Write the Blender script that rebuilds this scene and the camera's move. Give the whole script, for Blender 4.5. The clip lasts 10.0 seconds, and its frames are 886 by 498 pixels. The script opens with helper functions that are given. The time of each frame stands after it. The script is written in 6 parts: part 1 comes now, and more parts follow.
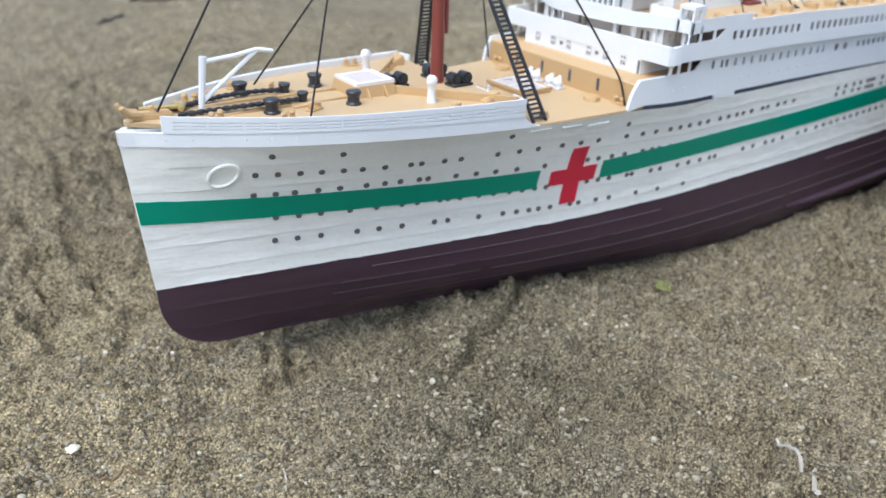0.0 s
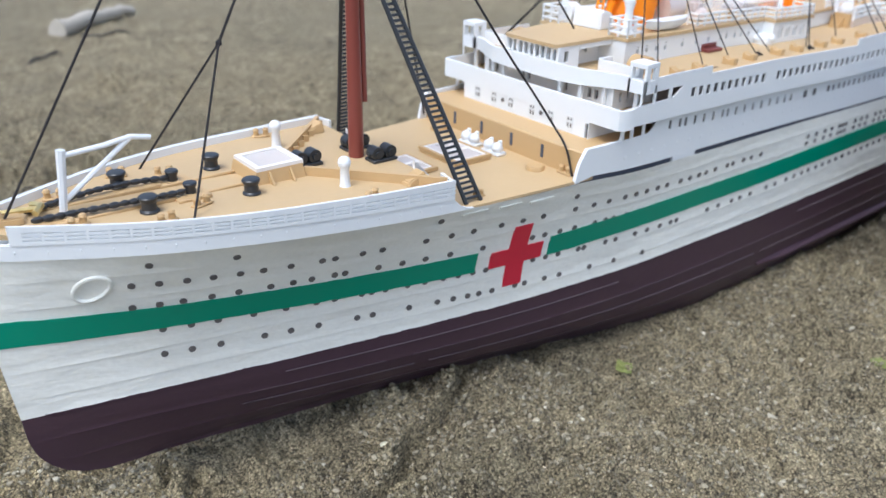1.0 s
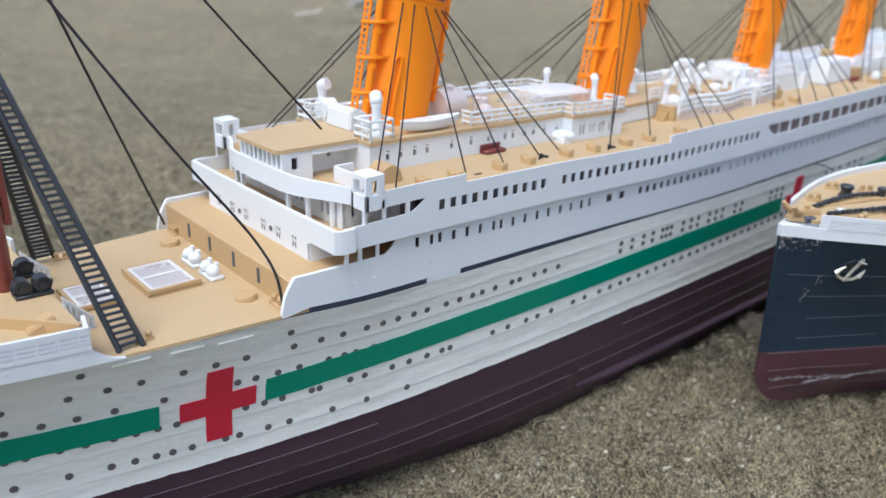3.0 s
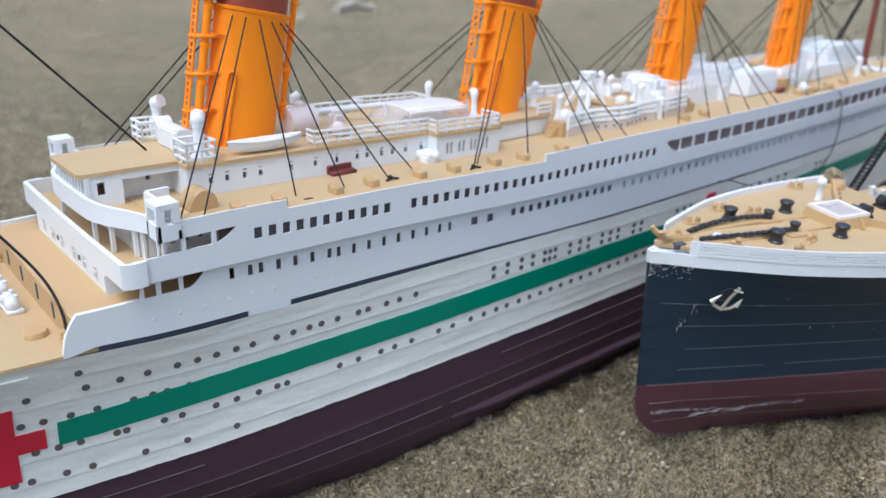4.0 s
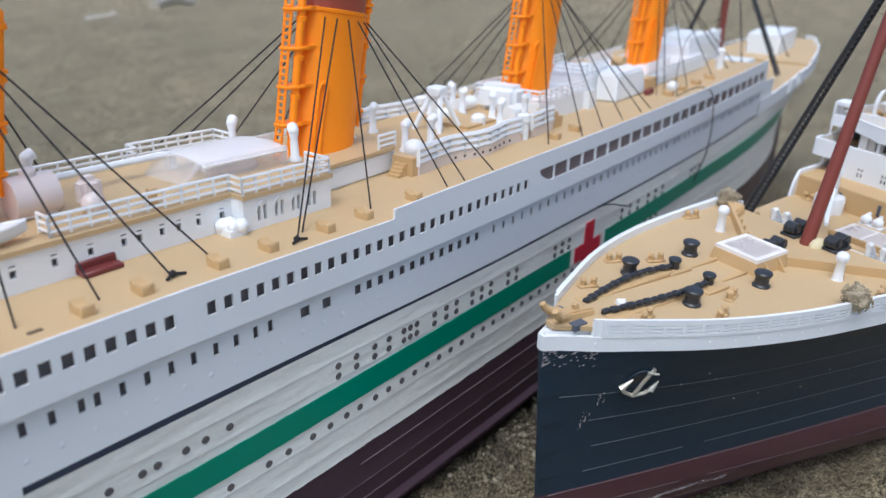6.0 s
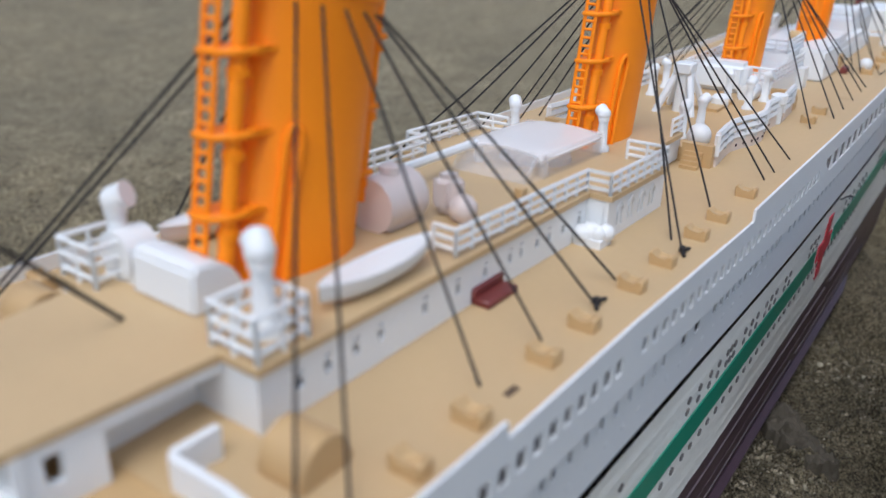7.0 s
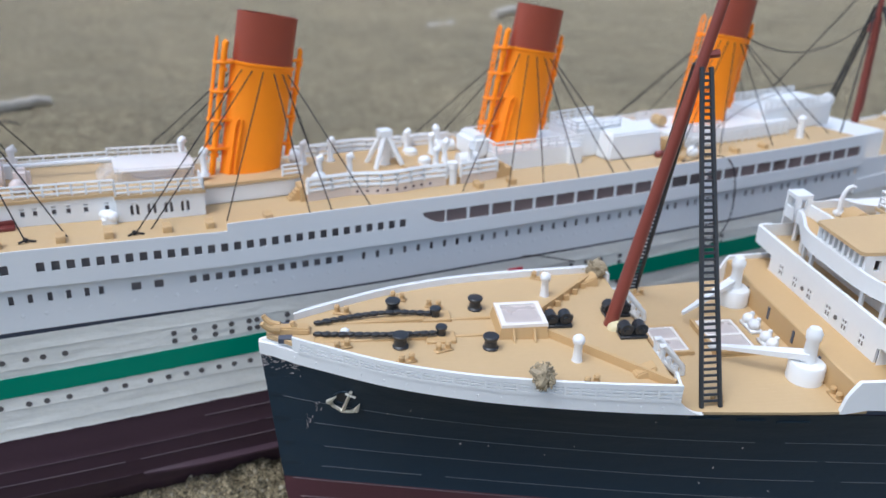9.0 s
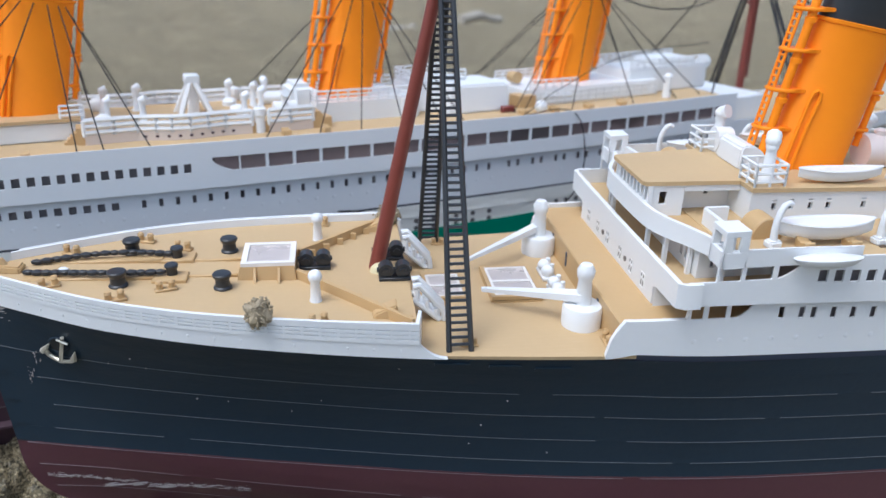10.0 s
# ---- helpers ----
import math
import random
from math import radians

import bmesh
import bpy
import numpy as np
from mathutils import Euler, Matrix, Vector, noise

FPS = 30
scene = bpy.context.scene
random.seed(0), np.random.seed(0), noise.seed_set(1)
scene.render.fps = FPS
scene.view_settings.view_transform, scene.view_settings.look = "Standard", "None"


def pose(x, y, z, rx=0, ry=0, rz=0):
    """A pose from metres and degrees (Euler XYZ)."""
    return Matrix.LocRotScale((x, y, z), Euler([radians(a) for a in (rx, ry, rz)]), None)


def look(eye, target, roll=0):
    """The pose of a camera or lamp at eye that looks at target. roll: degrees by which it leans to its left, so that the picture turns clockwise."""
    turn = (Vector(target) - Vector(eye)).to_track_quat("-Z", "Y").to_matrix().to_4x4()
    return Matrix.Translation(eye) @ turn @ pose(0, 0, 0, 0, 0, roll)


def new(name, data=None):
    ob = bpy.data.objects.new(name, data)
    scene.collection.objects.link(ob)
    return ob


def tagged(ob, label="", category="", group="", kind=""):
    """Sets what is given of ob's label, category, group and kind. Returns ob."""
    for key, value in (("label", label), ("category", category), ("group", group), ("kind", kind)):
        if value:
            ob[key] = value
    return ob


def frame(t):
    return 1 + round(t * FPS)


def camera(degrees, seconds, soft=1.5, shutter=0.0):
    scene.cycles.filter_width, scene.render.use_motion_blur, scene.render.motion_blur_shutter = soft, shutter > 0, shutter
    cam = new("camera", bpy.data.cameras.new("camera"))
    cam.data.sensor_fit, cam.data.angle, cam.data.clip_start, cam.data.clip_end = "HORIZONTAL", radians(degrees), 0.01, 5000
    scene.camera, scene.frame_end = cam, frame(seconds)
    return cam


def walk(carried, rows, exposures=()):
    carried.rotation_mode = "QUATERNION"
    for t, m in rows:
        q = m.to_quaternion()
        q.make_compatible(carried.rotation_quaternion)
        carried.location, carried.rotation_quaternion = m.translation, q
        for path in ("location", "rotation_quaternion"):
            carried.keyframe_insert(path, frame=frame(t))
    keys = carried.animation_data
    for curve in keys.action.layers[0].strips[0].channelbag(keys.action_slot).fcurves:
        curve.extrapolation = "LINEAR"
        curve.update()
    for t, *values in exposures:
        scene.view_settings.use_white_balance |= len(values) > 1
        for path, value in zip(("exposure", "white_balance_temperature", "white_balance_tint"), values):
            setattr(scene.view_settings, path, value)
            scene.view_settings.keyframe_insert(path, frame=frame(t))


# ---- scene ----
cam = camera(58.84, 10.0)
cam.data.dof.use_dof, cam.data.dof.focus_distance, cam.data.dof.aperture_fstop = True, 0.165, 22.0
PATH = [
    (0, (-0.03651, -0.17180, 0.12291), (0.09839, 0.00520, 0.00901), 2.16),
    (0.5, (-0.02027, -0.15966, 0.12363), (0.11766, 0.01530, 0.01021), 1.95),
    (1, (-0.00644, -0.15271, 0.12941), (0.13489, 0.02132, 0.01877), 1.42),
    (1.5, (0.01405, -0.14727, 0.13501), (0.16139, 0.02449, 0.02876), 1.47),
    (2, (0.03050, -0.15432, 0.13482), (0.18329, 0.01619, 0.03443), 1.94),
    (2.5, (0.04637, -0.15619, 0.13304), (0.20024, 0.01592, 0.03712), 1.98),
    (2.7, (0.05310, -0.15798, 0.13033), (0.20706, 0.01586, 0.03772), 1.79),
    (3.8, (0.09058, -0.17486, 0.13499), (0.24295, 0.00207, 0.04565), 1.82),
    (4, (0.10131, -0.17694, 0.13328), (0.25384, -0.00031, 0.04364), 1.72),
    (4.5, (0.13017, -0.17451, 0.12846), (0.28580, -0.00117, 0.03774), 1.55),
    (5, (0.14343, -0.17827, 0.12588), (0.30675, -0.01322, 0.03322), 1.31),
    (5.2, (0.14796, -0.17643, 0.12615), (0.31568, -0.01668, 0.03208), 1.33),
    (6.3, (0.13969, -0.10127, 0.13494), (0.32802, 0.03236, 0.03913), 0.66),
    (6.4, (0.13756, -0.08796, 0.13469), (0.32705, 0.04202, 0.03622), 0.89),
    (6.5, (0.13552, -0.08405, 0.13520), (0.32524, 0.04472, 0.03557), 1.36),
    (6.7, (0.13037, -0.07233, 0.12882), (0.32159, 0.05655, 0.03226), 0.74),
    (7, (0.12594, -0.06523, 0.12572), (0.31377, 0.06817, 0.02863), 1.41),
    (7.4, (0.13919, -0.08992, 0.12709), (0.31758, 0.05687, 0.03156), 2.36),
    (7.5, (0.14400, -0.09653, 0.12803), (0.31941, 0.05386, 0.03255), 2.60),
    (8, (0.17861, -0.13362, 0.12516), (0.32898, 0.04356, 0.03297), 2.27),
    (8.5, (0.19550, -0.18133, 0.12244), (0.31766, 0.01595, 0.02939), 2.06),
    (9, (0.22909, -0.23859, 0.15338), (0.32727, -0.02790, 0.06134), 1.36),
    (9.5, (0.25183, -0.24938, 0.12892), (0.34588, -0.03709, 0.03625), 1.59),
    (10, (0.28409, -0.25012, 0.13024), (0.38551, -0.03899, 0.04286), 1.63),
]
EXPOSURE = [(0, 0.653, 5700, 8), (1, 0.553, 5700, 8), (2.5, 0.433, 5700, 8), (4.5, 0.353, 5650, 8), (5.2, 0.333, 5650, 8), (6.5, 0.093, 5750, 9), (7, -0.017, 5800, 9), (7.5, -0.007, 5750, 9), (8, 0.053, 5650, 9), (9, 0.253, 5650, 8), (10, 0.273, 5650, 8)]
walk(cam, [(t, look(eye, target, roll)) for t, eye, target, roll in PATH], EXPOSURE)

# ---- light ----
world = bpy.data.worlds.new("overcast_sky")
scene.world = world
world.use_nodes = True
wn = world.node_tree
sky = wn.nodes.new("ShaderNodeTexSky")
sky.sky_type, sky.sun_disc = "NISHITA", False
sky.sun_elevation, sky.sun_rotation = radians(64), radians(-107)
sky.air_density, sky.dust_density = 1.0, 4.0
wn.nodes["Background"].inputs["Strength"].default_value = 0.15
soften = wn.nodes.new("ShaderNodeHueSaturation")
soften.inputs["Saturation"].default_value = 0.75
wn.links.new(sky.outputs["Color"], soften.inputs["Color"])
wn.links.new(soften.outputs["Color"], wn.nodes["Background"].inputs["Color"])
sun = new("sun", bpy.data.lights.new("sun", "SUN"))
sun.data.energy, sun.data.angle, sun.data.color = 1.02, radians(34), (1.0, 0.985, 0.97)
sun.matrix_world = look((-0.52, -0.16, 1.1), (0, 0, 0))


# ---- materials ----
def material(name, colour, rough=0.4, grain=0.04, scale=900.0, bump=0.08, metal=0.0, stain=0.06, stain_scale=45.0, clear=0.0):
    """Coloured plastic, paint or metal with fine grain, broad stains and a slight relief."""
    m = bpy.data.materials.new(name)
    m.use_nodes = True
    n, l = m.node_tree.nodes, m.node_tree.links
    b = n["Principled BSDF"]
    co = n.new("ShaderNodeTexCoord")
    fine, broad = n.new("ShaderNodeTexNoise"), n.new("ShaderNodeTexNoise")
    fine.inputs["Scale"].default_value, fine.inputs["Detail"].default_value = scale, 4
    broad.inputs["Scale"].default_value, broad.inputs["Detail"].default_value = stain_scale, 5
    add = n.new("ShaderNodeMath")
    add.operation = "MULTIPLY_ADD"
    add.inputs[1].default_value, add.inputs[2].default_value = grain, 1 - grain / 2 - stain / 2
    add2 = n.new("ShaderNodeMath")
    add2.operation = "MULTIPLY_ADD"
    add2.inputs[1].default_value = stain
    mix = n.new("ShaderNodeMix")
    mix.data_type, mix.blend_type = "RGBA", "MULTIPLY"
    mix.inputs["Factor"].default_value = 1.0
    mix.inputs["A"].default_value = (*colour, 1)
    for t in (fine, broad):
        l.new(co.outputs["Object"], t.inputs["Vector"])
    l.new(fine.outputs["Fac"], add.inputs[0])
    l.new(broad.outputs["Fac"], add2.inputs[0])
    l.new(add.outputs[0], add2.inputs[2])
    l.new(add2.outputs[0], mix.inputs["B"])
    l.new(mix.outputs["Result"], b.inputs["Base Color"])
    rr = n.new("ShaderNodeMath")
    rr.operation = "MULTIPLY_ADD"
    rr.inputs[1].default_value, rr.inputs[2].default_value = 0.18, rough - 0.09
    l.new(broad.outputs["Fac"], rr.inputs[0])
    l.new(rr.outputs[0], b.inputs["Roughness"])
    b.inputs["Metallic"].default_value = metal
    if clear:
        b.inputs["Transmission Weight"].default_value = clear
    if bump:
        bp = n.new("ShaderNodeBump")
        bp.inputs["Strength"].default_value, bp.inputs["Distance"].default_value = bump, 0.0002
        l.new(fine.outputs["Fac"], bp.inputs["Height"])
        l.new(bp.outputs["Normal"], b.inputs["Normal"])
    return m


def planked(name, colour):
    """Moulded plastic deck with fine plank grooves running fore and aft."""
    m = material(name, colour, rough=0.5, grain=0.06, scale=700, bump=0.05, stain=0.14, stain_scale=60)
    n, l = m.node_tree.nodes, m.node_tree.links
    wave = n.new("ShaderNodeTexWave")
    wave.wave_type, wave.bands_direction, wave.wave_profile = "BANDS", "Y", "SAW"
    wave.inputs["Scale"].default_value, wave.inputs["Distortion"].default_value = 230.0, 0.0
    co = next(x for x in n if x.bl_idname == "ShaderNodeTexCoord")
    l.new(co.outputs["Object"], wave.inputs["Vector"])
    bp = n.new("ShaderNodeBump")
    bp.inputs["Strength"].default_value, bp.inputs["Distance"].default_value = 0.4, 0.0003
    l.new(wave.outputs["Fac"], bp.inputs["Height"])
    l.new(bp.outputs["Normal"], n["Principled BSDF"].inputs["Normal"])
    return m


def scuffed(name, colour, worn, amount, scale=30.0, brush=0.12):
    """Brushed paint with pale scratches, rubbed patches and a lumpy coat."""
    m = material(name, colour, rough=0.38, grain=0.1, stain=0.25, stain_scale=35, bump=0.1)
    n, l = m.node_tree.nodes, m.node_tree.links
    b = n["Principled BSDF"]
    src = b.inputs["Base Color"].links[0].from_socket
    co = next(x for x in n if x.bl_idname == "ShaderNodeTexCoord")
    mp = n.new("ShaderNodeMapping")
    mp.inputs["Scale"].default_value = (0.35, 1.0, 4.0)
    t = n.new("ShaderNodeTexNoise")
    t.inputs["Scale"].default_value, t.inputs["Detail"].default_value, t.inputs["Roughness"].default_value = scale, 8, 0.65
    r = n.new("ShaderNodeValToRGB")
    r.color_ramp.elements[0].position, r.color_ramp.elements[1].position = 0.66 - amount, 0.74 - amount
    mix = n.new("ShaderNodeMix")
    mix.data_type = "RGBA"
    l.new(co.outputs["Object"], mp.inputs["Vector"])
    l.new(mp.outputs["Vector"], t.inputs["Vector"])
    l.new(t.outputs["Fac"], r.inputs["Fac"])
    l.new(r.outputs["Color"], mix.inputs["Factor"])
    l.new(src, mix.inputs["A"])
    mix.inputs["B"].default_value = (*worn, 1)
    l.new(mix.outputs["Result"], b.inputs["Base Color"])
    lump_map, lumps, coat = n.new("ShaderNodeMapping"), n.new("ShaderNodeTexNoise"), n.new("ShaderNodeBump")
    lump_map.inputs["Scale"].default_value = (0.45, 1.0, 1.3)
    lumps.inputs["Scale"].default_value, lumps.inputs["Detail"].default_value = 210, 3
    coat.inputs["Strength"].default_value, coat.inputs["Distance"].default_value = brush, 0.0012
    l.new(co.outputs["Object"], lump_map.inputs["Vector"])
    l.new(lump_map.outputs["Vector"], lumps.inputs["Vector"])
    l.new(lumps.outputs["Fac"], coat.inputs["Height"])
    l.new(b.inputs["Normal"].links[0].from_socket, coat.inputs["Normal"])
    l.new(coat.outputs["Normal"], b.inputs["Normal"])
    return m


WHITE = material("white_plastic", (0.815, 0.835, 0.838), 0.36, 0.03, 800, 0.05)
HULLWHITE = scuffed("white_hull_paint", (0.84, 0.835, 0.765), (0.66, 0.65, 0.60), -0.03, 55, 0.42)
PINK = material("milky_plastic", (0.90, 0.80, 0.755), 0.3, 0.05, 300, 0.05, clear=0.25)
MILK = material("milky_white_plastic", (0.95, 0.93, 0.92), 0.35, 0.04, 300, 0.05, clear=0.12)
CLEAR = material("milky_clear_plastic", (0.96, 0.94, 0.93), 0.25, 0.05, 300, 0.05, clear=0.1)
for milky, solid in ((MILK, 0.6), (CLEAR, 0.18)):
    milky.node_tree.nodes["Principled BSDF"].inputs["Alpha"].default_value = solid
GLASS = material("frosted_hatch_glass", (0.66, 0.59, 0.55), 0.3, 0.10, 300, 0.05, stain=0.1, stain_scale=120, clear=0.2)
HATCHWHITE = material("ivory_white_plastic", (0.84, 0.80, 0.75), 0.36, 0.04, 500, 0.05)
TAN = planked("tan_plastic_deck", (0.55, 0.395, 0.21))
TANP = material("tan_plastic", (0.55, 0.37, 0.175), 0.45, 0.05, 800, 0.05)
ORANGE = material("orange_plastic", (1.0, 0.285, 0.001), 0.5, 0.04, 700, 0.05)
REDBROWN = material("red_brown_paint", (0.30, 0.060, 0.030), 0.36, 0.05, 700, 0.05)
MAST = material("mast_brown_plastic", (0.215, 0.050, 0.036), 0.36, 0.06, 700, 0.06)
BLACK = material("black_plastic", (0.026, 0.029, 0.033), 0.36, 0.2, 700, 0.06)
# shade of the rooms put into a grey-brown colour for the cores
DARK = material("interior_shade", (0.22, 0.20, 0.205), 0.5, 0.1, 500, 0.0)
# dark of the hull seam, also the painted shade of the gap beside the stem
SEAM_SHADE = material("dark_seam_and_gap_shade", (0.085, 0.095, 0.125), 0.6, 0.2, 500, 0.0)
SLOTBROWN = material("dark_brown_slot", (0.11, 0.07, 0.04), 0.6, 0.2, 500, 0.0)
PORT = material("dull_port_glass", (0.13, 0.12, 0.115), 0.4, 0.2, 500, 0.0)
TINT = material("brown_tinted_plastic", (0.20, 0.155, 0.15), 0.22, 0.15, 300, 0.0, stain=0.4, stain_scale=120)
PALE = material("pale_worn_edge", (0.115, 0.13, 0.145), 0.6, 0.3, 900, 0.1)
DULLEDGE = material("dull_worn_edge", (0.13, 0.10, 0.11), 0.6, 0.3, 900, 0.1)
PALEBROWN = material("pale_worn_brown_edge", (0.20, 0.16, 0.17), 0.6, 0.3, 900, 0.1)
WIRE = material("black_thread", (0.016, 0.014, 0.015), 0.8, 0.3, 3000, 0.3)
GREEN = material("green_stripe_paint", (0.004, 0.255, 0.155), 0.35, 0.06, 600, 0.05)
CROSSRED = material("red_cross_paint", (0.60, 0.020, 0.050), 0.35, 0.06, 600, 0.05)
MAROON = scuffed("maroon_bottom_paint", (0.066, 0.037, 0.049), (0.13, 0.105, 0.115), -0.07, 40)
MAROON2 = scuffed("dark_red_bottom_paint", (0.090, 0.034, 0.044), (0.24, 0.19, 0.18), -0.06, 45)
BLACKHULL = scuffed("black_hull_paint", (0.019, 0.034, 0.051), (0.05, 0.06, 0.07), -0.09, 70)
for paint in (BLACKHULL, MAROON, ORANGE):
    paint.node_tree.nodes["Principled BSDF"].inputs["Specular IOR Level"].default_value = 0.3
GOLD = material("brass_paint", (0.62, 0.50, 0.22), 0.3, 0.1, 500, 0.1, metal=0.7)
SILVER = material("worn_silver_paint", (0.66, 0.63, 0.53), 0.3, 0.2, 500, 0.1, metal=0.5)
CREAM = material("cream_plastic", (0.72, 0.63, 0.56), 0.45, 0.05, 700, 0.05)
BENCH = material("bench_brown", (0.17, 0.035, 0.03), 0.4, 0.06, 700, 0.05)
CHIP = material("chalky_scrape", (0.42, 0.38, 0.37), 0.8, 0.3, 600, 0.2)
GLUE = material("dried_glue", (0.70, 0.62, 0.38), 0.35, 0.1, 500, 0.1)


def sand_material():
    """Coarse sand: mixed pale and dark grains over damp, shaded and paler patches."""
    m = bpy.data.materials.new("coarse_damp_sand")
    m.use_nodes = True
    n, l = m.node_tree.nodes, m.node_tree.links
    b = n["Principled BSDF"]
    co = n.new("ShaderNodeTexCoord")
    grain, lumps, broad, wide, clots = (n.new("ShaderNodeTexNoise") for _ in range(5))
    vor = n.new("ShaderNodeTexVoronoi")
    for t, s, d, r in ((grain, 1500, 4, 0.85), (lumps, 330, 6, 0.7), (broad, 16, 7, 0.62), (wide, 3.2, 6, 0.6), (clots, 95, 5, 0.6)):
        t.inputs["Scale"].default_value, t.inputs["Detail"].default_value, t.inputs["Roughness"].default_value = s, d, r
        l.new(co.outputs["Object"], t.inputs["Vector"])
    vor.inputs["Scale"].default_value = 1700
    l.new(co.outputs["Object"], vor.inputs["Vector"])
    sep = n.new("ShaderNodeSeparateColor")
    l.new(vor.outputs["Color"], sep.inputs["Color"])

    def mad(src, gain, rest):
        k = n.new("ShaderNodeMath")
        k.operation = "MULTIPLY_ADD"
        k.inputs[1].default_value = gain
        l.new(src, k.inputs[0])
        if isinstance(rest, float):
            k.inputs[2].default_value = rest
        else:
            l.new(rest, k.inputs[2])
        return k.outputs[0]

    value = mad(sep.outputs[0], 0.32, mad(vor.outputs["Distance"], -0.30, mad(grain.outputs["Fac"], 0.66, mad(lumps.outputs["Fac"], 0.46, mad(clots.outputs["Fac"], 0.30, -0.255)))))
    ramp = n.new("ShaderNodeValToRGB")
    e = ramp.color_ramp.elements
    e[0].position, e[0].color = 0.29, (0.090, 0.073, 0.044, 1)
    e[1].position, e[1].color = 0.76, (0.88, 0.775, 0.525, 1)
    e.new(0.47).color = (0.376, 0.314, 0.191, 1)
    e.new(0.62).color = (0.595, 0.507, 0.315, 1)
    l.new(value, ramp.inputs["Fac"])
    tone = n.new("ShaderNodeValToRGB")
    tone.color_ramp.elements[0].position, tone.color_ramp.elements[0].color = 0.40, (0.89, 0.88, 0.865, 1)
    tone.color_ramp.elements[1].position, tone.color_ramp.elements[1].color = 0.60, (1.12, 1.10, 1.07, 1)
    l.new(mad(broad.outputs["Fac"], 0.55, mad(wide.outputs["Fac"], 0.45, 0.0)), tone.inputs["Fac"])
    mul = n.new("ShaderNodeMix")
    mul.data_type, mul.blend_type = "RGBA", "MULTIPLY"
    mul.inputs["Factor"].default_value = 1
    l.new(ramp.outputs["Color"], mul.inputs["A"])
    l.new(tone.outputs["Color"], mul.inputs["B"])
    # damp streaks that dried unevenly
    mp, damp, edge = n.new("ShaderNodeMapping"), n.new("ShaderNodeTexNoise"), n.new("ShaderNodeValToRGB")
    mp.inputs["Scale"].default_value = (1.0, 2.0, 1.0)
    damp.inputs["Scale"].default_value, damp.inputs["Detail"].default_value, damp.inputs["Roughness"].default_value = 9.0, 5, 0.6
    edge.color_ramp.elements[0].position, edge.color_ramp.elements[0].color = 0.56, (1, 1, 1, 1)
    edge.color_ramp.elements[1].position, edge.color_ramp.elements[1].color = 0.70, (0.76, 0.76, 0.77, 1)
    l.new(co.outputs["Object"], mp.inputs["Vector"])
    l.new(mp.outputs["Vector"], damp.inputs["Vector"])
    l.new(damp.outputs["Fac"], edge.inputs["Fac"])
    mul2 = n.new("ShaderNodeMix")
    mul2.data_type, mul2.blend_type = "RGBA", "MULTIPLY"
    mul2.inputs["Factor"].default_value = 1
    l.new(mul.outputs["Result"], mul2.inputs["A"])
    l.new(edge.outputs["Color"], mul2.inputs["B"])
    # between the ships damp and painted ship shade; farther forward a darker and a paler patch
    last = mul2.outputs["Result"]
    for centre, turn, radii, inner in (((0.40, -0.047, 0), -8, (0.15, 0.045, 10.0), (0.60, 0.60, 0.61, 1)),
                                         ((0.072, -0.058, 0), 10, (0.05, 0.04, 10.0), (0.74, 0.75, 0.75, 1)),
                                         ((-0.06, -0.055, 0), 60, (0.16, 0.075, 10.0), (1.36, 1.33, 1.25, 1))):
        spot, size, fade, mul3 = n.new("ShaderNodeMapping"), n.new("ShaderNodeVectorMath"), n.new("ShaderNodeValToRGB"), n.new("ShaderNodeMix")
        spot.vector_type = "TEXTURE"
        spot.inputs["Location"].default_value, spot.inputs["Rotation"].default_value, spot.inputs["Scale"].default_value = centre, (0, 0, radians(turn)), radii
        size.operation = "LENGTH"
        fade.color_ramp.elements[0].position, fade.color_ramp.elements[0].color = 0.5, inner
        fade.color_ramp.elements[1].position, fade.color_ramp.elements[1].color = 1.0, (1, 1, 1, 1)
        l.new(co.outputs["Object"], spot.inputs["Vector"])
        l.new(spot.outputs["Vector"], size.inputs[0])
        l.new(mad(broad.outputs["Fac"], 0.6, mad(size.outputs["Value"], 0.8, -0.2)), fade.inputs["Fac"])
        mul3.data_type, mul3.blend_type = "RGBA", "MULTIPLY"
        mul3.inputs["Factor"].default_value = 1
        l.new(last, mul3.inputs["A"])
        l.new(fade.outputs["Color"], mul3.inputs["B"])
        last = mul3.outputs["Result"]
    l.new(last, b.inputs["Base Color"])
    b.inputs["Roughness"].default_value = 0.85
    bp1, bp2 = n.new("ShaderNodeBump"), n.new("ShaderNodeBump")
    bp1.inputs["Strength"].default_value, bp1.inputs["Distance"].default_value = 1.0, 0.0011
    bp2.inputs["Strength"].default_value, bp2.inputs["Distance"].default_value = 1.0, 0.0027
    l.new(mad(vor.outputs["Distance"], -0.8, grain.outputs["Fac"]), bp1.inputs["Height"])
    l.new(mad(clots.outputs["Fac"], 1.3, lumps.outputs["Fac"]), bp2.inputs["Height"])
    l.new(bp2.outputs["Normal"], bp1.inputs["Normal"])
    l.new(bp1.outputs["Normal"], b.inputs["Normal"])
    return m


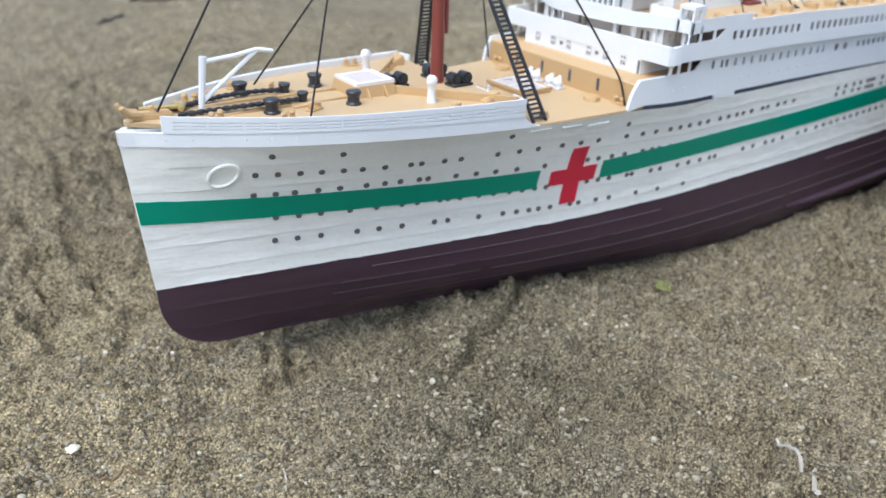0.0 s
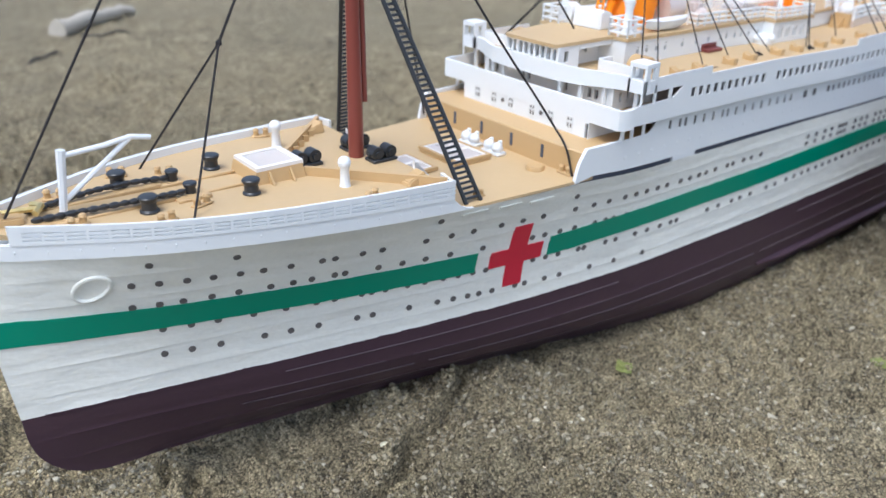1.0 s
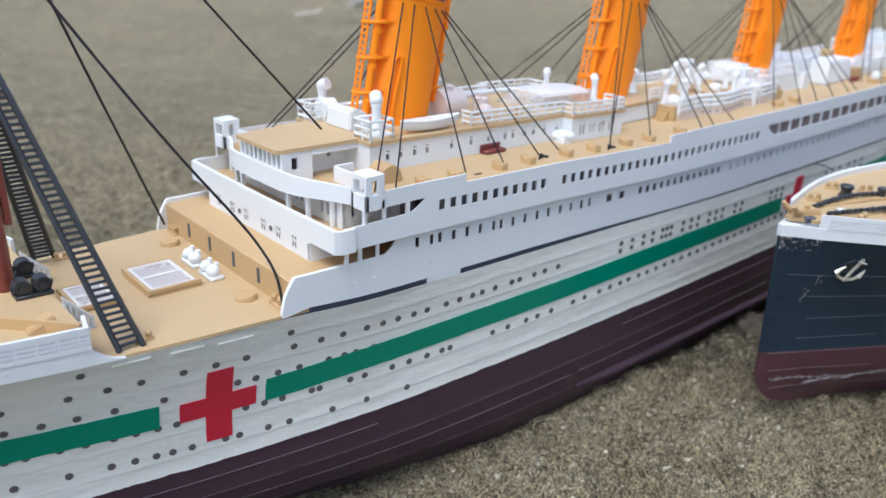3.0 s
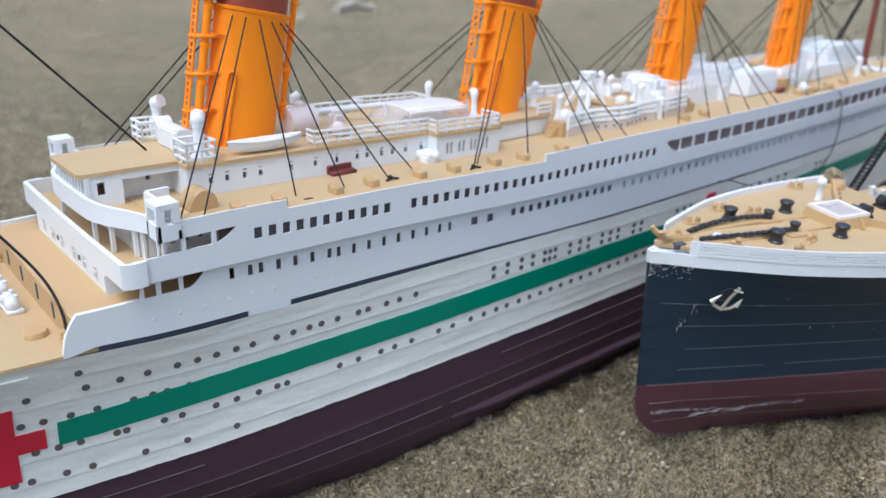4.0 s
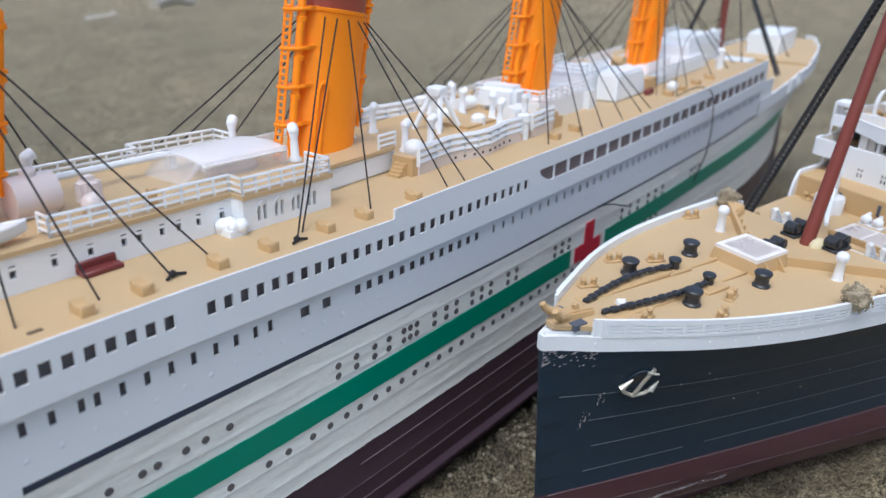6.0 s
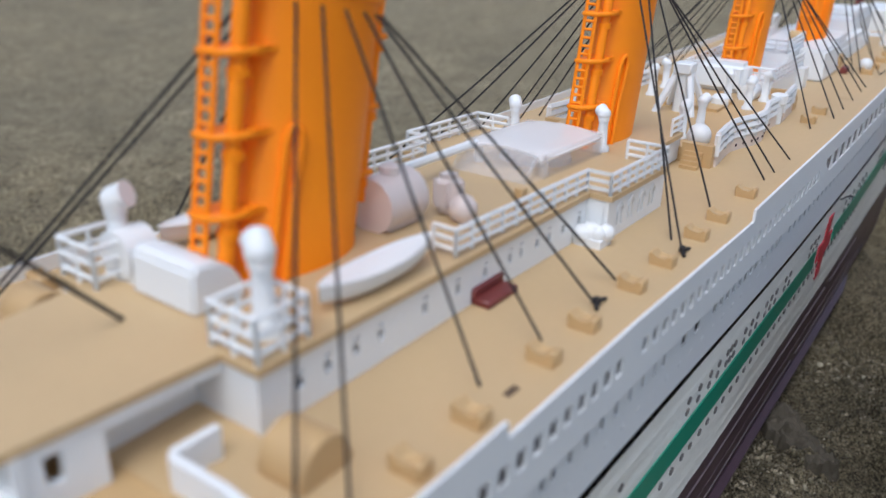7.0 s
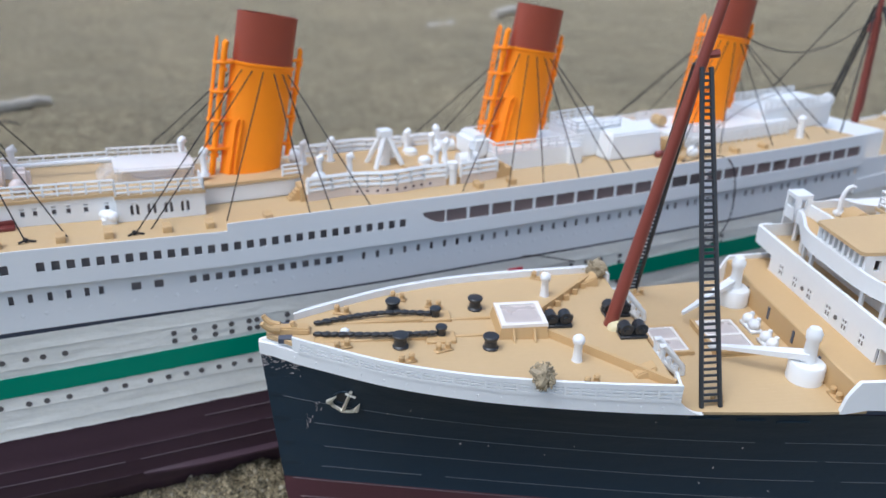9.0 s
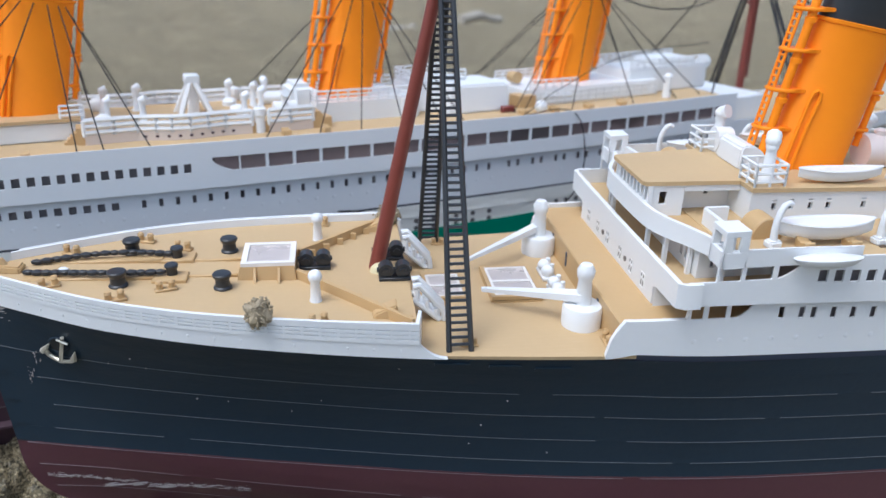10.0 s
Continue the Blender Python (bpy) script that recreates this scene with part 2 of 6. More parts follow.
def crumb_material():
    """Single grains, each of its own tone between dark and pale."""
    m = bpy.data.materials.new("sand_grains")
    m.use_nodes = True
    n, l = m.node_tree.nodes, m.node_tree.links
    geo, ramp = n.new("ShaderNodeNewGeometry"), n.new("ShaderNodeValToRGB")
    e = ramp.color_ramp.elements
    e[0].position, e[0].color = 0.0, (0.115, 0.097, 0.066, 1)
    e[1].position, e[1].color = 1.0, (0.58, 0.53, 0.40, 1)
    e.new(0.3).color = (0.26, 0.225, 0.155, 1)
    e.new(0.93).color = (0.39, 0.343, 0.24, 1)
    l.new(geo.outputs["Random Per Island"], ramp.inputs["Fac"])
    b = n["Principled BSDF"]
    l.new(ramp.outputs["Color"], b.inputs["Base Color"])
    b.inputs["Roughness"].default_value = 0.85
    return m


GRAINS = crumb_material()
SAND = sand_material()
DAMPSAND = material("damp_sand_crust", (0.10, 0.085, 0.062), 0.8, 0.6, 1300, 0.4, stain=0.5, stain_scale=160)
CLUMP = material("dried_sand_clump", (0.36, 0.30, 0.20), 0.9, 0.6, 1500, 0.3, stain=0.5, stain_scale=260)
STONE = material("dark_wet_stone", (0.075, 0.064, 0.048), 0.6, 0.4, 500, 0.3, stain=0.5, stain_scale=60)
WOOD = material("bleached_driftwood", (0.46, 0.42, 0.35), 0.8, 0.3, 300, 0.5, stain=0.4, stain_scale=30)
TWIG = material("brown_straw", (0.20, 0.13, 0.07), 0.8, 0.3, 300, 0.4)
LEAF = material("withered_leaf", (0.22, 0.24, 0.07), 0.6, 0.2, 300, 0.3)
SHELL = material("white_fragment", (0.70, 0.66, 0.50), 0.5, 0.1, 500, 0.2)


# ---- ground ----
def fbm(x, y, seed, octaves=5, gain=0.5):
    """Smooth value noise summed over octaves, about -1 to 1."""
    out, amp, f = np.zeros_like(x), 1.0, 1.0
    for o in range(octaves):
        xi, yi = np.floor(x * f).astype(np.int64), np.floor(y * f).astype(np.int64)
        u, v = x * f - xi, y * f - yi
        u, v = u * u * (3 - 2 * u), v * v * (3 - 2 * v)

        def h(a, b):
            k = (a * 374761393 + b * 668265263 + (seed + o) * 974634777) & 0xFFFFFFFF
            k = ((k ^ (k >> 13)) * 1274126177) & 0xFFFFFFFF
            return ((k ^ (k >> 16)) & 0xFFFF) / 32767.5 - 1

        out += amp * ((h(xi, yi) * (1 - u) + h(xi + 1, yi) * u) * (1 - v) + (h(xi, yi + 1) * (1 - u) + h(xi + 1, yi + 1) * u) * v)
        amp, f = amp * gain, f * 2.03
    return out


def ground_height(x, y):
    x, y = np.asarray(x, float), np.asarray(y, float)
    far = np.clip((np.hypot(x - 0.3, y + 0.05) - 0.35) / 1.2, 0, 1)
    z = -0.0035 + 0.0022 * fbm(x * 14, y * 14, 3) + 0.0014 * fbm(x * 75, y * 75, 9, 3)
    fine = 1 - np.clip((np.hypot(x - 0.15, y + 0.05) - 0.27) / 0.25, 0, 1)
    clods = np.maximum(fbm(x * 190, y * 190, 5, 4, 0.6), -0.3)
    z += (0.0025 * clods + 0.0018 * np.abs(fbm(x * 110 + 7, y * 110, 15, 3)) ** 1.4) * fine
    # broken, upturned crust in patches
    crust = np.clip(fbm(x * 30 + 3, y * 30, 51, 3) * 3 - 0.6, 0, 1)
    z += 0.0044 * crust * np.clip(fbm(x * 150, y * 90, 61, 3) * 4, -0.4, 1) * fine
    z += far * 0.016 * fbm(x * 4.0, y * 4.0, 21, 5) + far * 0.012 * np.maximum(fbm(x * 9.0, y * 16.0, 41, 4) - 0.3, 0) - far * 0.014 * np.maximum(fbm(x * 6.0 + 3, y * 13.0, 71, 4) - 0.55, 0)
    z += 0.017 * np.exp(-(((x - 0.17) / 0.14) ** 2 + ((y - 0.49) / 0.11) ** 2))
    bow = np.exp(-(((x - 0.015) / 0.085) ** 2 + ((y + 0.010) / 0.06) ** 2))
    z -= 0.0030 * bow
    # a crumbling ledge where the damp sand has slumped under the bow
    lip = 0.0775 + 1.9 * np.clip(y + 0.0335, -0.008, 0.03) + 0.0045 * fbm(y * 150, y * 0 + 2.0, 31, 4)
    near = np.exp(-(((x - 0.098) / 0.03) ** 4)) * np.exp(-(((y + 0.024) / 0.018) ** 4))
    gap = x - lip
    z += near * (0.0055 * np.where(gap < 0, np.exp(np.minimum(gap, 0) / 0.022), np.clip(1 - gap / 0.0009, 0, 1)) - 0.0045 * np.exp(-(((gap - 0.0026) / 0.0018) ** 2)))
    # short cracks and hollows
    for cx, cy, a, s, w, d in ((-0.0115, 0.040, 100, 0.012, 0.003, 0.004), (-0.0037, -0.0055, 25, 0.005, 0.0016, 0.003), (0.108, -0.0764, -10, 0.006, 0.0016, 0.004), (0.150, -0.0699, -35, 0.012, 0.002, 0.004), (0.146, -0.050, -40, 0.014, 0.002, 0.004), (0.125, -0.060, -30, 0.02, 0.002, 0.003), (0.118, -0.088, -25, 0.014, 0.002, 0.003)):
        ux, uy = math.cos(radians(a)), math.sin(radians(a))
        s0, t0 = (x - cx) * ux + (y - cy) * uy, -(x - cx) * uy + (y - cy) * ux + 0.002 * fbm(x * 170, y * 170, 81, 3)
        z -= d * np.exp(-((s0 / s) ** 4)) * (np.exp(-((t0 / w) ** 2)) - 0.6 * np.exp(-(((t0 - 2 * w) / w) ** 2)))
    # flat where the two keels press into it
    for cx, cy, a, x0 in ((0.0, 0.0, 0.0, 0.15), (SHIP2[0], SHIP2[1], SHIP2[2], 0.05)):
        ux, uy = math.cos(radians(a)), math.sin(radians(a))
        s, t = (x - cx) * ux + (y - cy) * uy, -(x - cx) * uy + (y - cy) * ux
        w = np.clip((s - x0) / 0.05, 0, 1) * np.clip((0.66 - s) / 0.03, 0, 1) * np.clip((0.031 - np.abs(t)) / 0.008, 0, 1)
        z = z * (1 - w) + w * (-0.0032 + (SHIP2[3] + s * math.sin(radians(PITCH2))) * (cx > 0))
    # a bank of sand pushed up along the port side of the second ship
    z += np.interp(s, (0.01, 0.05, 0.075, 0.087, 0.113, 0.14, 0.17), (0.0, 0.0035, 0.0048, 0.0075, 0.0100, 0.0115, 0.0122)) * np.exp(-(((t + 0.036) / 0.024) ** 2))
    return z


SHIP2 = (0.25684, -0.06772, -17.415, -0.00107)
PITCH2 = 0.643


def spot2():
    return pose(SHIP2[0], SHIP2[1], SHIP2[3], 3.171, -PITCH2, SHIP2[2])


def axis(lo, hi, step, hi2, step2, reach):
    """Grid lines: fine from lo to hi, coarser to hi2, then wider and wider out to the horizon."""
    mid = list(np.arange(lo, hi, step)) + list(np.arange(hi, hi2, step2))
    d, out, v = step2, [], hi2
    while v < reach:
        out.append(v)
        d *= 1.13
        v += d
    d, low, v = step, [], lo - step
    while v > -reach:
        low.append(v)
        d *= 1.13
        v -= d
    return np.array(low[::-1] + mid + out)


def build_ground():
    gx, gy = axis(-0.09, 0.40, 0.0008, 0.62, 0.0024, 400), axis(-0.15, 0.10, 0.0009, 0.35, 0.0018, 400)
    X, Y = np.meshgrid(gx, gy)
    Z = ground_height(X, Y)
    verts = np.stack([X, Y, Z], -1).reshape(-1, 3)
    nx, ny = len(gx), len(gy)
    i = np.arange(nx * ny).reshape(ny, nx)
    faces = np.stack([i[:-1, :-1], i[:-1, 1:], i[1:, 1:], i[1:, :-1]], -1).reshape(-1, 4)
    me = bpy.data.meshes.new("ground")
    me.from_pydata(verts.tolist(), [], faces.tolist())
    me.polygons.foreach_set("use_smooth", np.ones(len(faces), bool))
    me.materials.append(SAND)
    return tagged(new("ground", me), "coarse beige-brown damp sand, uneven and crumbly", "sand", kind="structure")


build_ground()


# ---- mesh helpers: lengths in millimetres, in the ship's own axes (x aft from the stem, port is -y, z up from the keel) ----
LIFT_X = (0, 140, 165, 210, 235, 258, 285, 310, 324, 348, 372, 395, 420, 443, 470, 500, 560, 672)
LIFT_Z = (0, 0.2, 0.9, 0.8, 0.2, -0.3, 0.1, 0.3, 0.4, 0.7, 1.05, 1.5, 2.1, 2.7, 3.5, 4.8, 7.6, 13.0)


def lift(x, z=80.0):
    """How far the decks sweep up from the level at a station: the upper works forward, the whole hull aft."""
    aft = min(max((x - 300) / 30, 0), 1)
    share = (1 - aft) * min(max((z - 58) / 17, 0), 1) + aft * min(max(z / 57, 0), 1)
    return float(np.interp(x, LIFT_X, LIFT_Z)) * share


def finish(bm, name, mats, smooth=40.0, unit=0.001):
    bmesh.ops.recalc_face_normals(bm, faces=bm.faces)
    if unit < 1:
        for v in bm.verts:
            v.co.z += lift(v.co.x, v.co.z)
    me = bpy.data.meshes.new(name)
    bm.to_mesh(me)
    bm.free()
    me.transform(Matrix.Scale(unit, 4))
    for m in mats if isinstance(mats, (list, tuple)) else [mats]:
        me.materials.append(m)
    me.polygons.foreach_set("use_smooth", np.full(len(me.polygons), smooth > 5))
    if smooth > 5:
        me.set_sharp_from_angle(angle=radians(smooth))
    return me


def part(name, bm, mat, parent, label="", smooth=40.0):
    ob = new(name, finish(bm, name, mat, smooth))
    ob.parent = parent
    return tagged(ob, label) if label else ob


def place(name, me, parent, x, y, z, turn=0.0, size=1.0, label=""):
    """One more object on a shared mesh, at a spot in millimetres."""
    ob = new(name, me)
    ob.parent = parent
    ob.matrix_basis = Matrix.Translation((x / 1000, y / 1000, (z + lift(x, z)) / 1000)) @ pose(0, 0, 0, 0, 0, turn) @ Matrix.Scale(size, 4)
    return tagged(ob, label) if label else ob


def hexa(bm, p):
    """Eight corners: four below, four above, in the same order."""
    v = [bm.verts.new(c) for c in p]
    for f in ((3, 2, 1, 0), (4, 5, 6, 7), (0, 1, 5, 4), (1, 2, 6, 5), (2, 3, 7, 6), (3, 0, 4, 7)):
        bm.faces.new([v[k] for k in f])
    return v


def box(bm, x0, x1, y0, y1, z0, z1):
    return hexa(bm, [(x0, y0, z0), (x1, y0, z0), (x1, y1, z0), (x0, y1, z0), (x0, y0, z1), (x1, y0, z1), (x1, y1, z1), (x0, y1, z1)])


def rounded(bm, w, seg=2):
    bmesh.ops.bevel(bm, geom=bm.edges[:], offset=w, segments=seg, affect="EDGES", clamp_overlap=True)
    return bm


def soft_box(x0, x1, y0, y1, z0, z1, w=0.25, seg=2):
    bm = bmesh.new()
    box(bm, x0, x1, y0, y1, z0, z1)
    return rounded(bm, w, seg)


def ring_faces(bm, rows, close=True, cap0=True, cap1=True):
    n = len(rows[0])
    for a, b in zip(rows, rows[1:]):
        for k in range(n if close else n - 1):
            bm.faces.new((a[k], a[(k + 1) % n], b[(k + 1) % n], b[k]))
    if cap0:
        bm.faces.new(rows[0][::-1])
    if cap1:
        bm.faces.new(rows[-1])


def lathe(bm, profile, cx=0.0, cy=0.0, n=14, sx=1.0, sy=1.0, shear=0.0, z0=0.0, cap0=True, cap1=True):
    """Rings of (radius, z) round an upright axis, which may lean aft by shear per unit of height."""
    rows = []
    for r, z, *t in profile:
        ox, tilt = shear * (z - z0), t[0] if t else 0.0
        ring = [(r * sx * math.cos(2 * math.pi * k / n), r * sy * math.sin(2 * math.pi * k / n)) for k in range(n)]
        rows.append([bm.verts.new((cx + ox + u, cy + v, z - tilt * u)) for u, v in ring])
    ring_faces(bm, rows, True, cap0, cap1)


def tube(bm, pts, r, n=6, r1=None):
    """A round bar through the points, tapering from r to r1."""
    pts = [Vector(p) for p in pts]
    rows, up = [], None
    for k, p in enumerate(pts):
        d = (pts[min(k + 1, len(pts) - 1)] - pts[max(k - 1, 0)]).normalized()
        if up is None:
            up = d.orthogonal().normalized()
        up = (up - d * up.dot(d)).normalized()
        side = d.cross(up)
        rr = r if r1 is None else r + (r1 - r) * k / (len(pts) - 1)
        rows.append([bm.verts.new(p + rr * (math.cos(2 * math.pi * j / n) * up + math.sin(2 * math.pi * j / n) * side)) for j in range(n)])
    ring_faces(bm, rows)


def prism(bm, poly, z0, z1):
    """A flat plate of the outline poly [(x, y)] between two heights, which may be functions of x, y."""
    f0, f1 = (z if callable(z) else (lambda x, y, c=z: c) for z in (z0, z1))
    a = [bm.verts.new((x, y, f0(x, y))) for x, y in poly]
    b = [bm.verts.new((x, y, f1(x, y))) for x, y in poly]
    ring_faces(bm, [a, b])


def ribbon(bm, path, z0, z1, th):
    """An upright wall along the path [(x, y)], with thickness; heights may be functions of how far along (0 to 1)."""
    f0, f1 = (z if callable(z) else (lambda s, c=z: c) for z in (z0, z1))
    n = len(path)
    rows = []
    for k, (x, y) in enumerate(path):
        a, b = Vector(path[max(k - 1, 0)]), Vector(path[min(k + 1, n - 1)])
        d = (b - a).normalized()
        ox, oy = -d.y * th / 2, d.x * th / 2
        s = k / (n - 1)
        rows.append([bm.verts.new(c) for c in ((x - ox, y - oy, f0(s)), (x + ox, y + oy, f0(s)), (x + ox, y + oy, f1(s)), (x - ox, y - oy, f1(s)))])
    ring_faces(bm, rows)


def table(*pairs):
    """A smooth function through the given (x, value) pairs."""
    xs, ys = np.array(pairs, float).T
    d = np.gradient(ys, xs)

    def f(x):
        x = min(max(x, xs[0]), xs[-1])
        k = min(int(np.searchsorted(xs, x, side="right")) - 1, len(xs) - 2)
        h = xs[k + 1] - xs[k]
        t = (x - xs[k]) / h
        return (2 * t**3 - 3 * t**2 + 1) * ys[k] + (t**3 - 2 * t**2 + t) * h * d[k] + (3 * t**2 - 2 * t**3) * ys[k + 1] + (t**3 - t**2) * h * d[k + 1]

    return f


def wall(bm, x0, x1, zb, zt, holes, yf, th, side, step=8.0, more=()):
    """A ship's side with real openings: columns of solid blocks between the holes (x from, x to, z from, z to; z may be a function)."""
    fb, ft = (z if callable(z) else (lambda x, c=z: c) for z in (zb, zt))
    cuts = {x0, x1, *more, *np.arange(x0, x1, step)}
    for a, b, *_ in holes:
        cuts |= {max(a, x0), min(b, x1)}
    cuts = sorted(cuts)
    val = lambda z, x: z(x) if callable(z) else z
    for a, b in zip(cuts, cuts[1:]):
        if b - a < 1e-4:
            continue
        m = (a + b) / 2
        through_here = sorted([h for h in holes if h[0] <= m <= h[1]], key=lambda h: val(h[2], m))
        edges = [(fb(a), fb(b))]
        for h in through_here:
            edges += [(val(h[2], a), val(h[2], b)), (val(h[3], a), val(h[3], b))]
        edges.append((ft(a), ft(b)))
        for (la, lb), (ha, hb) in zip(edges[::2], edges[1::2]):
            if ha - la < 1e-3 and hb - lb < 1e-3:
                continue
            p = []
            for (za, zb2) in ((la, lb), (ha, hb)):
                p += [(a, side * yf(a, za), za), (b, side * yf(b, zb2), zb2), (b, side * (yf(b, zb2) - th), zb2), (a, side * (yf(a, za) - th), za)]
            hexa(bm, p)
    bmesh.ops.remove_doubles(bm, verts=bm.verts, dist=0.002)


# ---- hull form ----
B_DECK = table((0, 0.4), (3, 2.0), (8, 5.4), (15, 9.3), (30, 17.0), (46, 22.4), (66, 26.2), (93, 29.3), (130, 32.9), (165, 33.8), (200, 34), (480, 34), (560, 32.3), (615, 27), (650, 17), (666, 6), (668, 0.4))
B_LOAD = table((0, 0.4), (15, 4.2), (45, 11.2), (75, 17.4), (115, 24.9), (155, 30.2), (195, 32.7), (245, 33.7), (300, 33.9), (420, 33.9), (510, 32), (570, 23), (615, 10), (640, 0.4), (668, 0.4))
SHEER = table((0, 62.5), (20, 62.3), (46, 61.8), (70, 60.6), (96, 59.3), (115, 58.9), (135, 58.8), (152, 57.8), (180, 57.4), (240, 56.9), (285, 56.3), (330, 56.2), (480, 56.4), (560, 58.0), (640, 60.0), (672, 61.0))
TOPRAIL = table((0, 69.8), (50, 68.4), (97, 67.0), (110, 66.8))
LOADLINE = table((0, 25.2), (50, 25.5), (100, 25.2), (150, 25.6), (190, 26.4), (260, 26.9), (300, 27.2), (672, 28.0))
STRIPE = table((0, 46.3), (25, 44.9), (49, 43.8), (76, 42.2), (108, 40.9), (130, 40.6), (150, 41.3), (182, 42.2), (224, 42.7), (260, 43.3), (302, 44.0), (350, 44.4), (450, 45.6), (600, 48.0), (672, 50.0))


KEEL = table((0, 4.6), (28, 4.5), (40, 3.4), (60, 1.7), (80, 0.5), (110, -0.8), (170, -2.6), (215, -3.0), (672, -3.0))


def stem(z):
    if z > 24:
        return 7.8 - 3.4 * (z - 24) / 42
    u = min(1 - (z - 4.6) / 19.4, 1)
    return 7.8 + 20.0 * (1 - math.sqrt(max(1 - u**2.6, 0)))


def half(x, z):
    """Half-breadth of the hull at a station and height."""
    d = max(x - stem(z), 0.0)
    load, s = LOADLINE(x), SHEER(x)
    w, b = B_LOAD(d), B_DECK(d)
    if z >= load:
        u = min((z - load) / (s - load), 1.35)
        return w + (b - w) * u**2.2
    full = min(max((x - 20) / 180, 0), 1) * min(max((640 - x) / 150, 0), 1)
    keel = w * (0.12 + 0.72 * full)
    u = min(max(z - KEEL(x), 0) / (load - KEEL(x)), 1)
    return max(keel + (w - keel) * (1 - (1 - u) ** (1.25 + 2.8 * full)), 0.4)


def flank(x, z):
    """Half-breadth of the upper works, carried straight up from the sheer."""
    return half(x, min(z, SHEER(x)))


def along(u):
    return 668.0 * (0.55 * u + 0.45 * u**1.8)


LOWS, HIGHS = (0.0, 0.34, 0.68), (0.0, 0.12, 0.30, 0.50, 0.69, 0.86)  # lower edges of the strakes below and above the load line


def hull_mesh(step=1.0):
    """Port and starboard shell with overlapping strakes; material 0 above the load line, 1 below."""
    bm = bmesh.new()
    levels = []
    for zone, edges, proud in ((0, LOWS, 0.30), (1, HIGHS, 0.19)):
        for f0, f1 in zip(edges, edges[1:] + (1.0,)):
            last = zone == 1 and f1 == 1.0
            levels += [(zone, f0, proud), (zone, f0 + 0.025, proud * 0.35)]
            steps = 7 if zone == 0 else 3
            for k in range(1, steps):
                levels.append((zone, f0 + 0.025 + (f1 - f0 - 0.025) * k / steps, proud * 0.35 * (1 - k / steps)))
            levels.append((zone, f1 - (0 if last else 1e-3), 0.0))
    cols = [along(k / 150) for k in range(151)]
    for side in (-1, 1):
        grid = []
        for zone, f, proud in levels:
            row = []
            for c in cols:
                x = c
                for _ in range(2):
                    z = KEEL(x) + (LOADLINE(x) - KEEL(x)) * f if zone == 0 else LOADLINE(x) + (SHEER(x) - LOADLINE(x)) * f
                    x = stem(z) + c * (672 - stem(z)) / 668.0
                row.append(bm.verts.new((x, side * (half(x, z) + step * proud * min(1, c / 12)), z)))
            grid.append(row)
        for r, (a, b) in enumerate(zip(grid, grid[1:])):
            for k in range(len(cols) - 1):
                f = bm.faces.new((a[k], a[k + 1], b[k + 1], b[k]))
                f.material_index = 1 if levels[r + 1][0] == 0 else 0
        if side == -1:
            port = grid
        else:
            for r in range(len(grid) - 1):
                f = bm.faces.new((port[r][0], port[r + 1][0], grid[r + 1][0], grid[r][0]))
                f.material_index = 1 if levels[r + 1][0] == 0 else 0
                f = bm.faces.new((port[r][-1], port[r + 1][-1], grid[r + 1][-1], grid[r][-1]))
                f.material_index = 1 if levels[r + 1][0] == 0 else 0
            for k in range(len(cols) - 1):
                f = bm.faces.new((port[0][k], port[0][k + 1], grid[0][k + 1], grid[0][k]))
                f.material_index = 1
    return bm


def skin(bm, side, x0, x1, zlo, zhi, off=0.5, nx=None, nz=4):
    """A thin painted sheet laid on the hull between two heights (functions of x)."""
    nx = nx or max(int((x1 - x0) / 3), 2)
    rows = []
    for j in range(nz + 1):
        row = []
        for i in range(nx + 1):
            x = x0 + (x1 - x0) * i / nx
            z = zlo(x) + (zhi(x) - zlo(x)) * j / nz
            x = max(x, stem(z) + 0.1)
            row.append(bm.verts.new((x, side * (half(x, z) + off), z)))
        rows.append(row)
    back = [[bm.verts.new((v.co.x, v.co.y - side * 0.5, v.co.z)) for v in row] for row in rows]
    for a, b in zip(rows, rows[1:]):
        for i in range(nx):
            bm.faces.new((a[i], a[i + 1], b[i + 1], b[i]))
    rim = [rows[0], [r[-1] for r in rows], rows[-1][::-1], [r[0] for r in rows][::-1]]
    rimb = [back[0], [r[-1] for r in back], back[-1][::-1], [r[0] for r in back][::-1]]
    for a, b in zip(rim, rimb):
        for i in range(len(a) - 1):
            bm.faces.new((a[i], a[i + 1], b[i + 1], b[i]))


# ---- the ships ----
def deck_strip(x0, x1, zf, width, th=0.8, n=24):
    """A deck whose edge follows width(x), at the height zf(x)."""
    bm = bmesh.new()
    xs = [x0 + (x1 - x0) * k / n for k in range(n + 1)]
    rows = []
    for x in xs:
        w, z = width(x), zf(x)
        rows.append([bm.verts.new(c) for c in ((x, -w, z - th), (x, -w, z), (x, w, z), (x, w, z - th))])
    ring_faces(bm, rows)
    return bm


def rail(bm, pts, height, bars=3, r=0.34, gap=3.2):
    """A white moulded railing along points (x, y, z): bars and posts."""
    pts = [Vector(p) for p in pts]
    for k in range(bars):
        h = height * (k + 0.6) / (bars - 0.4)
        tube(bm, [p + Vector((0, 0, h)) for p in pts], r, 5)
    for a, b in zip(pts, pts[1:]):
        n = max(int((b - a).length / gap), 1)
        for k in range(n + 1):
            p = a.lerp(b, k / n)
            tube(bm, [p, p + Vector((0, 0, height))], r * 0.9, 5)


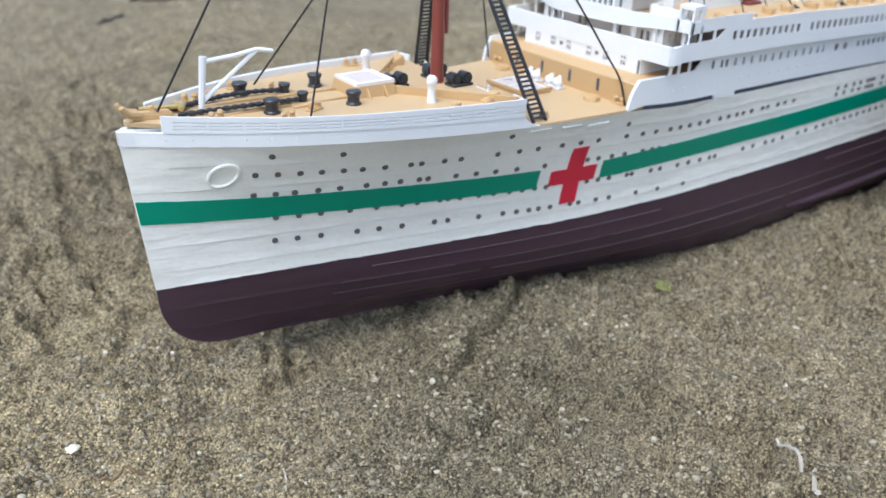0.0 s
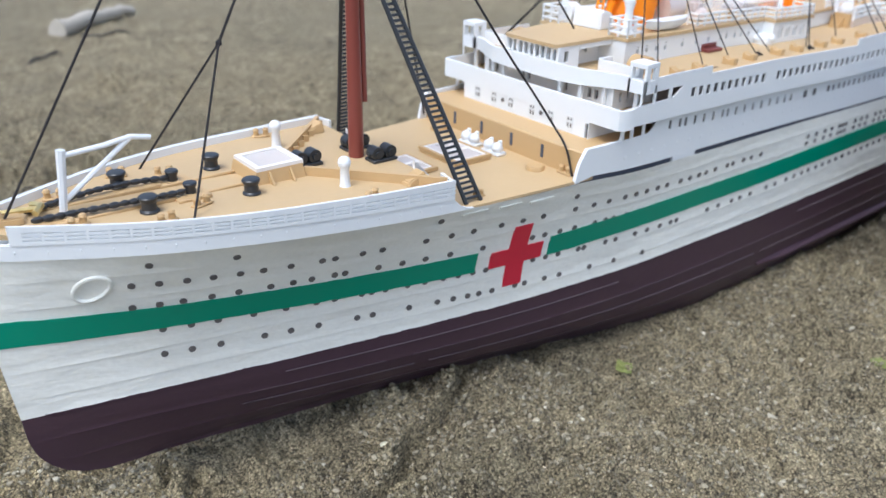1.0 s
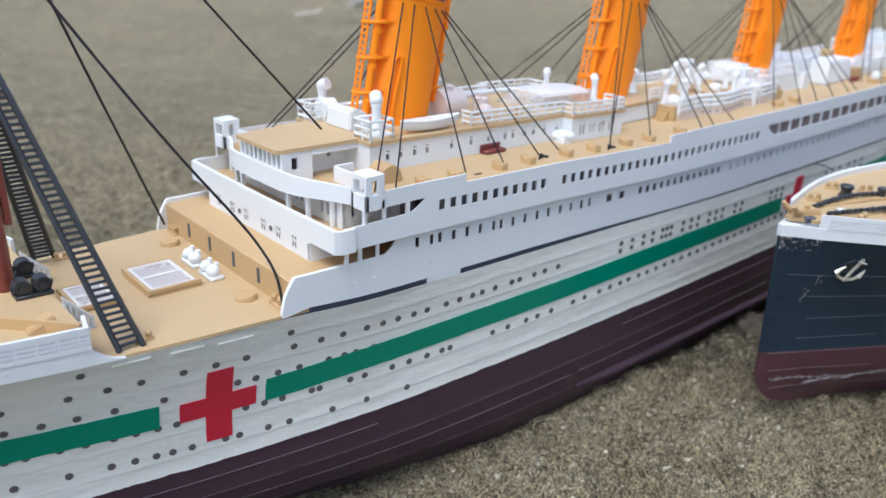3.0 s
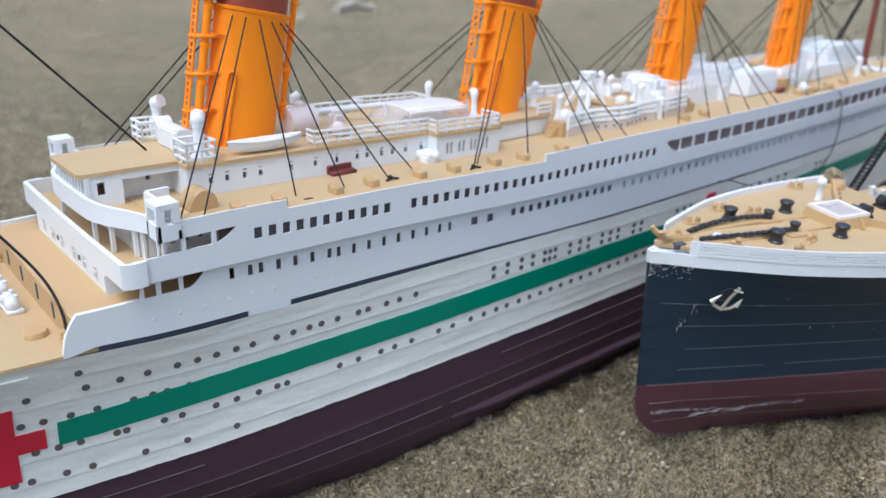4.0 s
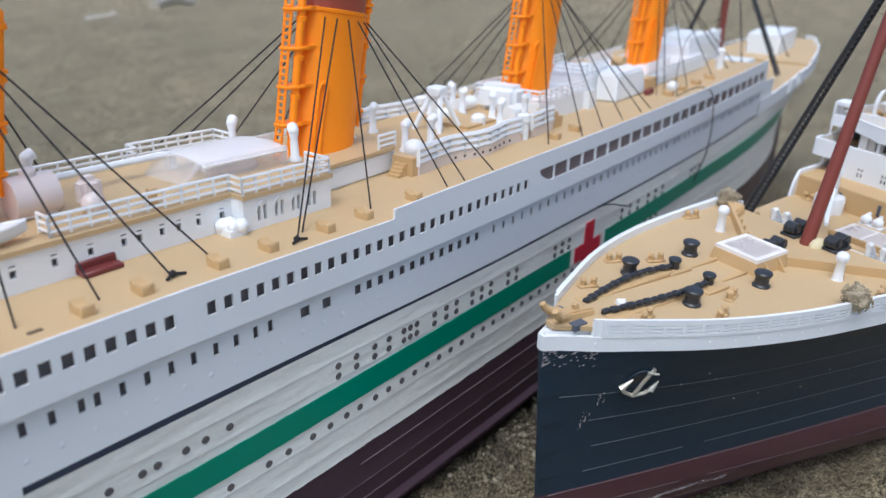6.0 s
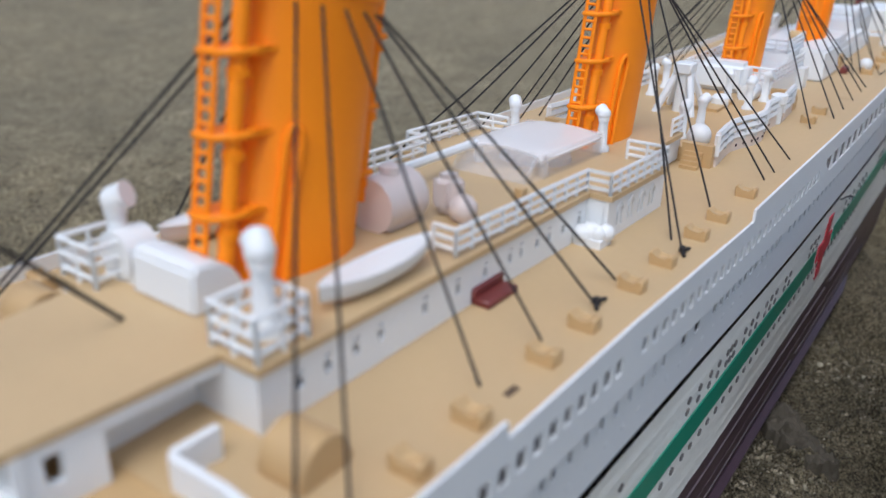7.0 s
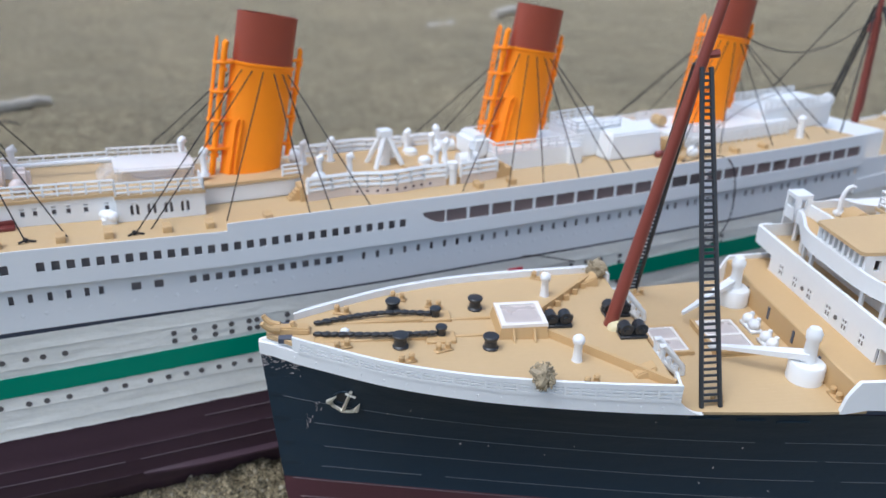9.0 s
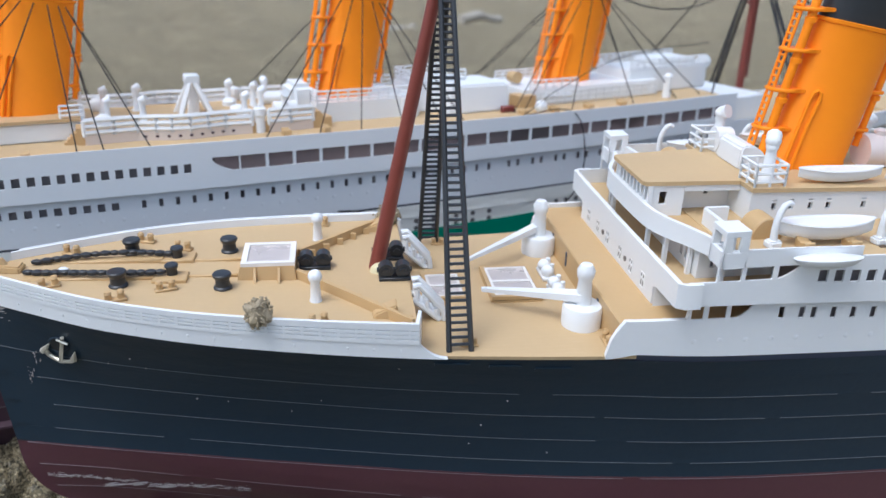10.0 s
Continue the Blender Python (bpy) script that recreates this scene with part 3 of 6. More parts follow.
def cowl_mesh():
    """A ventilator: tapering pipe with a rounded cowl turned to one side."""
    bm = bmesh.new()
    lathe(bm, [(1.5, 0), (1.5, 0.7), (1.0, 1.2), (0.85, 5.4), (0.95, 6.0)], n=12)
    tube(bm, [(0, 0, 5.6), (0, 0, 6.4), (0.5, 0, 7.2), (1.3, 0, 7.5)], 1.0, 10, 1.25)
    bmesh.ops.create_uvsphere(bm, u_segments=12, v_segments=8, radius=1.25, matrix=Matrix.Translation((0.1, 0, 6.9)))
    return finish(bm, "cowl", WHITE, 50)


def bitts_mesh(mat):
    bm = bmesh.new()
    box(bm, -2.2, 2.2, -0.9, 0.9, 0, 0.5)
    rounded(bm, 0.15, 1)
    for x in (-1.2, 1.2):
        lathe(bm, [(0.75, 0.4), (0.62, 1.5), (0.8, 1.7), (0.55, 2.2)], x, 0, 10)
    return finish(bm, "bitt", mat, 50)


def fairlead_mesh():
    """Small boat chock: a block with a ramped notch between two raised ends."""
    bm = bmesh.new()
    prof = [(-2.5, 0), (2.5, 0), (2.8, 2.6), (2.2, 3.3), (1.1, 2.0), (-0.8, 1.8), (-1.8, 3.0), (-2.6, 2.6)]
    ring_faces(bm, [[bm.verts.new((x, y, z)) for x, z in prof] for y in (-1.6, 1.6)])
    rounded(bm, 0.22, 1)
    return finish(bm, "deck_chock", TANP, 40)


def bollard_mesh(r=1.9, h=3.4):
    bm = bmesh.new()
    lathe(bm, [(r, 0), (r, 0.35), (r * 0.8, 0.7), (r * 0.76, h * 0.6), (r * 0.98, h - 0.7), (r * 1.02, h - 0.25), (r * 0.9, h), (r * 0.55, h + 0.05)], n=18)
    return finish(bm, "bollard", BLACK, 35)


def winch_mesh():
    bm = bmesh.new()
    box(bm, -1.6, 1.6, -2.6, 2.6, 0, 0.6)
    rounded(bm, 0.1, 1)
    for y in (-1.4, 1.4):
        tube(bm, [(-1.1, y, 1.6), (1.1, y, 1.6)], 1.25, 12)
        tube(bm, [(-1.5, y, 1.6), (1.5, y, 1.6)], 0.6, 10)
    tube(bm, [(0, -2.9, 1.5), (0, 2.9, 1.5)], 0.45, 8)
    return finish(bm, "winch", BLACK, 40)


def white_winch_mesh():
    bm = bmesh.new()
    box(bm, -1.3, 1.3, -2.6, 2.6, 0, 0.7)
    rounded(bm, 0.15, 1)
    for y in (-1.3, 1.3):
        bmesh.ops.create_uvsphere(bm, u_segments=10, v_segments=7, radius=1.2, matrix=Matrix.Translation((-0.2, y, 1.5)))
        lathe(bm, [(0.5, 1.6), (0.45, 2.9), (0.2, 3.0)], 0.5, y, 8)
    return finish(bm, "cargo_winch", WHITE, 50)


def boat_mesh(length=21.0, beam=4.6, depth=3.0, cover=True):
    """A lifeboat: pointed both ends, rounded bottom, with a gunwale and a flat cover."""
    bm = bmesh.new()
    rows = []
    for k in range(17):
        u = -1 + 2 * k / 16
        w = beam / 2 * max(1 - abs(u) ** 2.6, 0.03)
        rise = 0.9 * abs(u) ** 3
        row = []
        for j in range(9):
            a = math.pi * j / 8
            row.append(bm.verts.new((u * length / 2, -w * math.cos(a), depth - (depth - rise) * math.sin(a) ** 0.8 + 0.5 * abs(u) ** 2)))
        rows.append(row)
    for a, b in zip(rows, rows[1:]):
        for j in range(8):
            bm.faces.new((a[j], b[j], b[j + 1], a[j + 1]))
        top = [bm.verts.new((r[0].co.x, 0, r[0].co.z + (0.25 if cover else -0.6))) for r in (a, b)]
        bm.faces.new((a[0], top[0], top[1], b[0]))
        bm.faces.new((top[0], a[8], b[8], top[1]))
    for s in (0, 8):
        tube(bm, [r[s].co.copy() for r in rows], 0.28, 5)
    bmesh.ops.remove_doubles(bm, verts=bm.verts, dist=0.01)
    return finish(bm, "lifeboat", WHITE, 50)


def davit_mesh():
    """A gooseneck davit: stout foot, leaning stem, hooked head."""
    bm = bmesh.new()
    box(bm, -1.5, 1.5, -1.2, 1.2, 0, 1.6)
    rounded(bm, 0.4, 2)
    tube(bm, [(0, 0, 1.2), (-0.1, 0, 3.6), (0.0, 0, 5.6), (0.5, 0, 7.4), (1.2, 0, 8.5), (2.1, 0, 8.9), (2.9, 0, 8.5)], 0.75, 8, 0.5)
    tube(bm, [(0.9, 0.9, 1.4), (0.4, 0.5, 3.0), (0, 0, 4.2)], 0.5, 6)
    return finish(bm, "davit", WHITE, 50)


def stud_mesh():
    bm = bmesh.new()
    bmesh.ops.create_icosphere(bm, subdivisions=2, radius=0.8, matrix=Matrix.Diagonal((1, 0.3, 1, 1)))
    return finish(bm, "embossed_light", WHITE, 60)


def bead_mesh():
    bm = bmesh.new()
    bmesh.ops.create_icosphere(bm, subdivisions=1, radius=0.6, matrix=Matrix.Diagonal((1, 0.4, 0.7, 1)))
    return finish(bm, "port", MAROON, 60)


def porthole_mesh():
    """A sunk round light with a low rim, facing +y."""
    bm = bmesh.new()
    n = 12
    ring = lambda r, y: [bm.verts.new((r * math.cos(2 * math.pi * k / n), y, r * math.sin(2 * math.pi * k / n))) for k in range(n)]
    rows = [ring(0.80, -0.3), ring(0.77, 0.0), ring(0.74, 0.0), ring(0.71, -0.05)]
    for a, b in zip(rows, rows[1:]):
        for k in range(n):
            bm.faces.new((a[k], a[(k + 1) % n], b[(k + 1) % n], b[k]))
    f = bm.faces.new(rows[-1])
    f.material_index = 1
    return finish(bm, "porthole", [PORT, PORT], 30)


MESHES = dict(cowl=cowl_mesh(), bitt=bitts_mesh(TANP), chock=fairlead_mesh(), bollard=bollard_mesh(), bollard_small=bollard_mesh(1.4, 3.0),
              winch=winch_mesh(), white_winch=white_winch_mesh(), boat=boat_mesh(), boat_low=boat_mesh(20.4, 6.0, 3.6), davit=davit_mesh(), stud=stud_mesh(), bead=bead_mesh(), porthole=porthole_mesh())


FUNNELS = (186.2, 273.4, 366.2, 453.6)


def funnel(ship, cx, top_mat, base=84.0):
    """One raked oval funnel with rim, coloured top, steam pipes, ladder and brackets."""
    lean, z0 = math.tan(radians(10.3)), 84.0
    rim, top = 117.5, 131.5
    ax, by = 9.2, 4.9
    bm = bmesh.new()
    lathe(bm, [(1.02, base - 2), (1.02, base + 0.6), (1.0, base + 0.8), (1.0, rim - 1.0, lean), (1.05, rim - 0.8, lean), (1.06, rim - 0.1, lean), (1.0, rim, lean)], cx, 0, 40, ax, by, lean, z0)
    f = part("funnel", bm, ORANGE, ship, "orange raked funnel with pipes and ladder")
    bm = bmesh.new()
    lathe(bm, [(0.95, rim - 0.2, lean), (0.95, top, lean), (0.90, top, lean), (0.90, rim + 2, lean)], cx, 0, 40, ax, by, lean, z0)
    part("funnel_top", bm, top_mat, f, "painted funnel top")
    axis_x = lambda z: cx + lean * (z - z0)
    skin_y = lambda d: by * math.sqrt(max(1 - (d / ax) ** 2, 0))
    for name, dx, y, r, z1 in (("steam_pipe", -11.8, -1.3, 0.95, rim + 7), ("exhaust_pipe", 11.1, 0.0, 0.75, rim + 3.5)):
        bm = bmesh.new()
        tube(bm, [(axis_x(z) + dx, y, z) for z in (base - 0.5 if dx < 0 else base + 4, base + 8, base + 18, rim, z1 - 0.5)] + [(axis_x(z1) + dx + (0.6 if dx < 0 else -0.6), y, z1)], r, 10)
        part(name, bm, ORANGE, f)
        for k in range(4):
            z = base + 7.4 + k * 8.4
            if dx > 0 and z < z1 - 2:
                part("pipe_bracket", soft_box(axis_x(z) + 8.8, axis_x(z) + dx + 1.1, -1.2, 1.2, z, z + 0.8, 0.2, 1), ORANGE, f)
            bm = bmesh.new()
            lathe(bm, [(r, z - 1.5), (r + 0.3, z - 1.4), (r + 0.3, z - 0.4), (r, z - 0.3)], axis_x(z) + dx, y, 10, cap0=False, cap1=False)
            part("pipe_collar", bm, ORANGE, f)
    bm = bmesh.new()
    y0, y1, out = -0.3, 1.8, 13.9
    for y in (y0, y1):
        tube(bm, [(axis_x(z) - out, y, z) for z in (base - 1, base + 16, rim + 6)], 0.36, 5)
    zt = rim + 6
    tube(bm, [(axis_x(zt) - out, y0, zt), (axis_x(zt) - out + 0.2, y0 + 0.2, zt + 1.4), (axis_x(zt) - out + 0.4, 0.5 * (y0 + y1), zt + 2.2), (axis_x(zt) - out + 0.2, y1 - 0.2, zt + 1.4), (axis_x(zt) - out, y1, zt)], 0.36, 5)
    for k in range(26):
        z = base + 0.5 + k * 1.48
        tube(bm, [(axis_x(z) - out, y0, z), (axis_x(z) - out, y1, z)], 0.3, 5)
    part("ladder", bm, ORANGE, f)
    # thin shelves that tie the ladder and the steam pipe to the body and wrap its port side
    for k in range(4):
        z = base + 8.2 + k * 8.4
        bm = bmesh.new()
        q = [(-out - 0.5, 2.4), (-out - 0.5, -0.9), (-12.8, -2.6), (-10.4, -2.9), (-8.6, -skin_y(8.6) - 0.7), (-7.7, -skin_y(7.7) - 0.3), (-7.4, 0.0), (-8.6, 2.4)]
        prism(bm, [(axis_x(z) + d, y) for d, y in q], z, z + 0.8)
        rounded(bm, 0.2, 1)
        part("ladder_bracket", bm, ORANGE, f)
    # slender closed loop of pipe on each flank
    for s in (-1, 1):
        bm = bmesh.new()
        pts = [(axis_x(z) + d, s * (skin_y(d) + 0.45), z) for d, z in ((-7.0, base - 1), (-6.9, base + 9), (-6.7, base + 15.8), (-6.4, base + 17.0), (-5.8, base + 17.5), (-5.2, base + 17.0), (-5.0, base + 15.4), (-5.5, base + 9), (-5.6, base - 1))]
        tube(bm, pts, 0.42, 7)
        part("whistle_pipe", bm, ORANGE, f)
    return f


def mast(ship, cx, foot, top, lean, r=1.9, shrouds=None, boom=True):
    bm = bmesh.new()
    at = lambda z: cx + lean * (z - foot)
    tube(bm, [(at(z), 0, z) for z in (foot - 1, foot + 25, foot + 60, top)], r, 14, r * 0.62)
    m = part("mast", bm, MAST, ship, "brown plastic mast")
    if boom:
        bm = bmesh.new()
        tube(bm, [(at(foot + 13) + 2.6, 0, foot + 13), (at(foot + 30) + 2.4, 0, foot + 30), (at(foot + 53) + 2.0, 0, foot + 53)], 0.75, 8)
        for z in (foot + 14, foot + 34):
            tube(bm, [(at(z), 0, z), (at(z) + 2.6, 0, z)], 0.6, 6)
        part("boom", bm, MAST, m)
        bm = bmesh.new()
        lathe(bm, [(0.3, foot + 47.5), (1.0, foot + 48), (0.8, foot + 50), (0.3, foot + 51.5)], at(foot + 49) - 3.4, 0, 10)
        tube(bm, [(at(foot + 51), 0, foot + 51), (at(foot + 52) - 1.8, 0, foot + 52.3), (at(foot + 51) - 3.4, 0, foot + 51.2)], 0.4, 6)
        tube(bm, [(at(foot + 43), 0, foot + 43), (at(foot + 43) - 2.6, 0, foot + 43.4)], 0.8, 8)
        part("bell", bm, MAST, m)
    else:
        bm = bmesh.new()
        tube(bm, [(at(foot + 66), 0, foot + 66), (at(foot + 66) + 3.0, -0.6, foot + 66.4)], 0.9, 8)
        part("bell", bm, MAST, m)
    if shrouds:
        fx, fy, fz, wide, zt = shrouds
        for s in (-1, 1):
            bm = bmesh.new()
            a0, a1 = Vector((fx - wide / 2, s * fy, fz)), Vector((fx + wide / 2, s * fy, fz))
            b0, b1 = Vector((at(zt) - 0.6, s * 1.8, zt)), Vector((at(zt) + 1.5, s * 1.8, zt))
            tube(bm, [a0, b0], 0.56, 6)
            tube(bm, [a1, b1], 0.56, 6)
            n = 52
            for k in range(1, n):
                u = k / n
                tube(bm, [a0.lerp(b0, u), a1.lerp(b1, u)], 0.34, 5)
            part("shroud_ladder", bm, BLACK, m, "black plastic rope ladder")
    return m


def stay(bm, a, b, r=0.24, sag=0.0):
    a, b = Vector(a), Vector(b)
    n = 8 if sag else 2
    tube(bm, [a.lerp(b, k / n) - Vector((0, 0, 4 * sag * (k / n) * (1 - k / n))) for k in range(n + 1)], r, 5)


def build_ship(label, hospital, spot):
    top_mat, low_mat = (HULLWHITE, MAROON) if hospital else (BLACKHULL, MAROON2)
    ship = new("ocean_liner_model")
    ship.matrix_world = spot
    tagged(ship, label, "model ship", "model ships on the sand")

    hull = part("hull", hull_mesh(1.0 if hospital else 0.45), [top_mat, low_mat], ship, smooth=25)
    if hospital:
        for s in (-1, 1):
            for x0, x1 in ((4.0, 108.5), (130.5, 339.5), (361.5, 560.0)):
                bm = bmesh.new()
                skin(bm, s, x0, x1, lambda x: STRIPE(x) - 2.9 + 0.16 * noise.noise(Vector((x * 0.3, 1, s))), lambda x: STRIPE(x) + 2.9 + 0.16 * noise.noise(Vector((x * 0.3, 5, s))), 0.28, int((x1 - x0) / 1.2))
                part("green_stripe", bm, GREEN, hull, "green painted stripe")
            for cx, cz in ((120.4, 40.3), (350.2, 44.2)):
                bm = bmesh.new()
                skin(bm, s, cx - 2.7, cx + 2.7, lambda x: cz - 9.1, lambda x: cz + 9.1, 0.32, 3, 8)
                skin(bm, s, cx - 7.9, cx - 2.7, lambda x: cz - 2.4, lambda x: cz + 2.4, 0.32, 3, 4)
                skin(bm, s, cx + 2.7, cx + 7.9, lambda x: cz - 2.4, lambda x: cz + 2.4, 0.32, 3, 4)
                part("red_cross", bm, CROSSRED, hull, "red painted cross")
    for s in (-1, 1):
        # anchor hawse: a raised oval ring
        size = 1.0 if hospital else 0.7
        bm = bmesh.new()
        pts = []
        for k in range(25):
            a = 2 * math.pi * k / 24
            x, z = 23.9 + (3.0 * math.cos(a) + 0.9 * math.sin(a)) * size, 54.4 + 2.9 * size * math.sin(a)
            pts.append((x, s * (half(x, z) + 0.25), z))
        tube(bm, pts, 0.42 if hospital else 0.25, 6)
        part("hawse_ring", bm, HULLWHITE if hospital else BLACKHULL, hull)
        if not hospital:
            bm = bmesh.new()
            bm.faces.new([bm.verts.new((x, y + s * 0.05, z)) for x, y, z in (pts[:-1] if s < 0 else pts[-2::-1])])
            part("hawse_hole", bm, BLACK, hull, "dark anchor recess")
        if not hospital:
            bm = bmesh.new()
            P = lambda x, z, o=0.6: (x, s * (half(x, z) + o), z)
            tube(bm, [P(23.5, 50.1, 0.9), P(24.6, 53.8, 0.7), P(25.6, 57.0, 0.5)], 0.42, 6)
            tube(bm, [P(20.6, 53.2, 0.9), P(21.2, 51.3, 0.8), P(23.5, 49.9, 0.8), P(25.8, 50.3, 0.8), P(27.0, 51.9, 0.9)], 0.45, 6)
            tube(bm, [P(20.2, 52.4, 1.0), P(22.1, 54.6, 0.8)], 0.75, 6, 0.15)
            tube(bm, [P(26.6, 51.1, 1.0), P(27.5, 53.4, 0.8)], 0.75, 6, 0.15)
            tube(bm, [P(24.3, 56.4, 0.9), P(26.6, 55.6, 0.9)], 0.3, 5)
            part("anchor", bm, SILVER, hull, "small worn silver anchor")
    for s in (-1, 1):
        for x0, x1, zc in ((99.6, 106.4, 57.4), (110.2, 116.4, 57.0), (119.2, 126.4, 56.4)):
            bm = bmesh.new()
            skin(bm, s, x0, x1, lambda x: zc - 0.35, lambda x: zc + 0.35, 0.42, 4, 1)
            part("raised_bar", bm, top_mat, hull)
    # rows of round lights along the hull
    rows = []
    if hospital:
        z0, z1 = table((30, 59.3), (50, 58.3), (95, 57.0), (136, 54.6)), table((30, 54.1), (70, 52.3), (125, 50.9), (155, 50.0), (215, 50.2))
        z2, z3 = table((30, 48.2), (70, 47.1), (100, 45.5), (150, 44.1), (176, 43.7)), table((35, 41.2), (70, 39.7), (110, 37.9), (150, 36.7), (200, 36.8), (264, 38.0), (420, 42.0))
        z4 = table((35, 34.5), (70, 32.9), (110, 31.0), (146, 30.0), (167, 29.4))
        rows += [(x, z0(x)) for x in (33.5, 49.1, 94.4, 135.0)]
        rows += [(x, z1(x)) for x in (30.6, 35.4, 40.4, 45.3, 50.5, 55.1, 60.8, 67.6, 70.5, 76.8, 81.5, 92.4, 99.1, 105.1, 113.0, 119.4, 125.7, 136.2, 142.6, 148.0)]
        rows += [(x, z1(x)) for x in (154.1, 158.4, 162.6, 167.1, 171.0, 176.8, 181.0, 185.2, 188.4, 192.8, 198.7, 201.5, 207.0, 211.0, 216.2)]
        rows += [(x, z2(x)) for x in (30.6, 35.5, 39.9, 45.4, 50.7, 57.3, 62.1, 66.2, 71.4, 73.8, 81.8, 87.8, 93.8, 100.4, 109.5, 124.3, 128.2, 133.1, 138.0, 145.0, 148.9, 151.8, 156.5, 164.7, 168.9, 171.3, 175.4)]
        rows += [(x, z3(x)) for x in (35.9, 41.4, 46.8, 54.2, 61.2, 68.1, 72.4, 78.9, 81.3, 84.8, 90.5, 95.0, 100.0, 104.1, 108.2, 111.9, 126.2, 130.3, 134.4, 141.3, 143.2, 150.9)]
        rows += [(x, z3(x)) for x in (154.7, 162.2, 167.0, 172.3, 176.9, 179.4, 193.6, 199.0, 205.7, 210.0, 215.4, 224.4, 229.4, 235.9, 240.8, 245.6, 249.7, 254.6, 258.9, 263.5, *(268 + 4.6 * k for k in range(30)))]
        rows += [(x, z4(x)) for x in (35.8, 41.3, 47.2, 56.6, 62.5, 68.9, 78.2, 82.1, 91.5, 99.1, 103.5, 107.6, 110.8, 114.7, 121.7, 124.7, 131.1, 136.0, 146.5, 155.4, 166.7)]
        for x in (243.5, 248.8, 254.4, 259.0, 264.0, 266.2, 268.5, 275, 279.5, 283.5, 290, 294, 298, 306, 310, 330, 334, 338, 372, 378, 384, 392, 398, 404, 430, 434, 438):
            rows += [(x, 48.4), (x, 50.8)]
        for x, z in rows:
            for s in (-1, 1):
                across, up = (half(x + 1.5, z) - half(x - 1.5, z)) / 3.0, (half(x, z + 1.5) - half(x, z - 1.5)) / 3.0
                n = Vector((-across, s, -up)).normalized()
                fore = Vector((1, s * across, 0)).normalized() * s
                ob = place("porthole", MESHES["porthole"], hull, 0, 0, 0)
                spot_here = (Vector((x, s * half(x, z), z + lift(x, z))) + n * 0.25) / 1000
                ob.matrix_basis = Matrix.Translation(spot_here) @ Matrix((fore, n, fore.cross(n))).transposed().to_4x4()

    # the bottom paint runs up over the plating in an uneven edge
    ragged = lambda x, amp: amp * (0.5 + 0.5 * noise.noise(Vector((x * 0.09, 3.0, 0)))) * (0.3 + abs(noise.noise(Vector((x * 0.55, 0, 7.0))))) * 2
    for s in (-1, 1):
        bm = bmesh.new()
        skin(bm, s, 12.0, 520.0, lambda x: LOADLINE(x) - 0.3, lambda x: LOADLINE(x) + ragged(x, 0.42 if hospital else 0.25), 0.20 if hospital else 0.12, 640, 1)
        part("paint_edge", bm, low_mat, hull)
    # worn, pale edges of the moulded strakes
    rng = random.Random(11)
    for zone, edges, mat in ((0, LOWS[1:] + ((0.52, 0.86) if hospital else (0.985,)), DULLEDGE if hospital else PALEBROWN), (1, HIGHS[1:5], PALE)):
        if zone == 1 and hospital:
            continue
        for f0 in edges:
            for s in (-1, 1):
                x = (50.0 if hospital else 9.0) + 12 * rng.random()
                while x < 400:
                    length = 24 + 110 * rng.random() ** 2
                    zc = (lambda q: KEEL(q) + (LOADLINE(q) - KEEL(q)) * f0) if zone == 0 else (lambda q: LOADLINE(q) + (SHEER(q) - LOADLINE(q)) * f0)
                    if rng.random() < 0.93:
                        bm = bmesh.new()
                        skin(bm, s, x, x + length, lambda q: zc(q) - 0.05, lambda q: zc(q) + (0.12 if zone == 0 else 0.09), 0.36 if hospital else 0.18, None, 1)
                        part("worn_strake_edge", bm, mat, hull)
                    x += length + 2 + 7 * rng.random()
    for s in (-1, 1):
        bm = bmesh.new()
        rows = []
        for k in range(41):
            x = 231.0 + 5.0 * k
            y, out = half(x, 7.4), 1.9 * min(1, 0.25 + k / 4, 0.25 + (40 - k) / 4)
            rows.append([bm.verts.new((x, s * q, z)) for q, z in ((y - 0.6, 8.0), (y + out, 6.9), (y + out, 6.2), (y - 0.9, 6.4))])
        ring_faces(bm, rows)
        part("bilge_keel", bm, low_mat, hull)
        # small moulded studs along the plain band of the bow
        for k in range(17):
            x = 13.0 + 5.0 * k
            place("stud", MESHES["stud"], hull, x, s * (half(x, SHEER(x)) + 0.40), SHEER(x) + 1.7, -s * math.degrees(math.atan((half(x + 1, SHEER(x)) - half(x - 1, SHEER(x))) / 2)), 0.38)
    # forecastle: plain band, slotted bulwark, deck
    band_top = lambda x: SHEER(x) + 3.2
    fc_z = lambda x: TOPRAIL(x) - 1.9
    for s in (-1, 1):
        bm = bmesh.new()
        wall(bm, 4.5, 96.5, SHEER, band_top, [], lambda x, z: half(x, SHEER(x)) + 0.35 + 0.03 * (z - SHEER(x)), 1.0, s, 3.0)
        # the band runs down to the open well deck in a hollow curve
        wall(bm, 96.5, 102.0, SHEER, lambda x: SHEER(x) + 0.2 + 3.0 * max((102 - x) / 5.5, 0) ** 2.2, [], lambda x, z: half(x, SHEER(x)) + 0.35, 1.0, s, 0.6)
        bulwark = part("bulwark", bm, WHITE, ship, "", 3.0)
        bm = bmesh.new()
        slots = []
        x = 14.5
        while x < 95:
            for j in range(3):
                f = 0.22 + 0.2 * j
                slots.append((x, x + 2.9, (lambda q, f=f: band_top(q) + (TOPRAIL(q) - band_top(q)) * f), (lambda q, f=f: band_top(q) + (TOPRAIL(q) - band_top(q)) * (f + 0.075))))
            x += 3.35
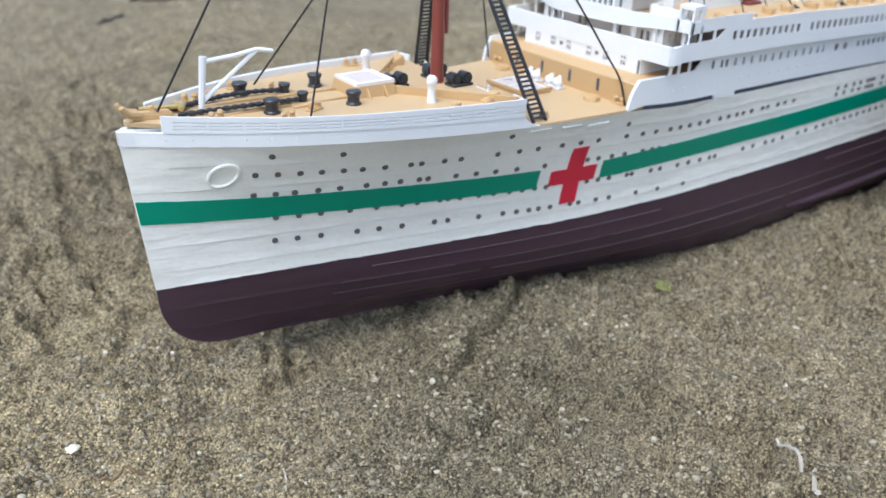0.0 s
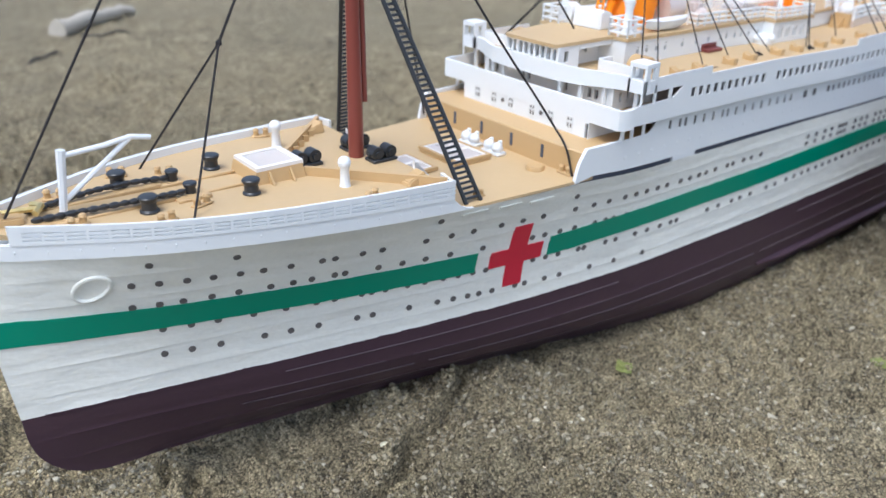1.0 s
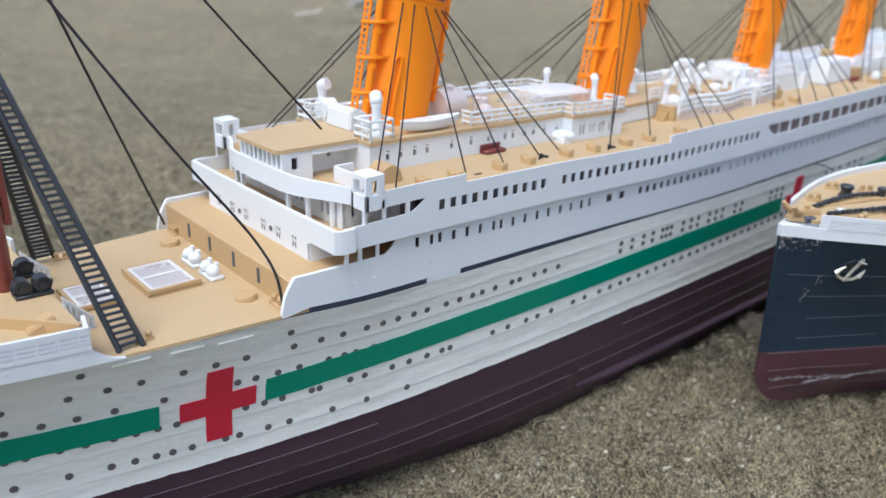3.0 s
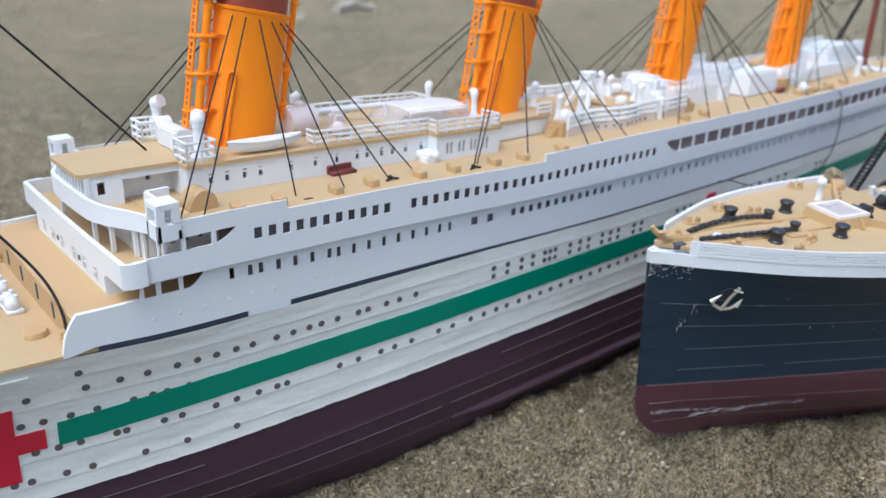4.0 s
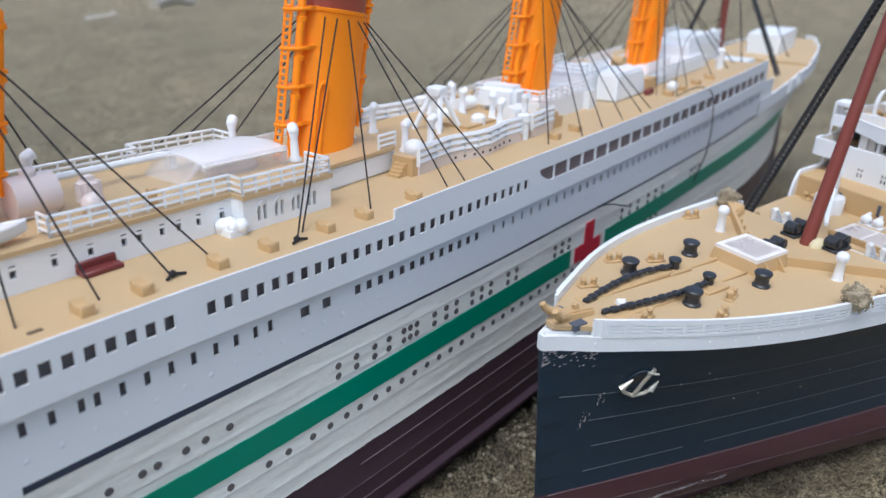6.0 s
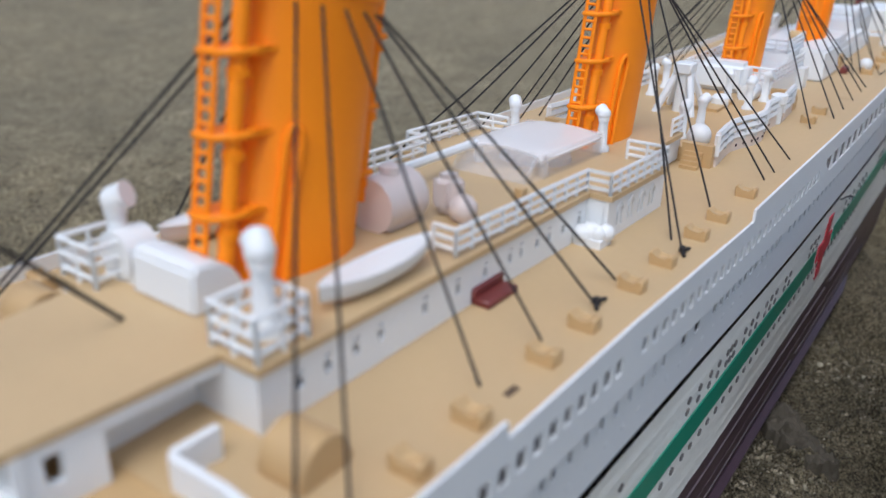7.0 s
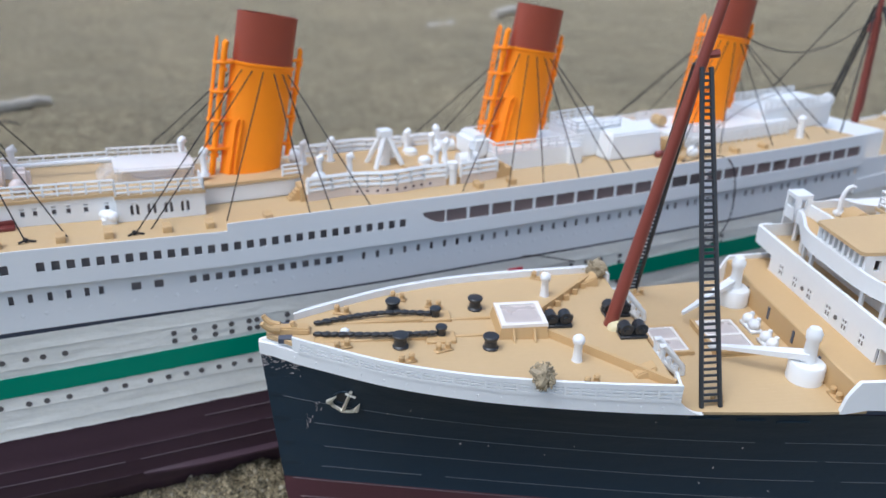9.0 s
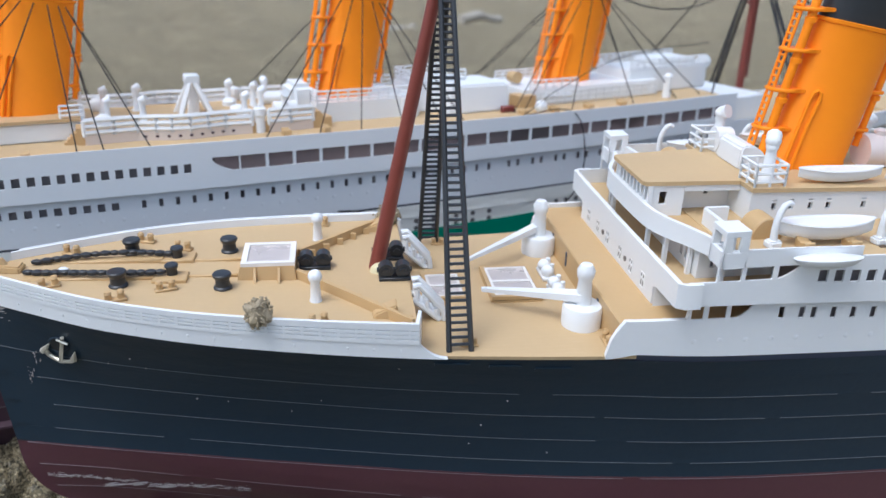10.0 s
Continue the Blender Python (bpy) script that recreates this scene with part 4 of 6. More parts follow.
        yf = lambda x, z: half(x, SHEER(x)) + 0.55 + 0.03 * (z - SHEER(x))
        wall(bm, 12.6 if hospital else 13.8, 96.5, band_top, TOPRAIL, slots, yf, 0.35, s, 3.0)
        wall(bm, 12.6, 96.5, band_top, lambda x: TOPRAIL(x) - 0.15, [], lambda x, z: yf(x, z) - 0.35, 0.65, s, 3.0)
        part("slotted_rail", bm, WHITE, bulwark, "", 3.0)
        bm = bmesh.new()
        ribbon(bm, [(96.1, s * 29.4), (97.2, s * 24.0)], SHEER(97) + 0.6, TOPRAIL(97) - 0.2, 0.7)
        part("end_plate", bm, WHITE, bulwark)
    fdeck = part("forecastle_deck", deck_strip(6.5, 96.6, fc_z, lambda x: max(half(x, SHEER(x)) - 0.2, 0.3), 1.0, 30), TAN, ship, "tan planked forecastle deck")
    bm = bmesh.new()
    box(bm, 95.6, 96.6, -27.6, 27.6, 58.5, fc_z(97) - 0.2)
    part("deck_break", bm, TANP, ship)
    wd_z = lambda x: 59.3
    well = part("well_deck", deck_strip(96.6, 139.0, wd_z, lambda x: half(x, SHEER(x)) - 0.7, 0.7, 12), TAN, ship, "tan planked well deck")
    zf = fc_z
    # forecastle fittings
    for x, y, k in ((36.6, 8.4, "bollard"), (37.3, -8.0, "bollard"), (46.8, 4.8, "bollard_small"), (47.2, -4.1, "bollard_small"), (57.4, 9.1, "bollard"), (58.1, -9.5, "bollard")):
        place("bollard", MESHES[k], fdeck, x, y, zf(x))
    for s in (-1, 1):
        bm = bmesh.new()
        box(bm, 43.5, 50.5, s * 5.0 - 2.3, s * 5.0 + 2.3, zf(47) - 0.2, zf(47) + 0.7)
        box(bm, 17.5, 44.0, s * 4.2 - 1.3, s * 4.2 + 1.3, zf(30) - 0.4, zf(30) + 0.5)
        box(bm, 50.0, 60.5, s * 4.0 - 0.45, s * 4.0 + 0.45, zf(55) - 0.2, zf(55) + 0.5)
        rounded(bm, 0.2, 1)
        part("chain_bed", bm, TANP, fdeck)
        bm = bmesh.new()
        for k in range(15):
            u = k / 14
            x, y, z = 18.5 + 26.5 * u, s * (2.6 + 2.6 * math.sin(u * 2.2)), zf(30) + 1.0 + 0.5 * math.sin(u * 3)
            lathe(bm, [(0.3, z - 0.6), (0.85, z - 0.3), (0.85, z + 0.3), (0.3, z + 0.6)], x, y, 8, 1.45, 1.0 if k % 2 else 0.7)
        part("anchor_chain", bm, BLACK, fdeck, "black moulded anchor chain")
        for x, y in ((38.2, 14.6), (47.0, 10.2), (77.6, 25.2), (24.0, 8.0)):
            place("bitt", MESHES["bitt"], fdeck, x, s * y, zf(x), -s * 18)
        bm = bmesh.new()
        ribbon(bm, [(73.0, s * 5.2), (95.6, s * 28.0)], lambda u: zf(85) - 0.6, lambda u: zf(73 + 23 * u) + 2.1, 0.9)
        for k in range(7):
            u = 0.08 + k * 0.14
            x, y = 73.0 + 22.6 * u + 0.6, s * (5.2 + 22.8 * u - 0.6)
            box(bm, x - 0.2, x + 1.2, y - 0.25, y + 0.25, zf(x) - 0.3, zf(x) + 1.5)
        part("breakwater", bm, TANP, fdeck)
        place("mushroom_vent", MESHES["mushroom"], fdeck, 77.0, s * 15.7, zf(77))
        bm = bmesh.new()
        y0, y1 = sorted((s * 20.0, s * 24.0))
        hexa(bm, [(88.0, y0, zf(91) - 0.2), (93.2, y0, zf(91) - 0.2), (93.2, y1, zf(91) - 0.2), (88.0, y1, zf(91) - 0.2),
                  (88.4, y0 + 0.3, zf(91) + 1.0), (92.8, y0 + 0.3, zf(91) + 2.8), (92.8, y1 - 0.3, zf(91) + 2.8), (88.4, y1 - 0.3, zf(91) + 1.0)])
        rounded(bm, 0.3, 2)
        part("companion_hatch", bm, TANP, fdeck)
    bm = bmesh.new()
    z = zf(66)
    hexa(bm, [(60.6, -6.2, z - 0.3), (72.8, -6.2, z - 0.3), (72.8, 6.2, z - 0.3), (60.6, 6.2, z - 0.3), (61.2, -5.6, z + 2.9), (72.4, -5.6, z + 2.9), (72.4, 5.6, z + 2.9), (61.2, 5.6, z + 2.9)])
    for x in (64, 69):
        for s in (-1, 1):
            hexa(bm, [(x, s * 5.6, z), (x + 0.5, s * 5.6, z), (x + 0.5, s * 8.0, z), (x, s * 8.0, z), (x, s * 5.5, z + 2.5), (x + 0.5, s * 5.5, z + 2.5), (x + 0.5, s * 5.9, z + 2.5), (x, s * 5.9, z + 2.5)])
    part("hatch_coaming", bm, TANP, fdeck)
    bm = bmesh.new()
    for a in ((61.4, 72.6, -5.6, -4.4), (61.4, 72.6, 4.4, 5.6), (61.4, 62.6, -4.4, 4.4), (71.4, 72.6, -4.4, 4.4)):
        box(bm, *a, z + 2.7, z + 3.7)
    part("hatch_frame", bm, HATCHWHITE, fdeck)
    part("hatch_pane", soft_box(62.2, 71.5, -4.6, 4.6, z + 2.8, z + 3.4, 0.1, 1), GLASS if not hospital else MILK, fdeck)
    for x, y, t in ((76.6, 0.6, 90), (93.6, -5.4, 90), (93.0, 5.2, 90)):
        place("winch", MESHES["winch"], fdeck, x, y, zf(x), t, 1.3)
    # tan anchor crane over the stem, with two blunt claws
    bm = bmesh.new()
    hexa(bm, [(8.0, -1.3, 67.4), (16.5, -2.0, 67.2), (16.5, 2.0, 67.2), (8.0, 1.3, 67.4), (8.0, -1.1, 69.4), (16.5, -1.7, 68.8), (16.5, 1.7, 68.8), (8.0, 1.1, 69.4)])
    rounded(bm, 0.35, 2)
    for s in (-1, 1):
        tube(bm, [(9.5, s * 0.9, 68.8), (7.4, s * 1.4, 69.3), (6.2, s * 1.7, 70.4), (5.8, s * 1.8, 71.2)], 0.95, 8, 0.6)
    tube(bm, [(13.0, 0, 68.6), (12.4, 0, 70.2)], 0.9, 8, 0.6)
    part("anchor_crane", bm, TANP, fdeck)
    bm = bmesh.new()
    prism(bm, [(5.4, -0.4), (13.4, -4.4), (13.4, 4.4), (5.4, 0.4)], 64.0, 66.2)
    part("stem_head", bm, WHITE, ship, "", 3.0)
    if hospital:
        bm = bmesh.new()
        tube(bm, [(23.6, 0, 67.0), (24.4, 0, 73.0), (25.2, 0, 79.6)], 0.75, 8, 0.9)
        tube(bm, [(25.2, 0, 78.4), (33, 0, 79.0), (38, 0, 79.8), (42, 0, 79.0)], 0.55, 8)
        tube(bm, [(38, 0, 79.6), (31, 0, 74.5), (24.4, 0, 69.6)], 0.55, 8)
        part("bow_derrick", bm, WHITE, fdeck, "thin white plastic derrick frame")
        bm = bmesh.new()
        tube(bm, [(10.5, 2.2, 69.2), (16, 1.6, 69.0), (20, 1.2, 68.8)], 0.6, 6)
        tube(bm, [(18.5, -1.2, 68.8), (20.2, 1.0, 69.3), (19.0, 3.6, 69.0)], 0.65, 6)
        part("brass_anchor", bm, GOLD, fdeck, "brass painted spare anchor")
    # stairs down to the well deck
    for s in (-1, 1):
        bm = bmesh.new()
        if hospital:
            y0, y1 = sorted((s * 14.1, s * 15.0))
            bar = lambda x0, x1, lo, hi: hexa(bm, [(x0, y0, lo(x0)), (x1, y0, lo(x1)), (x1, y1, lo(x1)), (x0, y1, lo(x0)), (x0, y0, hi(x0)), (x1, y0, hi(x1)), (x1, y1, hi(x1)), (x0, y1, hi(x0))])
            line = lambda x: 67.1 - 1.06 * (x - 96.5)
            bar(96.4, 101.6, lambda x: line(x) - 0.9, line)
            bar(96.4, 101.6, lambda x: line(x) - 3.7, lambda x: line(x) - 2.7)
            for k in range(6):
                x = 96.4 + 0.9 * k
                bar(x, x + 0.6, lambda q: line(q) - 2.9, lambda q: line(q) - 0.7)
        else:
            for y in (s * 11.2, s * 14.6):
                tube(bm, [(96.8, y, 67.4), (98.0, y, 67.6), (103.2, y, 61.6), (103.4, y, 59.4)], 0.7, 8)
                tube(bm, [(96.8, y, 64.4), (102.4, y, 59.5)], 0.7, 8)
                for k in range(3):
                    x = 97.6 + k * 2.0
                    tube(bm, [(x, y, 67.2 - 1.15 * (x - 97.2)), (x, y, 64.0 - 0.9 * (x - 97))], 0.62, 6)
            for k in range(7):
                x = 97.4 + k * 0.75
                box(bm, x, x + 0.7, min(s * 11.2, s * 14.6), max(s * 11.2, s * 14.6), 64.2 - 0.9 * (x - 97), 64.6 - 0.9 * (x - 97))
        part("stairs", bm, WHITE, well, "white plastic deck stairs")
    # well deck fittings
    for x0, x1, w, h, name in ((100.5, 110.0, 6.6, 0.5, "deck_hatch"), (114.8, 126.6, 8.2, 1.0, "deck_hatch")):
        bm = bmesh.new()
        box(bm, x0, x1, -w, w, 58.4, 59.3 + h)
        rounded(bm, 0.5, 2)
        for q in ((x0, x1, -w, -w + 0.9), (x0, x1, w - 0.9, w), (x0, x0 + 0.9, -w + 0.9, w - 0.9), (x1 - 0.9, x1, -w + 0.9, w - 0.9)):
            box(bm, *q, 59.3 + h - 0.3, 59.3 + h + 0.55)
        part(name, bm, TANP, well)
        bm = bmesh.new()
        for a in ((x0 + 0.95, x1 - 0.95, -w + 0.95, -w + 1.6), (x0 + 0.95, x1 - 0.95, w - 1.6, w - 0.95), (x0 + 0.95, x0 + 1.6, -w + 1.6, w - 1.6), (x1 - 1.6, x1 - 0.95, -w + 1.6, w - 1.6), (x0 + 1.6, x1 - 1.6, -0.45, 0.45)):
            box(bm, *a, 59.3 + h - 0.2, 59.3 + h + 0.45)
        part("hatch_frame", bm, HATCHWHITE, well)
        for s in (-1, 1):
            a, b = sorted((s * 0.45, s * (w - 1.6)))
            part("hatch_pane", soft_box(x0 + 1.6, x1 - 1.6, a, b, 59.3 + h - 0.1, 59.3 + h + 0.2, 0.05, 1), GLASS, well)
    for y in (-4.7, 4.7):
        place("cargo_winch", MESHES["white_winch"], well, 130.4, y, 59.3, 0, 1.3)
    for s in (-1, 1):
        for x, y, r in ((131.0, 20.0, 2.4),):
            bm = bmesh.new()
            lathe(bm, [(r, 59.2), (r, 60.1), (r * 0.9, 60.5), (r * 0.3, 60.6)], x, s * y, 16)
            part("round_cap", bm, TANP, well)
        place("bitt", MESHES["bitt"], well, 134.8, s * 26.8, 59.3, 90)
        place("bitt", MESHES["bitt"], well, 107.0, s * 25.5, 59.3, 0, 0.8)
        if not hospital:
            bm = bmesh.new()
            lathe(bm, [(4.2, 59.2), (4.2, 63.4), (3.9, 63.9), (1.7, 64.1), (1.4, 69.5), (1.7, 70.0), (1.9, 71.6), (1.2, 72.9), (0.4, 73.1)], 131.8, s * 18.8, 20)
            hexa(bm, [(130.8, s * 18.8 - 1.5, 65.0), (130.8, s * 18.8 + 1.5, 65.0), (112.4, s * 8.0 + 0.5, 62.4), (112.4, s * 8.0 - 0.5, 62.4),
                      (130.8, s * 18.8 - 1.5, 66.6), (130.8, s * 18.8 + 1.5, 66.6), (112.4, s * 8.0 + 0.5, 63.2), (112.4, s * 8.0 - 0.5, 63.2)])
            part("deck_crane", bm, WHITE, well, "white deck crane with a lowered jib")

    # ---- superstructure ----
    step = part("tan_step", soft_box(135.4, 170, -32.2, 32.2, 59.0, 65.9, 0.3, 1), TANP, ship, "tan step below the bridge front")
    for s in (-1, 1):
        for y in (6.1, 17.8):
            bm = bmesh.new()
            box(bm, 135.2, 135.6, s * y - 0.45, s * y + 0.45, 61.0, 64.4)
            part("door_slot", bm, SEAM_SHADE, step)
    fl = lambda x, z: flank(x, z) - 0.3
    fa = lambda x, z: flank(x, z) + 1.15
    toe = lambda x: 59.6 + 7.4 * min(max((x - 132.7) / 3.2, 0), 1) ** 0.55
    b_top = lambda x: toe(x) if x < 140 else (67.0 if x < 148.5 - 0.01 else 70.6)
    b_win = [166.4, 170.6, 173.1, 177.3, 181.5, 185.8, 190.3, 192.8, 197.0, 201.3, 205.7, 210.0, 214.5, 218.8, 223.1, 226.5]
    sill = lambda x: float(np.interp(x, (166, 197, 226, 249, 298, 400), (66.5, 65.4, 65.1, 64.9, 64.5, 64.6)))
    holes = [(x, x + 1.15, sill(x), sill(x) + 2.3) for x in b_win]
    holes += [(234.4, 236.8, 65.0, 67.2), (240.1, 242.4, 64.9, 67.1)]
    holes += [(249.1 + 3.45 * k, 250.9 + 3.45 * k, sill(250 + 3.45 * k), sill(250 + 3.45 * k) + 2.1) for k in range(13)]
    holes += [(298.0 + 4.36 * k, 299.1 + 4.36 * k, 64.5, 66.7) for k in range(25)]
    holes += [(410 + 9.0 * k + d, 411.2 + 9.0 * k + d, 64.6, 66.8) for k in range(11) for d in (0, 3.4)]
    curve_b = lambda x: 67.0 + 3.3 * max((x - 157.6) / 4.0, 0) ** 1.6
    holes += [(148.6, 151.0, 67.0, 70.5), (152.0, 155.6, 67.0, 70.5), (156.5, 157.6, 67.0, 70.5)]
    holes += [(157.6 + 0.5 * k, 158.1 + 0.5 * k, curve_b, 70.5) for k in range(8)]
    for s in (-1, 1):
        bm = bmesh.new()
        gap = lambda x: SHEER(x) + (1.1 if x < 205 else 1.1 - 0.6 * min((x - 205) / 60, 1)) * min(max((x - 133.7) / 5, 0), 1)
        wall(bm, 132.7, 148.5, gap, b_top, [], fl, 1.0, s, 0.8)
        wall(bm, 148.5, 522.0, gap, 70.6, holes, fl, 0.35, s)
        side_b = part("side_wall", bm, WHITE, ship, "white plastic side wall with small windows", 3.0)
        if hospital:
            bm = bmesh.new()
            wall(bm, 170.2, 180.4, lambda x: SHEER(x) - 0.3, lambda x: SHEER(x) + 1.3, [], lambda x, z: flank(x, z) - 0.28, 0.5, s, 2.0)
            part("filler_strip", bm, WHITE, side_b, "white filler smeared in the seam", 3.0)
        # embossed round lights just above the seam
        for k in range(66):
            x = 150.0 + 5.3 * k
            place("embossed_light", MESHES["stud"], side_b, x, s * (fl(x, 62) - 0.15), 62.2 - 0.002 * (x - 150))
        bm = bmesh.new()
        pane = lambda x: float(np.interp(x, (171, 209, 260, 311), (74.4, 73.55, 73.4, 73.3)))
        a_holes = [(171.85 + 3.335 * k, 173.75 + 3.335 * k, pane(172 + 3.3 * k), pane(172 + 3.3 * k) + 2.45) for k in range(11)]
        a_holes += [(213.2 + 3.436 * k, 215.1 + 3.436 * k, pane(213 + 3.4 * k), pane(213 + 3.4 * k) + 2.45) for k in range(29)]
        a_holes += [(324.5 + 7.76 * k, 331.4 + 7.76 * k, 73.1, 77.0) for k in range(23)]
        a_holes += [(316.9 + 0.8 * k, 317.7 + 0.8 * k, (lambda x: 77.0 - 3.9 * min(max((x - 316.7) / 5.6, 0), 1) ** 0.5), 77.0) for k in range(9)]
        curve_a = lambda x: 75.3 + 2.8 * max((x - 163.6) / 4.6, 0) ** 1.5
        a_holes += [(147.8, 151.2, 75.3, 78.0), (152.0, 156.4, 75.3, 78.0), (157.2, 162.6, 75.3, 78.0)]
        a_holes += [(163.6 + 0.5 * k, 164.1 + 0.5 * k, curve_a, 78.0) for k in range(9)]
        step_top = lambda x: 75.3 if x < 151.62 else (81.6 if x < 179.77 else (79.65 - 0.0053 * (x - 180) if x < 259.92 else 81.3))
        wall(bm, 146.6, 505.0, lambda x: float(np.interp(x, (146, 165, 196, 236, 285, 330), (70.5, 70.2, 69.9, 69.4, 68.8, 68.6))), step_top, a_holes, fa, 0.45, s, more=(151.6, 151.65, 179.75, 179.8, 259.9, 259.95))
        side_a = part("promenade_side", bm, WHITE, ship, "white promenade side with window openings", 3.0)
        bm = bmesh.new()
        wall(bm, 135.5, 500.0, lambda x: SHEER(x) - 0.6, lambda x: SHEER(x) + 1.4, [], lambda x, z: flank(x, z) - 0.85, 0.5, s)
        part("seam", bm, SEAM_SHADE, side_b)
    for s in (-1, 1):
        bm = bmesh.new()
        wall(bm, 317.5, 503.0, 71.8, 77.4, [], lambda x, z: flank(x, z) + 0.55, 0.22, s, 20)
        part("tinted_glazing", bm, TINT, ship, "brown tinted glazing strip")
    # filler behind the openings, coloured dark so that the windows look shaded inside
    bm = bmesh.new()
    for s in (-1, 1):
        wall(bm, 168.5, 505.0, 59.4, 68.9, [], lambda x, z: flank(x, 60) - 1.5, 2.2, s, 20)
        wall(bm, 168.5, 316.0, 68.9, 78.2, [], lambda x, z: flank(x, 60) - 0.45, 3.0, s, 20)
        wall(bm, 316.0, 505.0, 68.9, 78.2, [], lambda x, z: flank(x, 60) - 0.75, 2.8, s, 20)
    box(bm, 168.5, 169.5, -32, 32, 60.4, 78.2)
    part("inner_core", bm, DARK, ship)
    # front of B deck
    bm = bmesh.new()
    wall_front = lambda bm, x, y0, y1, z0, z1: box(bm, x, x + 0.9, y0, y1, z0, z1)
    wall_front(bm, 144.3, -23.7, 24.6, 65.8, 70.4)
    wall_front(bm, 144.3, -24.9, -24.7, 65.8, 70.4)
    box(bm, 144.3, 145.2, -24.7, -23.7, 69.8, 70.4)
    for s in (-1, 1):
        box(bm, 145.2, 160, s * 24.5 - 0.4, s * 24.5 + 0.4, 65.8, 70.7)
    front = part("bridge_front", bm, WHITE, ship, "white bridge front wall")
    # moulded windows of four small panes, and two round lights between them
    for y in (-18.3, -11.3, -4.3, 4.3, 11.3, 18.5):
        bm = bmesh.new()
        for z0, z1 in ((66.95, 67.15), (68.65, 69.05), (70.1, 70.25)):
            box(bm, 144.12, 144.4, y - 1.15, y + 1.15, z0, z1)
        for dy in (-1.15, -0.12, 0.91):
            box(bm, 144.12, 144.4, y + dy, y + dy + 0.24, 67.15, 70.1)
        frame_part = part("window_frame", bm, WHITE, front)
        for dy in (-0.5, 0.5):
            for z0, z1 in ((67.45, 68.5), (69.25, 69.9)):
                part("pane", soft_box(144.2, 144.4, y + dy - 0.22, y + dy + 0.22, z0, z1, 0.02, 1), PORT, frame_part)
    for y in (-7.8, 7.5):
        bm = bmesh.new()
        lathe(bm, [(0.62, -0.12), (0.62, 0.12)], n=10)
        me = finish(bm, "round_light", PORT)
        ob = place("round_light", me, front, 144.2, y, 68.7)
        ob.matrix_basis = ob.matrix_basis @ pose(0, 0, 0, 0, 90, 0)
    bm = bmesh.new()
    box(bm, 144.9, 145.15, -24.65, -23.75, 65.9, 69.75)
    part("dark_doorway", bm, SEAM_SHADE, front)
    # A deck floor, its bulwark across the front, and the house behind
    part("promenade_deck", soft_box(145.6, 172, -34.4, 34.4, 70.7, 71.6, 0.1, 1), TAN, ship)
    bm = bmesh.new()
    ribbon(bm, [(149.0, -34.9), (146.0, -34.8), (144.9, -34.2), (144.7, -20), (144.6, 0), (144.7, 20), (144.9, 34.2), (146.0, 34.8), (149.0, 34.9)], 70.3, 75.3, 1.0)
    part("promenade_bulwark", bm, WHITE, ship)
    bm = bmesh.new()
    for s in (-1, 1):
        wall(bm, 153.0, 170.0, 71.4, 78.6, [(155 + 3.0 * k, 156.0 + 3.0 * k, 73.6, 76.0) for k in range(4)], lambda x, z: 25.0, 0.8, s)
    y = -25.0
    cuts = [-25, -20, -18.8, -17.6, -16.4, -9, -7.8, -6.6, -5.4, 5.4, 6.6, 7.8, 9, 16.4, 17.6, 18.8, 20, 25]
    for k, (a, b) in enumerate(zip(cuts, cuts[1:])):
        if b - a < 1.5 and k % 2 == 1:
            box(bm, 152.4, 153.2, a, b, 71.4, 73.4)
            box(bm, 152.4, 153.2, a, b, 76.0, 78.6)
        else:
            box(bm, 152.4, 153.2, a, b, 71.4, 78.6)
    part("promenade_house", bm, WHITE, ship)
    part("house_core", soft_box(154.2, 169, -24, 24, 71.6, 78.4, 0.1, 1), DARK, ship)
    for x, y in ((146.9, 11.0), (148.4, 17.0), (151.2, 22.5), (153.8, 31.0)):
        for s in (-1, 1):
            part("promenade_post", soft_box(x, x + 0.9, s * y - 0.55, s * y + 0.55, 71.4, 78.4, 0.1, 1), WHITE, ship)
    # bridge deck and its swept bulwark
    sweep = [(154.2, 34.3), (153.4, 31), (152.6, 27), (150.6, 22.5), (148.2, 18), (146.9, 14.5), (146.3, 11), (146.1, 6)]
    outline = [(x, -y) for x, y in sweep] + [(146.0, 0)] + [(x, y) for x, y in sweep[::-1]]
    bm = bmesh.new()
    prism(bm, [(x + 0.3, y * 0.985) for x, y in outline] + [(172, 34.0), (172, -34.0)], 78.0, 79.2)
    bdeck = part("bridge_deck", bm, TANP, ship)
    bm = bmesh.new()
    ribbon(bm, outline, lambda u: 77.8, lambda u: 81.9 + 0.5 * math.cos((u - 0.5) * 2 * math.pi), 0.9)
    part("bridge_bulwark", bm, WHITE, ship)
